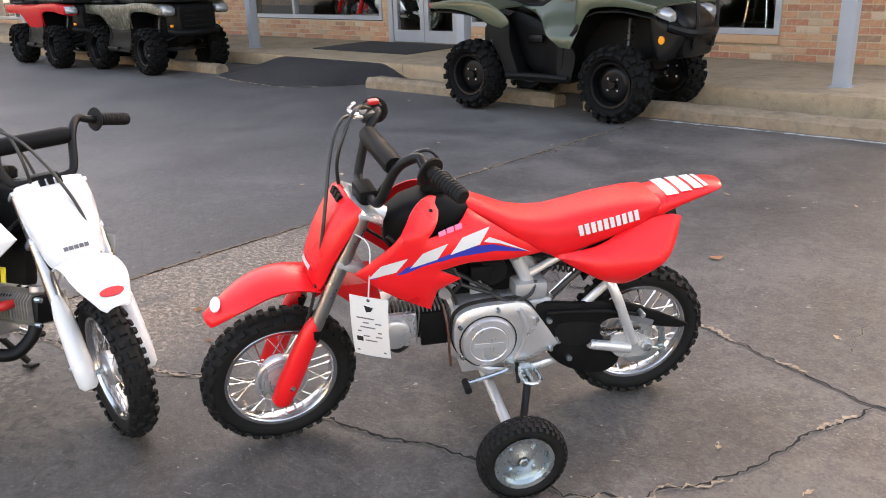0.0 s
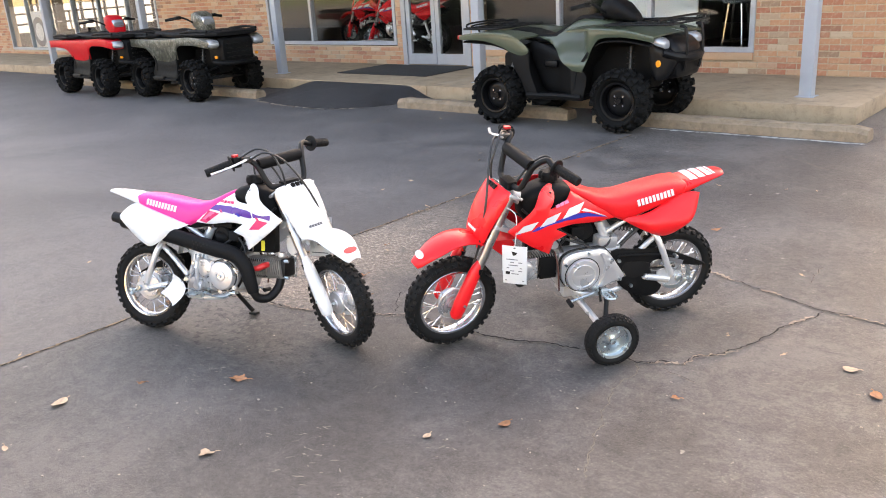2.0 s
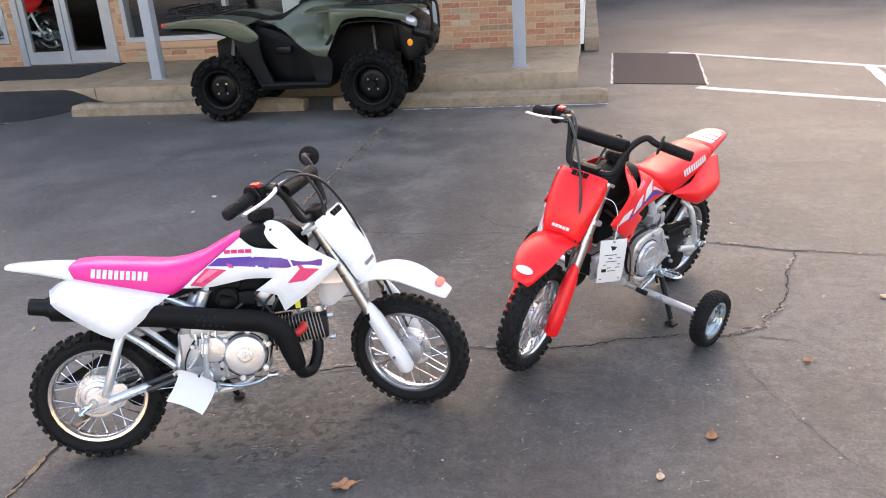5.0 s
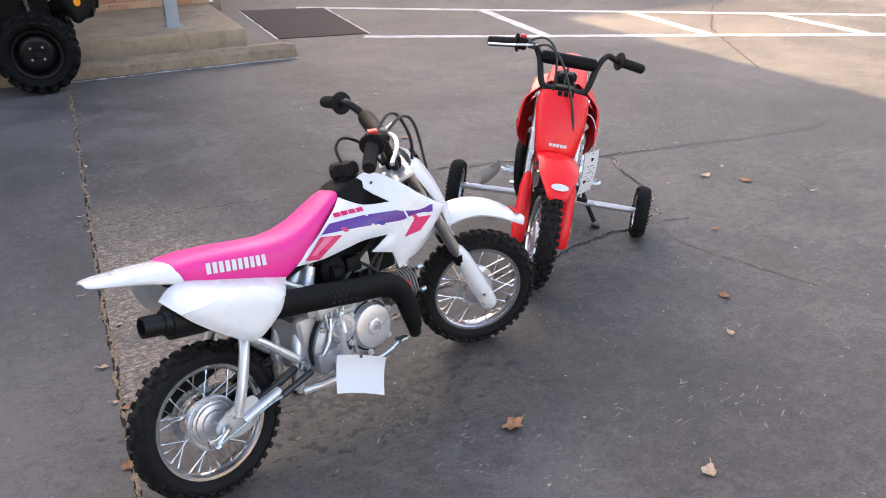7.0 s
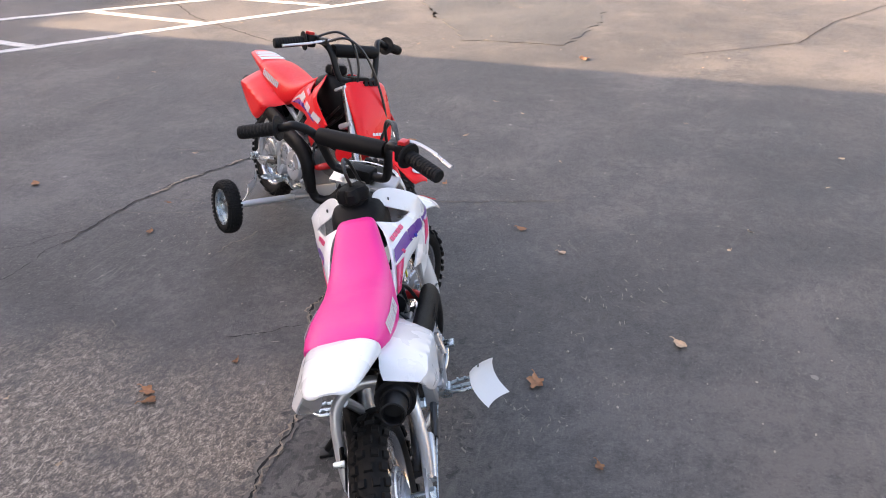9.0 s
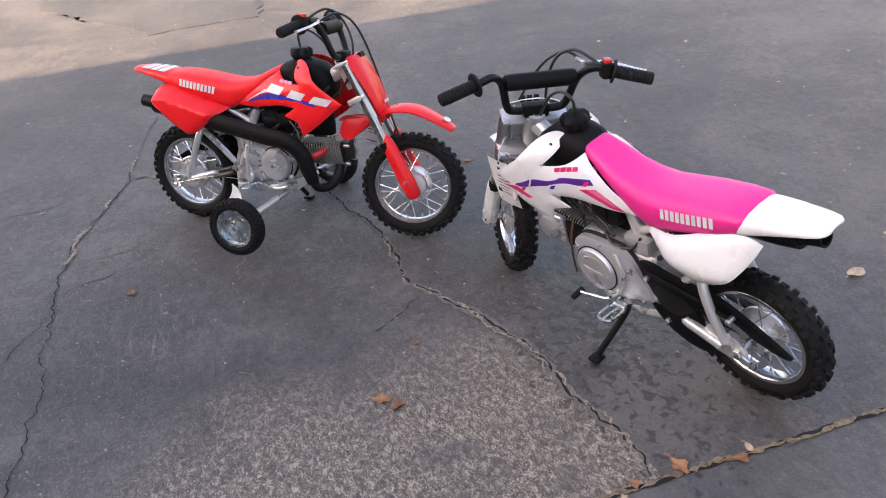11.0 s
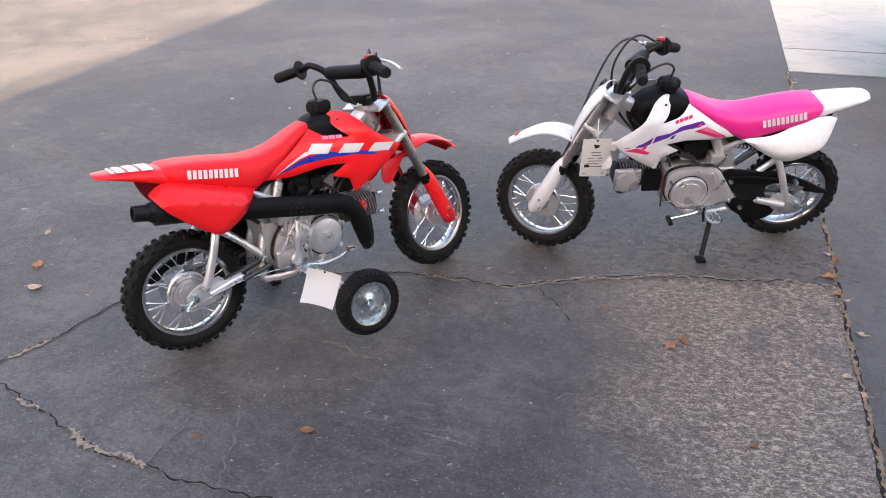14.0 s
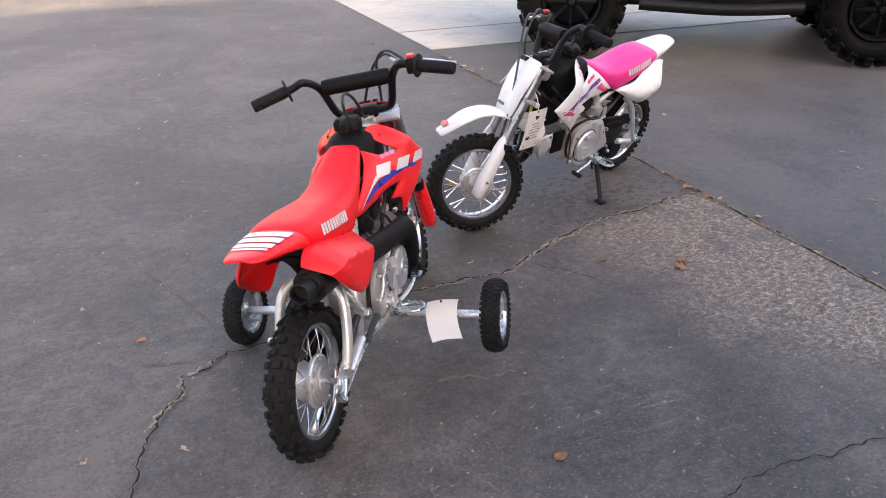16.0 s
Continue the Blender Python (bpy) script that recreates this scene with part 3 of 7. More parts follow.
tagged(part("painted_line", ribbon([(-2.33, 6.155), (-1.5, 6.17), (-.62, 6.185)], .028, .0024, .85, .02, .006, 61), M_STRIPE, smooth=0), "faint worn line along the wheel stop", "road marking", kind="structure")
stripe((-.572, 7.06), (-.517, 8.95), .016)
stripe((.243, 6.89), (.357, 8.63), .016)

# ---- shop building ----
M_BRICK, _t, _n, _l, _b = nodes_of("brick")
_oi = _n.new("ShaderNodeObjectInfo")
_geo = _n.new("ShaderNodeNewGeometry")
_rnd = math_node(_n, _l, "FRACT", math_node(_n, _l, "ADD", _oi.outputs["Random"], _geo.outputs["Random Per Island"]))
_col = ramp_node(_n, _l, _rnd, [(0, (.38, .165, .095)), (.18, (.43, .225, .125)), (.36, (.44, .275, .165)), (.50, (.41, .20, .115)), (.62, (.35, .125, .075)), (.74, (.45, .30, .19)), (.86, (.32, .115, .07)), (.93, (.24, .14, .09)), (1, (.46, .35, .25))])
_tc = _n.new("ShaderNodeTexCoord")
_g = noise_node(_n, _l, _tc.outputs["Object"], 34, 8, .75, .6)
_col = mix_node(_n, _l, math_node(_n, _l, "MULTIPLY", math_node(_n, _l, "SUBTRACT", _g, .50), 3.0, clamp=True), _col, (.46, .34, .24))
_dk = noise_node(_n, _l, _geo.outputs["Position"], 21, 6, .7, .8)
_col = mix_node(_n, _l, math_node(_n, _l, "MULTIPLY", math_node(_n, _l, "SUBTRACT", _dk, .58), 5, clamp=True), _col, (.25, .13, .08))
_l.new(_col, _b.inputs["Base Color"])
_b.inputs["Roughness"].default_value = .9
_bp = _n.new("ShaderNodeBump")
_bp.inputs["Strength"].default_value, _bp.inputs["Distance"].default_value = .5, .004
_l.new(_g, _bp.inputs["Height"])
_l.new(_bp.outputs["Normal"], _b.inputs["Normal"])
M_MORTAR = concrete("mortar", (.33, .245, .165), (.45, .34, .235), 20)
M_FRAME = surface("silver_window_frame", (.33, .345, .37), .42, metal=.3, var=.06)
M_POST = surface("grey_painted_post", (.30, .325, .36), .5, var=.06, bump=.1)
M_SOFFIT = surface("soffit_paint", (.30, .29, .28), .8, var=.06)
# near-black wall and floor colours carry the dimness of the unlit showroom
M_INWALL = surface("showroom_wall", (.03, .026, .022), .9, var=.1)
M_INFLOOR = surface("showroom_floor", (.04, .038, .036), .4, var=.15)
M_ROOF = surface("roof_metal", (.30, .30, .31), .6, var=.1)
M_PANELDARK = surface("dark_display_panel", (.05, .052, .05), .25, var=.25, scale=2)
M_WPAINT = surface("white_painted_trim", (.72, .72, .70), .5, var=.05)

M_GLASS, _t, _n, _l, _b = nodes_of("window_glass")
_b.inputs["Base Color"].default_value = (.9, .93, .92, 1)
_b.inputs["Roughness"].default_value = .02
_b.inputs["Transmission Weight"].default_value = 1.0
_b.inputs["IOR"].default_value = 1.45

WY = 8.65
SLAB_Z = .15
COURSE, BL = .0635, .205

# walk slab in two pours
slab = tagged(part("walk_slab", join(box(-5.6, -.88, 6.89, WY + .3, 0, SLAB_Z, .012), box(-24, -5.605, 6.89, WY + .3, 0, SLAB_Z, .012)), M_SLAB),
              "tan weathered concrete walk with a chipped edge", "walkway", kind="structure")
ramp_bm = bmesh.new()
_p = [(-8.68, 6.86, .004), (-5.62, 6.86, .004), (-5.62, 7.36, SLAB_Z - .004), (-8.68, 7.36, SLAB_Z - .004), (-8.68, 7.36, 0), (-5.62, 7.36, 0)]
_v = [ramp_bm.verts.new(q) for q in _p]
for f in ((0, 1, 2, 3), (3, 2, 5, 4), (0, 3, 4), (1, 5, 2), (0, 4, 5, 1)):
    ramp_bm.faces.new([_v[i] for i in f])
tagged(part("walk_ramp", ramp_bm, M_APRON, smooth=0), "black asphalt ramp meeting the concrete walk", "ramp", kind="structure")


def wheel_stop(x0, x1, y, rot=0.0):
    prof = [(-.085, 0), (.085, 0), (.085, .072), (.055, .105), (-.055, .105), (-.085, .072)]
    rnd = random.Random(int(x0 * 10) + 50)
    secs = []
    n = 24
    for i in range(n + 1):
        e = .0 if 0 < i < n else -.012
        x = x0 + (x1 - x0) * i / n
        secs.append([Vector((x, a * (1 + e * 4) + rnd.uniform(-.004, .004), max(0, c + (rnd.uniform(-.006, .005) if c else 0) + (e if c else 0)))) for a, c in prof])
    ob = part("wheel_stop", loft(secs), M_STOP, m=pose(0, y, 0), smooth=25)
    return tagged(ob, "worn tan concrete wheel stop lying on the asphalt", "wheel stop", "wheel stops before the shop")


wheel_stop(-2.95, -.62, 6.31)
wheel_stop(-5.45, -3.22, 6.31)
wheel_stop(-10.3, -7.9, 6.2)
wheel_stop(-13.2, -10.8, 6.2)

# openings: x0, x1, sill, head
OPEN = [(-6.2, -2.42, .38, 2.35), (-7.62, -6.33, SLAB_Z, 2.3), (-10.78, -7.74, .43, 2.35), (-21.5, -14.3, .25, 2.35)]
WALL_L, WALL_R, WALL_H = -24.0, -.86, 3.0
core = []
xs = sorted([WALL_L, WALL_R - .012] + [v for o in OPEN for v in o[:2]])
for a, c in zip(xs, xs[1:]):
    o = [q for q in OPEN if abs(q[0] - a) < 1e-6]
    if o:
        core += [box(a, c, WY + .006, WY + .22, SLAB_Z, o[0][2] - .012), box(a, c, WY + .006, WY + .22, o[0][3], WALL_H)] if o[0][2] > SLAB_Z + .02 else [box(a, c, WY + .006, WY + .22, o[0][3], WALL_H)]
    elif c - a > .01:
        core.append(box(a, c, WY + .006, WY + .22, SLAB_Z, WALL_H))
wall = tagged(part("wall_front", join(*core), M_MORTAR, smooth=0), "tan and red brick shop front wall with pale mortar", "wall", kind="structure")
side = tagged(part("wall_side", box(WALL_R - .22, WALL_R - .012, WY + .225, 22, 0, WALL_H), M_WPAINT, smooth=0), "white trimmed side wall of the shop", "wall", kind="structure")
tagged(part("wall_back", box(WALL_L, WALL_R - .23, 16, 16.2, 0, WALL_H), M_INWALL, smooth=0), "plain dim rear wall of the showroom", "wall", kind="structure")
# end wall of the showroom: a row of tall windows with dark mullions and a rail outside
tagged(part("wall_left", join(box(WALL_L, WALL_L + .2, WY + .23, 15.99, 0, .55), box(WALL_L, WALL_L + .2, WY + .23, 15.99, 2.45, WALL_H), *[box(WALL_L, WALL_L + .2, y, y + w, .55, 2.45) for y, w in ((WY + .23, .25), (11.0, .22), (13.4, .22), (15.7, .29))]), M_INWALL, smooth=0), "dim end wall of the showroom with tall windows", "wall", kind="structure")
for y in (9.6, 10.3, 11.75, 12.5, 14.1, 14.9):
    tagged(part("mullion", box(WALL_L + .06, WALL_L + .13, y, y + .07, .55, 2.45), M_SATIN, smooth=0), "dark window mullion", "mullion", kind="structure")
tagged(part("handrail", join(*[tube([(WALL_L - 1.2, 8.0, z), (WALL_L - 1.2, 17.0, z)], .03, 8) for z in (.45, .75, 1.05)], *[tube([(WALL_L - 1.2, 8.0 + k, 0), (WALL_L - 1.2, 8.0 + k, 1.08)], .03, 8) for k in range(10)]), M_SATIN), "dark metal handrail outside the end windows", "handrail", kind="structure")
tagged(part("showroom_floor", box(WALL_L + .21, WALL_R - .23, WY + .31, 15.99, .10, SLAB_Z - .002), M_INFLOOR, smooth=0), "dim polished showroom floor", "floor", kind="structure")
tagged(part("ceiling", box(WALL_L + .21, WALL_R - .23, WY + .23, 15.99, 2.75, 2.8), M_SOFFIT, smooth=0), "plain showroom ceiling", "ceiling", kind="structure")
roof = tagged(part("roof", join(box(WALL_L - .3, WALL_R + .35, 6.62, 24, WALL_H + .003, 4.0), box(WALL_L - .3, WALL_R + .35, 6.62, 6.68, WALL_H - .2, WALL_H)), M_ROOF, smooth=0),
              "grey metal roof carried out over the walk on posts", "roof", kind="structure")

# posts of the covered walk
post = tagged(part("porch_post", join(box(-.055, .055, -.055, .055, SLAB_Z, WALL_H, .006), box(-.08, .08, -.08, .08, SLAB_Z, SLAB_Z + .006)), M_POST, m=pose(0, 0, 0)),
              "square grey painted steel post on the concrete walk", "post", "posts of the covered walk")
post.matrix_basis = pose(-1.42, 7.33, 0, 0, 0, 0)
for px in (-5.13, -8.84, -12.55, -16.3, -20.0):
    copy_thing(post, pose(px, 7.33, 0))


def window(name, x0, x1, z0, z1, bars, label):
    f = .055
    w = tagged(part(name, join(box(x0, x1, WY - .01, WY + .09, z0, z0 + f), box(x0, x1, WY - .01, WY + .09, z1 - f, z1),
                               box(x0, x0 + f, WY - .01, WY + .09, z0 + f, z1 - f), box(x1 - f, x1, WY - .01, WY + .09, z0 + f, z1 - f)), M_FRAME, smooth=0),
               label, "window", kind="structure")
    edges = [x0 + f] + bars + [x1 - f]
    for bx in bars:
        part("mullion", box(bx - .025, bx + .025, WY - .006, WY + .086, z0 + f, z1 - f), M_FRAME, w, smooth=0)
    for a, c in zip(edges, edges[1:]):
        a2, c2 = a + (.025 if a in bars else 0), c - (.025 if c in bars else 0)
        pane = part("pane", box(a2, c2, WY + .035, WY + .041, z0 + f, z1 - f), M_GLASS, w, smooth=0)
        pane.visible_shadow = False
    return w


window("window_1", -6.2, -2.42, .38, 2.35, [-4.9, -3.65], "large shop window in a silver frame, showroom behind")
window("window_2", -10.78, -7.74, .43, 2.35, [-9.66], "large shop window in a silver frame, red motorbike behind")
window("window_3", -21.5, -14.3, .25, 2.35, [-20.3, -19.1, -17.9, -16.7, -15.5], "row of tall shop windows in silver frames")
tagged(part("window_sill", box(-6.2, -2.42, WY - .03, WY + .2, .30, .378, .004), M_BRICK), "brick window sill", "sill", kind="structure")

# glazed double door
door = tagged(part("door_1", join(box(-7.62, -7.54, WY - .01, WY + .1, SLAB_Z, 2.3), box(-6.41, -6.33, WY - .01, WY + .1, SLAB_Z, 2.3), box(-7.54, -6.41, WY - .01, WY + .1, 2.2, 2.3)), M_FRAME, smooth=0),
              "closed glazed double door in a silver frame", "door", kind="structure")
for a, c in ((-7.535, -6.98), (-6.97, -6.415)):
    leaf_ = part("door_leaf", join(box(a, a + .07, WY + .01, WY + .06, SLAB_Z + .01, 2.19), box(c - .07, c, WY + .01, WY + .06, SLAB_Z + .01, 2.19),
                                   box(a + .07, c - .07, WY + .01, WY + .06, SLAB_Z + .01, SLAB_Z + .16), box(a + .07, c - .07, WY + .01, WY + .06, 2.1, 2.19)), M_FRAME, door, smooth=0)
    pn = part("pane", box(a + .07, c - .07, WY + .032, WY + .038, SLAB_Z + .16, 2.1), M_GLASS, leaf_, smooth=0)
    pn.visible_shadow = False
tagged(part("doormat", box(-7.9, -6.2, 7.55, 8.55, SLAB_Z, SLAB_Z + .012, .004), M_DOORMAT), "long black rubber doormat on the walk", "doormat")
tagged(part("doormat", box(-16.2, -14.2, 7.5, 8.3, SLAB_Z, SLAB_Z + .012, .004), M_DOORMAT), "long black rubber doormat on the walk", "doormat")

# side of the shop: dark display panels over a stone kerb
disp = tagged(part("display_window", join(box(WALL_R - .01, WALL_R + .03, WY + .0, WY + .07, .16, WALL_H), box(WALL_R - .01, WALL_R + .03, WY + .07, 21, .16, .42), box(WALL_R - .01, WALL_R + .03, 14.0, 14.06, .42, WALL_H)), M_WPAINT, smooth=0),
              "white framed dark display window along the side wall", "window", kind="structure")
part("dark_pane", box(WALL_R - .008, WALL_R + .012, WY + .072, 13.99, .422, WALL_H - .01), M_PANELDARK, disp, smooth=0)
part("dark_pane", box(WALL_R - .008, WALL_R + .012, 14.07, 20.9, .422, WALL_H - .01), M_PANELDARK, disp, smooth=0)
ky = WY + .55
k_rnd = random.Random(4)
while ky < 18.6:
    ln = k_rnd.uniform(.9, 1.6)
    tagged(part("kerb_stone", box(WALL_R + .032, WALL_R + .20, ky, ky + ln - .012, 0, .155, .015), M_STOP), "tan concrete kerb block along the side wall", "kerb", "kerb along the side wall")
    ky += ln

# plain building behind the yard; unseen height and overhang added to cast shade
M_SHED = surface("brown_cladding", (.060, .042, .034), .7, var=.2, scale=3)
tagged(part("yard_sill", box(-.45, .30, 19.9, 20.29, 0, .10, .02), M_PAD), "pale concrete sill before the rear building", "sill", kind="structure")
tagged(part("rear_building", join(box(-.5, 30, 20.3, 30, 0, 4.005), box(-.82, -.505, 20.31, 24, 0, 2.99), box(-1.6, 30, 20.3, 30, 4.01, 5.19)), M_SHED, smooth=0), "dark brown building behind the side yard, unseen upper part added for shade", "building", kind="structure")
tagged(part("far_kerb", box(12.5, 12.7, -14, 14, 0, .14, .02), M_STOP), "low tan kerb at the far edge of the lot", "kerb", kind="structure")

# across the street, seen only as reflections in the shop glass
M_GRASS = concrete("lawn_grass", (.035, .065, .014), (.075, .12, .03), 3)
M_FARWALL = concrete("tan_render", (.16, .125, .08), (.23, .18, .12), .6)
tagged(part("lawn", box(-60, 60, -34, -22, 0, .05), M_GRASS, smooth=0), "green lawn strip across the street", "lawn", kind="structure")
tagged(part("far_building", box(-60, 60, -46, -36, 0, 5.0), M_FARWALL, smooth=0), "plain tan building across the street", "building", kind="structure")

# ---- small dirt bikes ----
WB, TR = .911, .19
RAKE = radians(25)
AXIS = Vector((-math.sin(RAKE), 0, math.cos(RAKE)))
HEAD = Vector((.6936, 0, .5852))


def steer(deg):
    return Matrix.Translation(HEAD) @ Matrix.Rotation(radians(deg), 4, AXIS) @ Matrix.Translation(-HEAD)


def at_y(x, y, z):
    return Matrix.Translation((x, y, z))


def smooth01(v):
    v = max(0.0, min(1.0, v))
    return v * v * (3 - 2 * v)


def knob(bm, R, ang, y, w, ln, h, tilt=0.0):
    """One tread block on the tyre; tilt leans it over the shoulder."""
    c, s = math.cos(ang), math.sin(ang)
    base = []
    for up, k in ((0, 1.0), (h, .82)):
        for a, b in ((-1, -1), (1, -1), (1, 1), (-1, 1)):
            ty = y + b * w / 2 * k
            r = R + up * math.cos(tilt) - (b * w / 2 * k) * math.sin(tilt) * (1 if y > 0 else -1)
            ty += up * math.sin(tilt) * (1 if y > 0 else -1)
            q = a * ln / 2 * k
            base.append(bm.verts.new((r * c - q * s, ty, r * s + q * c)))
    for f in ((0, 1, 5, 4), (1, 2, 6, 5), (2, 3, 7, 6), (3, 0, 4, 7), (4, 5, 6, 7)):
        bm.faces.new([base[i] for i in f])


def tyre_carcass(R, w, r_in, seg=56):
    """The casing of a tyre round the y axis."""
    prof = []
    mid = (R + r_in) / 2
    for k in range(17):
        a = -math.pi * .93 + k / 16 * math.pi * 1.86
        y = w / 2 * math.sin(a) * (1.0 if abs(a) < 2 else .95)
        r = mid + (R - r_in) / 2 * math.cos(a)
        prof.append((r, y))
    return lathe(prof, seg, closed=True)


def knobby(R, w, pitch=40):
    bm = bmesh.new()
    for i in range(pitch):
        a = 2 * math.pi * i / pitch
        st = 2 * math.pi * R / pitch
        if i % 2:
            knob(bm, R - .0015, a, 0, w * .30, st * .62, .0085)
            for s in (-1, 1):
                knob(bm, R - .011, a, s * w * .41, w * .20, st * .60, .008, .7)
        else:
            for s in (-1, 1):
                knob(bm, R - .004, a, s * w * .20, w * .24, st * .60, .0085, .25)
                knob(bm, R - .016, a, s * w * .46, w * .16, st * .62, .006, .95)
    return bm


def wheel(bike, name, m, drum_side):
    """Spoked wheel: tyre with tread, chrome rim, drum hub, spokes, axle."""
    body = part(name, tyre_carcass(TR - .008, .062, .129), M_RUBBER, bike, "black knobby tyre on a chrome spoked wheel")
    body.matrix_basis = m
    part("tread", knobby(TR - .008, .062), M_RUBBER, body, smooth=0)
    part("rim", lathe([(.136, -.0225), (.138, -.0205), (.1345, -.0185), (.130, -.0175), (.1275, -.011), (.1265, 0), (.1275, .011), (.130, .0175), (.1345, .0185), (.138, .0205), (.136, .0225),
                       (.1285, .0215), (.1255, .0185), (.1225, .011), (.1215, 0), (.1225, -.011), (.1255, -.0185), (.1285, -.0215)], 72, closed=True), M_CHROME, body, "polished chrome rim")
    d = drum_side
    part("hub", lathe([(0, -d * .032), (.017, -d * .032), (.019, -d * .027), (.044, -d * .023), (.047, -d * .018), (.044, -d * .012), (.042, 0), (.046, d * .010), (.060, d * .013), (.064, d * .017), (.064, d * .023), (.060, d * .026), (.056, d * .026), (.0555, d * .0235), (.053, d * .0235), (.0525, d * .029), (.048, d * .030), (.0475, d * .027), (.045, d * .027), (.0445, d * .033), (.034, d * .035), (.0335, d * .032), (.031, d * .032), (.030, d * .038), (.018, d * .041), (0, d * .041)], 48), M_ALLOY, body, "cast aluminium ribbed drum hub")
    part("axle", tube([(0, -.085, 0), (0, .085, 0)], .0075, 10), M_ZINC, body)
    for s in (-1, 1):
        part("axle_nut", lathe([(0, s * .095), (.012, s * .095), (.0135, s * .092), (.0135, s * .083), (0, s * .083)], 6), M_ZINC, body, smooth=0)
    for i in range(28):
        a = 2 * math.pi * i / 28
        s = 1 if i % 2 else -1
        da = .42 * (1 if (i // 2) % 2 else -1)
        key = (s, da > 0)
        if key not in SPOKES:
            q0 = Vector((.050 * math.cos(da), s * .018, .050 * math.sin(da)))
            q1 = Vector((.1235, s * .004, 0))
            SPOKES[key] = finish(join(tube([q0, q1], .00135, 6), tube([q1, q1 + (q0 - q1).normalized() * .012], .003, 6)), "spoke", M_CHROME)
        o = new("spoke", SPOKES[key])
        o.parent = body
        o.matrix_basis = Matrix.Rotation(-a, 4, "Y")
    return body


SPOKES = {}
FINS = {}


def shroud_y(x, z):
    y = .072 + .070 * smooth01((x - .26) / .42)
    y -= .050 * smooth01((z - .52) / .12) * smooth01((.64 - x) / .16)
    y -= .012 * smooth01((.47 - z) / .1)
    y -= .034 * smooth01((z - .572) / .062)
    return y


def plate_y(x, z):
    return .082 + .050 * smooth01((.545 - z) / .11) * smooth01((.27 - x) / .14) - .022 * smooth01((.45 - z) / .08)


def right_plate_y(x, z):
    # the upper edge tucks in under the seat
    edge = float(np.interp(x, (-.064, -.03, .02, .09, .16, .25), (.530, .545, .544, .527, .505, .478)))
    return .078 + .068 * smooth01((edge - z) / .052) * smooth01((.29 - x) / .12)


SHROUD = [(.725, .505), (.637, .566), (.585, .622), (.545, .638), (.520, .624), (.532, .590), (.560, .561), (.495, .570), (.455, .598), (.40, .562), (.34, .52), (.272, .478),
          (.35, .472), (.42, .480), (.47, .486), (.535, .482), (.484, .450), (.540, .432), (.556, .382), (.612, .418), (.67, .46)]
SHROUD_SHARP = (0, 4, 6, 8, 11, 15, 16, 17, 18)
SIDEPLATE = [(.256, .466), (.19, .430), (.125, .398), (.085, .388), (.045, .402), (-.01, .445), (-.045, .495), (-.062, .536), (-.03, .543), (.02, .537), (.09, .513), (.16, .488)]


RIGHTPLATE = [(.250, .466), (.205, .440), (.173, .413), (.135, .388), (.108, .377), (.078, .383), (.014, .430), (-.041, .482), (-.064, .520), (-.03, .540), (.02, .541), (.09, .523), (.16, .501)]


SEAT = ((-.008, .064, .558, .580, .8), (.003, .073, .537, .586, .62), (.05, .080, .516, .585, .55), (.12, .083, .492, .577, .52), (.20, .082, .466, .564, .5), (.25, .079, .457, .557, .5),
        (.30, .073, .480, .559, .5), (.35, .066, .511, .570, .5), (.40, .057, .544, .593, .55), (.44, .049, .572, .610, .6), (.462, .043, .587, .616, .7), (.470, .035, .594, .612, .8))
TAIL = ((.05, .060, .558, .03), (.015, .067, .574, .044), (-.010, .0695, .583, .048), (-.03, .067, .5865, .043), (-.07, .062, .5905, .033), (-.11, .056, .594, .024), (-.145, .050, .5965, .016), (-.168, .043, .597, .010), (-.178, .034, .5965, .007), (-.182, .022, .596, .004))


def seat_ring(x, w, z0, z1, pz, n=32):
    """A cross-section of the seat: upright flanks below, a rounded top."""
    out = []
    for k in range(n):
        a = 2 * math.pi * k / n
        c, s = math.cos(a), math.sin(a)
        px, pq = (.34, pz) if s < 0 else (.55, .85)
        out.append(Vector((x, w * math.copysign(abs(c) ** px, c), z0 + (z1 - z0) * .45 + (z1 - z0) * (.45 if s < 0 else .55) * math.copysign(abs(s) ** pq, s))))
    return out


def seat_side(x, z):
    """How far the flank of the seat stands out at (x, z)."""
    for a, c in zip(SEAT, SEAT[1:]):
        if a[0] <= x <= c[0]:
            f = (x - a[0]) / (c[0] - a[0])
            w, z0, z1, pz = [a[k] + (c[k] - a[k]) * f for k in (1, 2, 3, 4)]
            mid = z0 + (z1 - z0) * .45
            up = z > mid
            sn = min(.999, abs(z - mid) / ((z1 - z0) * (.55 if up else .45))) ** (1 / (.85 if up else pz))
            return w * math.sqrt(max(0, 1 - sn * sn)) ** (.55 if up else .34)
    return .08


def tail_top(x):
    """Height of the top of the rear fender at x."""
    return float(np.interp(x, [q[0] for q in TAIL[::-1]], [q[2] for q in TAIL[::-1]]))


def arc_pts(c, r, a0, a1, n, y=0.0):
    return [Vector((c[0] + r * math.cos(radians(a0 + (a1 - a0) * i / n)), y, c[1] + r * math.sin(radians(a0 + (a1 - a0) * i / n)))) for i in range(n + 1)]


def decal(bike, pts, place, sign, mat, lift=.0015, name="decal", sharp=None, label=""):
    """A printed sticker lying on a moulded panel."""
    poly = outline(pts, 1 if sharp is None else 3, tuple(range(len(pts))) if sharp is None else sharp)
    return part(name, panel(poly, lambda x, z: place(x, z) + lift, .014, .0008, sign, .001, 0), mat, bike, label)


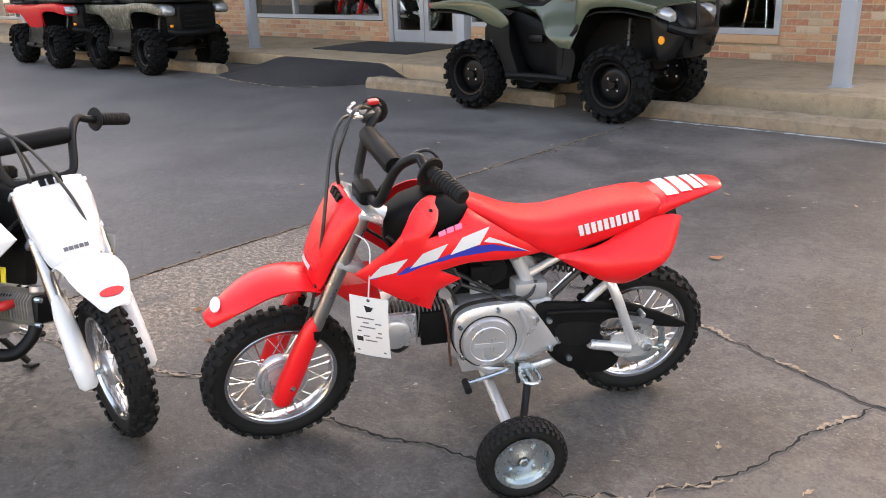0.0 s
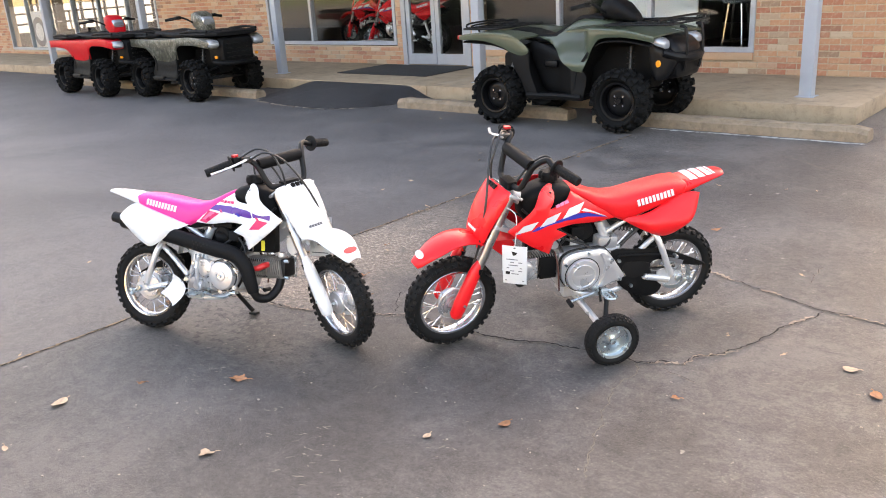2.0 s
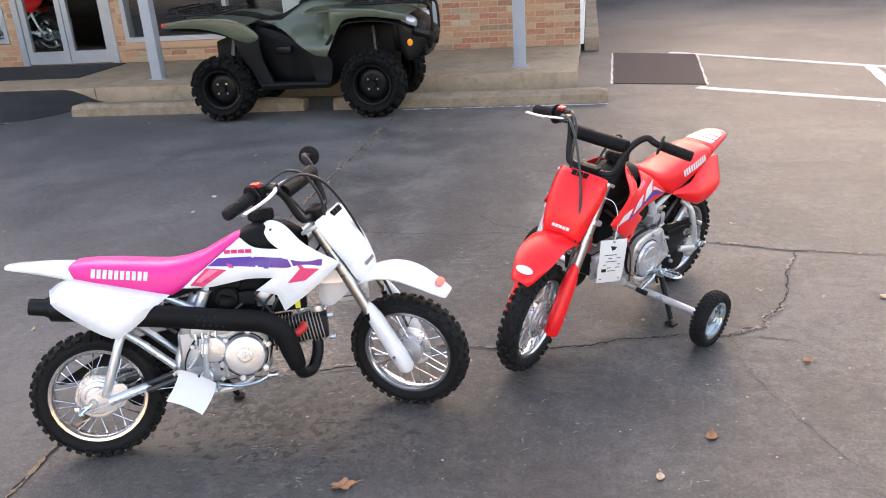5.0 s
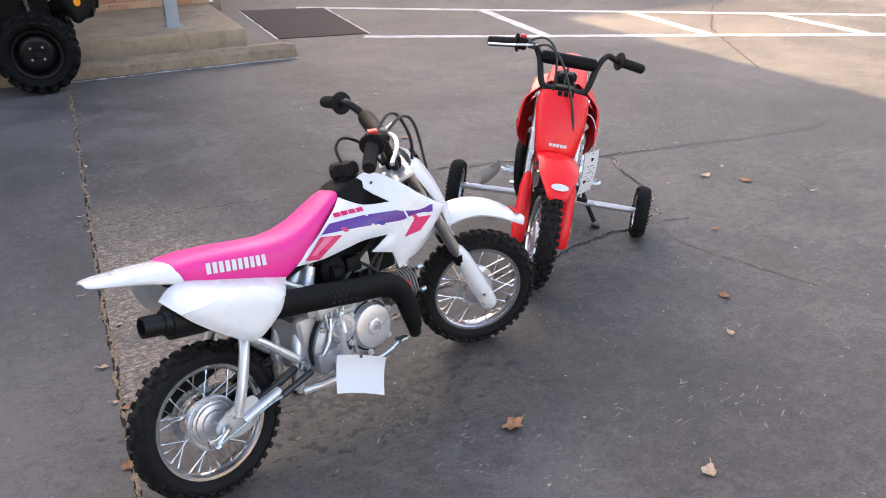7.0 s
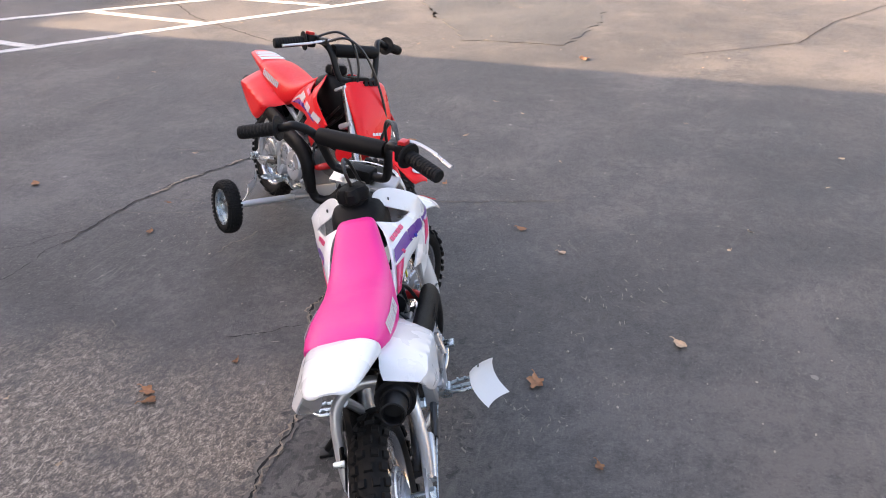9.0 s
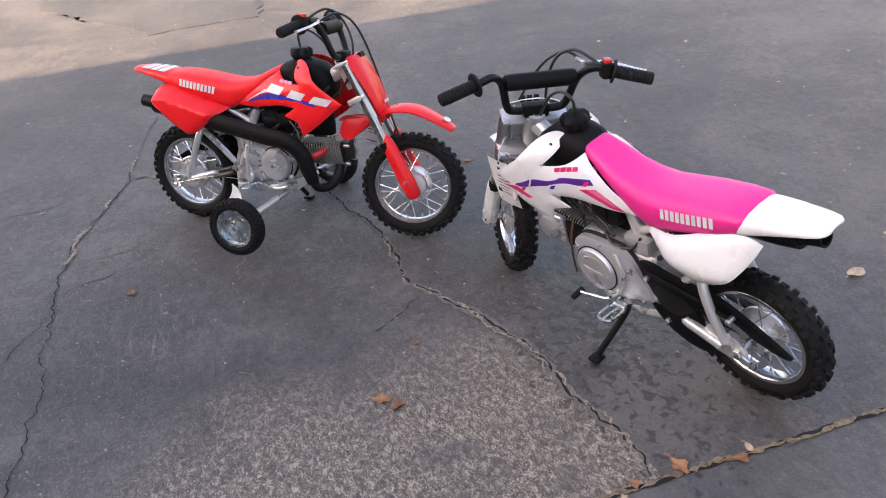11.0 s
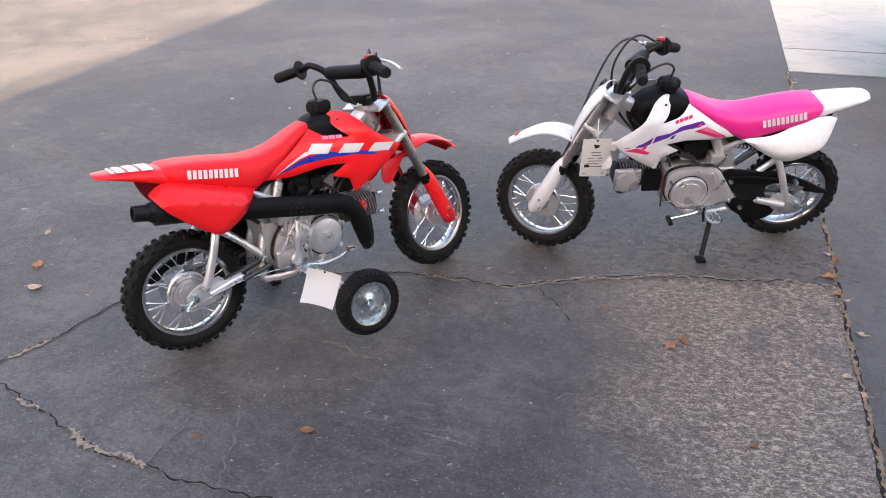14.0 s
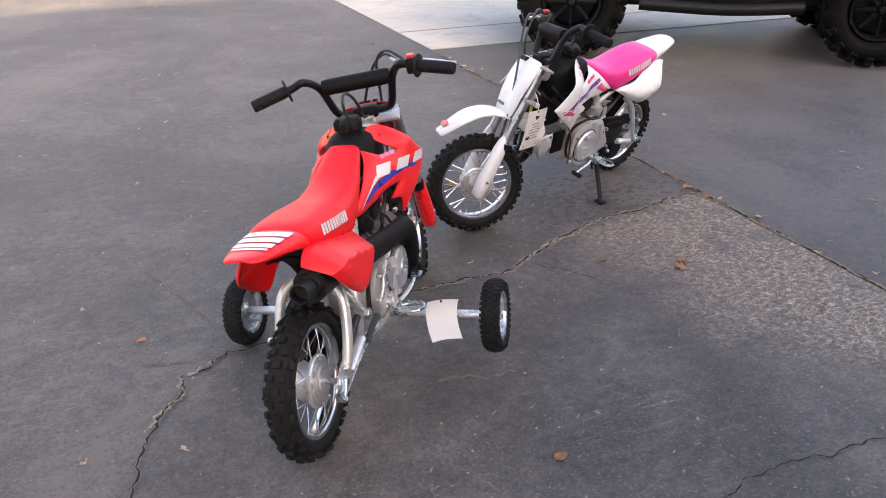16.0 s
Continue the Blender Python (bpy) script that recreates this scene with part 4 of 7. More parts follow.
def lettering(bike, x0, z0, x1, z1, place, sign, mat, n=5, h=.026, lift=.002, name="brand_mark"):
    """A brand mark as a row of plain blocks."""
    d = Vector((x1 - x0, z1 - z0))
    ln = d.length
    u = d / ln
    v = Vector((-u.y, u.x)) * (1 if u.x > 0 else -1)
    for i in range(n):
        bars = ((.06, .40), (.56, .90)) if n == 5 else ((.04, .90),)
        for f0, f1 in bars:
            a = Vector((x0, z0)) + d * ((i + f0) / n)
            c = Vector((x0, z0)) + d * ((i + f1) / n)
            part(name, panel([a, c, c + v * h, a + v * h], lambda x, z: place(x, z) + lift, .012, .0008, sign, .001, 0), mat, bike, "plain block brand mark")


def fin_plate(t, y0, y1, h, cut=.018):
    """A thin cooling fin with its corners cut off."""
    rim = [(y0 + cut, -h), (y1 - cut, -h), (y1, -h + cut), (y1, h - cut), (y1 - cut, h), (y0 + cut, h), (y0, h - cut), (y0, -h + cut)]
    return loft([[Vector((x, y, z)) for y, z in rim] for x in (-t, t)])


def dirt_bike(m, body_mat, seat_mat, style, steer_deg, label, group, lean, training=False):
    bike = thing("dirt_bike", m, label, "motorbike", group)
    S = steer(steer_deg)
    # wheels
    wheel(bike, "rear_wheel", at_y(0, 0, TR), -1)
    wheel(bike, "front_wheel", S @ at_y(WB, 0, TR), 1)

    # ---- rear end ----
    for s in (-1, 1):
        part("swingarm_arm", tube([(.235, s * .050, .235), (.15, s * .054, .215), (.055, s * .058, .197)], .010, 12), M_DARKMETAL, bike)
        part("swingarm_tube", tube([(.153, s * .084, .216), (.147, s * .084, .214), (.10, s * .084, .203), (.045, s * .083, .188)], [.006, .0125, .0135, .0135], 14, 4), M_SILVER, bike)
        part("axle_plate", panel(outline([(.085, .232), (.03, .228), (-.012, .207), (-.022, .188), (-.005, .165), (.03, .158), (.075, .168), (.095, .198)], 3), lambda x, z: .082, .02, .006, s, .004, .001), M_SILVER, bike, "flat silver axle plate")
        part("chain_adjuster", join(tube([(-.012, s * .086, .185), (-.045, s * .086, .175)], .004, 8), box(-.05, -.036, min(s * .078, s * .094), max(s * .078, s * .094), .166, .186, .002)), M_ZINC, bike)
        part("swingarm_brace", tube([(.105, s * .06, .372), (.15, s * .062, .335), (.23, s * .062, .255)], .011, 10), M_SILVER, bike)
    part("swingarm_hoop", tube([(.035, .082, .205), (.062, .086, .27), (.095, .078, .355), (.112, .045, .392), (.116, 0, .402), (.112, -.045, .392), (.095, -.078, .355), (.062, -.086, .27), (.035, -.082, .205)], .0125, 12, 5), M_SILVER, bike, "bent silver tube hoop over the tyre")
    part("shock_absorber", join(tube([(.13, 0, .385), (.20, 0, .41), (.29, 0, .43)], .012, 10), *[lathe([(.020, 0), (.023, .003), (.020, .006), (.018, .003)], 14, Matrix.Translation((.15 + .014 * k, 0, .391 + .0035 * k)) @ Matrix.Rotation(radians(90), 4, "Z"), closed=True) for k in range(9)]), M_DARKMETAL, bike)
    part("brake_rod", tube([(.30, -.105, .205), (.14, -.100, .205), (-.01, -.094, .172), (-.03, -.093, .166)], .0016, 8), M_ZINC, bike)
    part("brake_arm", tube([(-.032, -.093, .168), (-.014, -.090, .180), (0, -.088, .19)], [.004, .006, .008], 10), M_ZINC, bike)
    part("brake_spring", tube([(.240, -.098, .228), (.15, -.096, .206)], .0085, 8), M_DARKMETAL, bike)
    part("adjuster_nut", lathe([(0, 0), (.006, 0), (.007, .003), (.007, .012), (0, .012)], 8, Matrix.Translation((-.040, -.093, .164)) @ Matrix.Rotation(radians(-90), 4, "Z")), M_ZINC, bike)
    # chain guard with its openings
    part("chain_guard", panel(outline([(.29, .338), (.20, .334), (.12, .325), (.04, .302), (-.05, .262), (-.125, .222), (-.10, .218), (-.03, .232), (.03, .258), (.10, .272), (.125, .25), (.10, .20), (.06, .15), (.09, .118), (.15, .128), (.225, .165), (.275, .235)], 3, (5,)), lambda x, z: .066 + .016 * smooth01((x - .05) / .12), .016, .012, 1, .008, .004), M_BLACK, bike, "black plastic chain guard")
    part("chain_guard_label", panel([Vector(q) for q in ((.055, .268), (-.015, .240), (-.02, .256), (.05, .286))], lambda x, z: .0745, .03, .001, 1, .001, 0), M_INK, bike)
    part("chain", join(*[box(.005 + i * .0095, .012 + i * .0095, .048, .058, .222 + .0026 * i * .3, .229 + .0026 * i * .3) for i in range(23)]), M_DARKMETAL, bike, smooth=0)
    part("chain", join(*[box(.005 + i * .0095, .012 + i * .0095, .048, .058, .150 + .0022 * i * 1.2, .157 + .0022 * i * 1.2) for i in range(23)]), M_DARKMETAL, bike, smooth=0)
    for bx, bz in ((.262, .300), (.205, .185), (.02, .285)):
        part("guard_bolt", lathe([(0, .094), (.006, .094), (.0075, .091), (.0075, .070), (0, .070)], 10, at_y(bx, 0, bz)), M_ZINC, bike)
    part("guard_rib", tube([(.27, .088, .322), (.19, .088, .317), (.10, .084, .303), (.02, .076, .278)], .005, 8), M_BLACK, bike)
    part("guard_recess", panel(outline([(.235, .285), (.14, .275), (.13, .250), (.18, .215), (.235, .235)], 3), lambda x, z: .0855, .02, .002, 1, .006, .002), M_SATIN, bike)
    part("sprocket", lathe([(.05, .050), (.066, .050), (.066, .056), (.05, .056)], 40, at_y(0, 0, TR), True), M_ZINC, bike)

    # ---- frame and engine ----
    part("frame_backbone", tube([HEAD + AXIS * .02, (.60, 0, .555), (.45, 0, .50), (.33, 0, .45), (.285, 0, .40)], .024, 12), M_SILVER, bike)
    part("head_tube", tube([HEAD - AXIS * .055, HEAD + AXIS * .055], .026, 16), M_SILVER, bike)
    for s in (-1, 1):
        part("frame_plate", tube([(.335, s * .034, .455), (.30, s * .040, .38), (.255, s * .044, .30), (.235, s * .046, .235), (.228, s * .046, .165)], [.018, .018, .017, .018, .012], 12, 6, .9, (0, 1, 0)), M_SILVER, bike, "pressed silver frame leg")
        part("subframe_tube", tube([(.30, s * .04, .41), (.20, s * .055, .47), (.06, s * .06, .525)], .010, 10), M_SILVER, bike)
        part("subframe_strut", tube([(.245, s * .05, .35), (.17, s * .055, .42), (.10, s * .058, .50)], .007, 10), M_DARKMETAL, bike)
        part("pivot_nut", lathe([(0, s * .084), (.012, s * .084), (.014, s * .081), (.014, s * .070), (0, s * .070)], 6, at_y(.235, 0, .238)), M_ZINC, bike, smooth=0)
    part("crankcase", box(.245, .50, -.070, .070, .205, .355, .022, 3), M_CASE, bike, "grey cast crankcase")
    lc = outline([(.500, .292), (.492, .340), (.455, .362), (.39, .366), (.325, .360), (.278, .300), (.238, .236), (.262, .216), (.31, .204), (.40, .203), (.46, .213), (.492, .250)], 3, (6,))
    part("left_cover", panel(lc, lambda x, z: .105 - .006 * smooth01((.36 - x) / .1), .014, .045, 1, .012, .008), M_ALLOY, bike, "cast aluminium left engine cover")
    # black rim wider than the cover: the shaded gap behind it, as colour
    part("gasket", panel([Vector((.375 + (q.x - .375) * 1.035, .284 + (q.y - .284) * 1.05)) for q in (Vector(p) for p in lc)], lambda x, z: .079, .02, .010, 1, .001, 0), M_CRACK, bike, "black plate painting the dark gap behind the engine cover")
    for bx, bz in ((.486, .322), (.395, .356), (.300, .318), (.262, .232), (.355, .213), (.480, .238)):
        part("cover_bolt", lathe([(0, .112), (.005, .112), (.006, .109), (.006, .100), (0, .100)], 8, at_y(bx, 0, bz)), M_ZINC, bike)
    part("cover_rib", tube([(.345, .104, .352), (.325, .106, .300), (.335, .106, .245), (.352, .104, .215)], .006, 8), M_ALLOY, bike)
    part("magneto_cover", lathe([(.067, .098), (.066, .110), (.062, .116), (.048, .118), (.046, .1165), (.044, .118), (0, .119)], 40, at_y(.418, 0, .274)), M_ALLOY, bike, "round cast cover")
    # raised black ring that paints the shade of a groove
    part("cover_groove", lathe([(.0705, .100), (.0705, .1065), (.0675, .1065), (.0675, .100)], 40, at_y(.418, 0, .274), True), M_CRACK, bike)
    part("cover_mark", panel([Vector(q) for q in ((.455, .268), (.385, .264), (.385, .275), (.455, .279))], lambda x, z: .1195, .03, .001, 1, .001, 0), M_SILVER, bike)
    part("right_cover", panel(outline([(.500, .27), (.485, .335), (.43, .358), (.34, .352), (.285, .31), (.262, .25), (.29, .21), (.38, .203), (.46, .212)], 3), lambda x, z: .100, .014, .04, -1, .014, .009), M_CASE, bike, "cast aluminium right engine cover")
    # the same painted gap and groove shade on the right side
    part("gasket", panel([Vector((.381 + (q[0] - .381) * 1.05, .281 + (q[1] - .281) * 1.06)) for q in outline([(.500, .27), (.485, .335), (.43, .358), (.34, .352), (.285, .31), (.262, .25), (.29, .21), (.38, .203), (.46, .212)], 3)], lambda x, z: .080, .02, .010, -1, .001, 0), M_CRACK, bike, "black plate painting the dark gap behind the engine cover")
    part("cover_groove", lathe([(.0650, -.096), (.0650, -.1062), (.0605, -.1062), (.0605, -.096)], 40, at_y(.430, 0, .272), True), M_CRACK, bike)
    part("clutch_cover", lathe([(.061, -.092), (.060, -.112), (.054, -.121), (.040, -.124), (.022, -.124), (.021, -.128), (.015, -.129), (.014, -.126), (0, -.126)], 40, at_y(.430, 0, .272)), M_ALLOY, bike, "round clutch cover")
    for i, (bx, bz) in enumerate(((.30, .222), (.36, .212), (.45, .218), (.487, .30), (.35, .345), (.29, .315))):
        part("cover_bolt", lathe([(0, -.110), (.006, -.110), (.007, -.107), (.007, -.099), (0, -.099)], 8, at_y(bx, 0, bz)), M_ZINC, bike)
    part("gear_bulge", lathe([(.040, -.095), (.039, -.108), (.034, -.114), (.012, -.116), (0, -.116)], 32, at_y(.345, 0, .300)), M_ALLOY, bike, "cast gear housing")
    part("cover_flange", lathe([(.069, -.094), (.069, -.101), (.066, -.104), (.058, -.104)], 40, at_y(.430, 0, .272)), M_ALLOY, bike)
    for k in range(6):
        a = 2 * math.pi * k / 6 + .3
        part("cover_boss", lathe([(.010, -.094), (.010, -.106), (.008, -.108), (.005, -.108), (.005, -.112), (0, -.112)], 12, at_y(.430 + .069 * math.cos(a), 0, .272 + .069 * math.sin(a))), M_ALLOY, bike)
    part("case_step", box(.262, .330, -.108, -.060, .205, .262, .012, 3), M_CASE, bike)
    part("case_shoulder", box(.285, .40, -.104, -.050, .335, .372, .014, 3), M_CASE, bike)
    part("shaft_boss", lathe([(.020, -.095), (.019, -.122), (.015, -.125), (0, -.125)], 20, at_y(.318, 0, .225)), M_ALLOY, bike)
    part("case_web", tube([(.275, -.104, .255), (.300, -.108, .285), (.318, -.106, .335)], .006, 8), M_ALLOY, bike)
    part("case_web", tube([(.375, -.104, .215), (.372, -.108, .250), (.378, -.106, .300)], .005, 8), M_ALLOY, bike)
    part("oil_filler", lathe([(0, -.118), (.012, -.118), (.014, -.114), (.014, -.098), (0, -.098)], 16, at_y(.325, 0, .235)), M_ALLOY, bike)
    part("case_rib", join(*[box(.300 + .018 * k, .305 + .018 * k, -.112, -.098, .315 - .008 * k, .352, .001) for k in range(4)]), M_ALLOY, bike)
    part("clutch_adjuster", lathe([(0, -.136), (.006, -.136), (.007, -.124), (0, -.124)], 6, at_y(.430, 0, .272)), M_ZINC, bike)
    part("starter_case", join(box(.262, .345, -.098, .070, .350, .398, .012), tube([(.30, -.07, .40), (.34, -.075, .385), (.40, -.078, .375)], .006, 8)), M_CASE, bike)
    part("wire_loom", tube([(.36, -.06, .405), (.345, -.095, .36), (.352, -.105, .30), (.36, -.10, .235)], .004, 8), M_CABLE, bike)
    part("vent_hose", tube([(.29, .06, .40), (.31, .075, .37), (.36, .085, .365), (.40, .07, .38)], .0045, 8), M_CABLE, bike)
    part("skid_bar", tube([(.228, -.06, .17), (.30, -.085, .172), (.40, -.088, .178), (.44, -.07, .195)], .011, 10, 5, .7), M_SILVER, bike)
    part("skid_bar", tube([(.228, .06, .17), (.30, .085, .172), (.40, .088, .178), (.44, .07, .195)], .011, 10, 5, .7), M_SILVER, bike)
    # cylinder and head cores are black so the gaps between fins look shaded
    part("cylinder", box(.50, .60, -.034, .036, .264, .336, .004), M_SATIN, bike, "aluminium cylinder with cooling fins")
    part("cylinder_head", box(.598, .672, -.034, .050, .266, .338, .010), M_SATIN, bike, "finned cylinder head")
    if "fin" not in FINS:
        FINS["fin"] = finish(fin_plate(.0012, -.044, .046, .043), "fin", M_FIN, 0)
    if "head" not in FINS:
        FINS["head"] = finish(fin_plate(.0014, -.050, .044, .042), "head_fin", M_FIN, 0)
    for k in range(16):
        fin = new("cooling_fin", FINS["fin" if k < 9 else "head"])
        fin.parent = bike
        fin.matrix_basis = pose(.507 + .0098 * k, 0, .300 if k < 10 else .303, 0, -8, 0)
    part("head_cover", lathe([(0, .074), (.030, .074), (.037, .070), (.040, .060), (.040, .045), (0, .045)], 32, at_y(.635, 0, .298)), M_ALLOY, bike)
    part("cylinder_shroud", box(.505, .572, .046, .058, .252, .342, .006), M_BLACK, bike)
    part("head_casting", box(.580, .676, .040, .060, .256, .346, .010, 3), M_ALLOY, bike, "smooth cast side of the cylinder head")
    for bz in (.268, .334):
        part("head_bolt", tube([(.672, -.038, bz), (.690, -.038, bz)], .007, 8), M_ZINC, bike)
    part("valve_cap", lathe([(0, 0), (.016, 0), (.019, .004), (.019, .018), (0, .018)], 18, Matrix.Translation((.648, -.012, .346)) @ Matrix.Rotation(radians(90), 4, "X")), M_ALLOY, bike, "round valve cap on the cylinder head")
    part("spark_cap", tube([(.600, -.045, .318), (.598, -.070, .316), (.582, -.086, .308), (.560, -.088, .303)], [.012, .013, .012, .009], 12), M_REDPART, bike, "red spark plug cap")
    part("plug_lead", tube([(.560, -.088, .303), (.530, -.086, .330), (.510, -.070, .385), (.475, -.055, .42)], .0045, 8), M_CABLE, bike, "black plug lead")
    part("carburettor", join(box(.475, .53, -.026, .026, .385, .435, .008), lathe([(.017, -.03), (.017, .03), (.0, .03)], 16, at_y(.505, 0, .375)), tube([(.53, 0, .41), (.58, 0, .40), (.60, 0, .355)], .015, 12), box(.49, .52, .02, .045, .39, .42, .004)), M_ALLOY, bike, "small alloy carburettor")
    part("air_filter", join(lathe([(0, -.055), (.030, -.055), (.037, -.048), (.037, .048), (.030, .055), (0, .055)], 24, at_y(.395, 0, .428)), tube([(.41, 0, .42), (.48, 0, .41)], .022, 14), box(.35, .44, -.05, .05, .455, .475, .006)), M_BLACK, bike, "black air filter housing")
    part("intake_boot", tube([(.44, .0, .41), (.40, -.045, .415), (.375, -.052, .42)], .024, 14), M_BLACK, bike, "black rubber intake boot")
    part("coil_box", box(.43, .475, -.062, -.030, .405, .445, .006), M_BLACK, bike)
    part("relay_box", box(.40, .45, .034, .062, .415, .452, .005), M_BLACK, bike)
    for s in (-1, 1):
        part("cable_run", tube([(.64, s * .042, .545), (.58, s * .056, .49), (.52, s * .05, .455), (.47, s * .055, .43), (.40, s * .058, .385)], .0055, 8), M_CABLE, bike)
        part("cable_run", tube([(.60, s * .03, .50), (.54, s * .062, .44), (.50, s * .06, .40), (.485, s * .062, .36)], .004, 8), M_CABLE, bike)
    # added black slab that darkens the see-through bay; not a bike part
    part("bay_shield", box(.30, .62, -.020, .020, .36, .50, .01), M_BLACK, bike)
    part("intake_bracket", box(.405, .45, .045, .050, .375, .44, .002), M_SILVER, bike)
    part("fuel_hose", tube([(.50, .05, .46), (.475, .062, .42), (.49, .055, .39)], .004, 8), M_CABLE, bike)
    part("breather_hose", tube([(.52, .07, .37), (.515, .092, .33), (.512, .10, .27), (.508, .100, .215)], .0032, 8), M_COPPER, bike, "brown drain hose")
    part("wire_loom", tube([(.63, .05, .50), (.56, .055, .45), (.45, .06, .40), (.38, .06, .37)], .005, 8), M_CABLE, bike)
    part("wire_loom", tube([(.62, -.05, .49), (.56, -.06, .44), (.50, -.055, .36), (.44, -.06, .355)], .005, 8), M_CABLE, bike)
    part("footpeg_bar", tube([(.33, -.125, .192), (.33, 0, .186), (.33, .125, .192)], .010, 10), M_SILVER, bike)
    for s in (-1, 1):
        part("footpeg", join(tube([(.314, s * .132, .199), (.308, s * .158, .201), (.311, s * .188, .203), (.33, s * .199, .204), (.349, s * .188, .203), (.352, s * .158, .201), (.346, s * .132, .199)], .0042, 8), *[box(.310 + .034 * (k % 2), .316 + .034 * (k % 2), min(s * (.142 + .0085 * k), s * (.147 + .0085 * k)), max(s * (.142 + .0085 * k), s * (.147 + .0085 * k)), .201, .211, .001) for k in range(6)], tube([(.33, s * .132, .198), (.33, s * .196, .202)], .0045, 8), box(.316, .344, min(s * .108, s * .136), max(s * .108, s * .136), .180, .207, .005), lathe([(0, -.018), (.007, -.018), (.007, .018), (0, .018)], 10, Matrix.Translation((.33, s * .128, .200)) @ Matrix.Rotation(radians(90), 4, "Z"))), M_ZINC, bike, "toothed zinc footpeg")
    part("shift_lever", join(tube([(.365, .105, .205), (.38, .122, .196), (.44, .128, .185), (.478, .130, .178)], .0055, 8), lathe([(0, .122), (.011, .122), (.011, .104), (0, .104)], 14, at_y(.365, 0, .205))), M_ZINC, bike)
    part("shift_pad", tube([(.478, .118, .178), (.478, .158, .176)], .009, 10), M_GRIP, bike)
    part("brake_pedal", join(tube([(.335, -.105, .200), (.40, -.112, .185), (.455, -.125, .192), (.50, -.132, .212)], .0055, 8), box(.485, .515, -.15, -.122, .208, .216, .002)), M_ZINC, bike)
    part("kick_starter", join(tube([(.318, -.100, .225), (.318, -.128, .225)], .011, 12), tube([(.318, -.124, .225), (.325, -.130, .285), (.335, -.138, .345)], [.008, .007, .006], 10), tube([(.335, -.130, .350), (.327, -.138, .30)], .008, 10)), M_SILVER, bike, "folded kick start lever")

    # side stand reaches the ground on the leaning side
    foot_y = .215
    foot_z = foot_y * math.tan(radians(lean)) + .004
    part("side_stand", join(tube([(.318, .105, .195), (.325, .13, .16), (.360, foot_y - .01, foot_z + .015)], .0095, 10), box(.346, .380, foot_y - .022, foot_y + .014, foot_z - .002, foot_z + .008, .003), tube([(.345, .10, .20), (.345, .122, .155)], .005, 8)), M_SATIN, bike, "black side stand")

    # ---- exhaust on the right ----
    part("exhaust_shield", tube([(.16, -.108, .425), (.26, -.112, .408), (.40, -.118, .380), (.490, -.119, .362), (.540, -.117, .322), (.560, -.113, .262), (.572, -.107, .212)], [.031, .032, .032, .032, .031, .029, .023], 16, 6, .72), M_BLACK, bike, "black heat shield over the exhaust pipe")
    part("exhaust_pipe", tube([(.570, -.107, .222), (.582, -.090, .190), (.612, -.055, .188), (.632, -.020, .225), (.636, -.006, .265)], .0175, 12), M_SATIN, bike)
    part("shield_vent", join(*[lathe([(0, 0), (.0036, 0), (.0036, .002), (0, .002)], 8, Matrix.Translation((.315 + .017 * i + .006 * (j % 2), -.1395, .408 - .013 * j - .0035 * i)) @ Matrix.Rotation(radians(8), 4, "X")) for i in range(5) for j in range(3)]), M_CRACK, bike)
    part("muffler", join(tube([(.20, -.092, .430), (.10, -.084, .448), (.0, -.079, .464), (-.062, -.079, .474)], [.030, .037, .039, .038], 20, 6), tube([(-.055, -.079, .473), (-.075, -.079, .477)], [.033, .027], 18)), M_SATIN, bike, "matt black muffler")
    part("tail_pipe", lathe([(.020, 0), (.023, .001), (.024, .05), (.0195, .05), (.0185, .002)], 22, Matrix.Translation((-.118, -.079, .484)) @ Matrix.Rotation(radians(11), 4, "Y") @ Matrix.Rotation(radians(-90), 4, "Z"), True), M_SATIN, bike)
    part("tail_pipe_bore", lathe([(0, 0), (.019, 0), (.019, .01), (0, .01)], 18, Matrix.Translation((-.095, -.079, .481)) @ Matrix.Rotation(radians(-90), 4, "Z")), M_CRACK, bike)

    # ---- seat, tank, plastics ----
    part("seat", loft([seat_ring(x, w, z0, z1, pz) for x, w, z0, z1, pz in SEAT]), seat_mat, bike, ("red" if style == "red" else "bright pink") + " vinyl seat", smooth=50)
    # seat skirts down to the panels
    part("seat_base", loft([ring(x, w, z0, z1, 16, .4, .6) for x, w, z0, z1 in ((.0, .058, .515, .555), (.10, .064, .475, .525), (.24, .064, .445, .50), (.32, .06, .46, .52), (.42, .05, .53, .58))]), M_BLACK, bike)
    tank = [ring(x, w, z0, z1, 24, .6, .6) for x, w, z0, z1 in ((.452, .046, .555, .612), (.475, .060, .52, .625), (.51, .066, .50, .634), (.55, .068, .49, .634), (.60, .060, .49, .620), (.632, .045, .50, .598), (.645, .030, .52, .58))]
    part("fuel_tank", loft(tank), M_BLACK, bike, "black plastic fuel tank", smooth=50)
    part("tank_neck", lathe([(.030, 0), (.030, .016), (.026, .020), (0, .020)], 24, Matrix.Translation((.522, 0, .624)) @ Matrix.Rotation(radians(90), 4, "X") @ Matrix.Rotation(radians(6), 4, "Z")), M_BLACK, bike)
    cap_bm = lathe([(.034, .636), (.040, .640), (.040, .660), (.032, .669), (.014, .671), (0, .671)], 48)
    for v in cap_bm.verts:
        rr = math.hypot(v.co.x, v.co.z)
        if rr > .03:
            k = 1 - .24 * (.5 + .5 * math.cos(5 * math.atan2(v.co.z, v.co.x))) ** 2
            v.co.x *= k
            v.co.z *= k
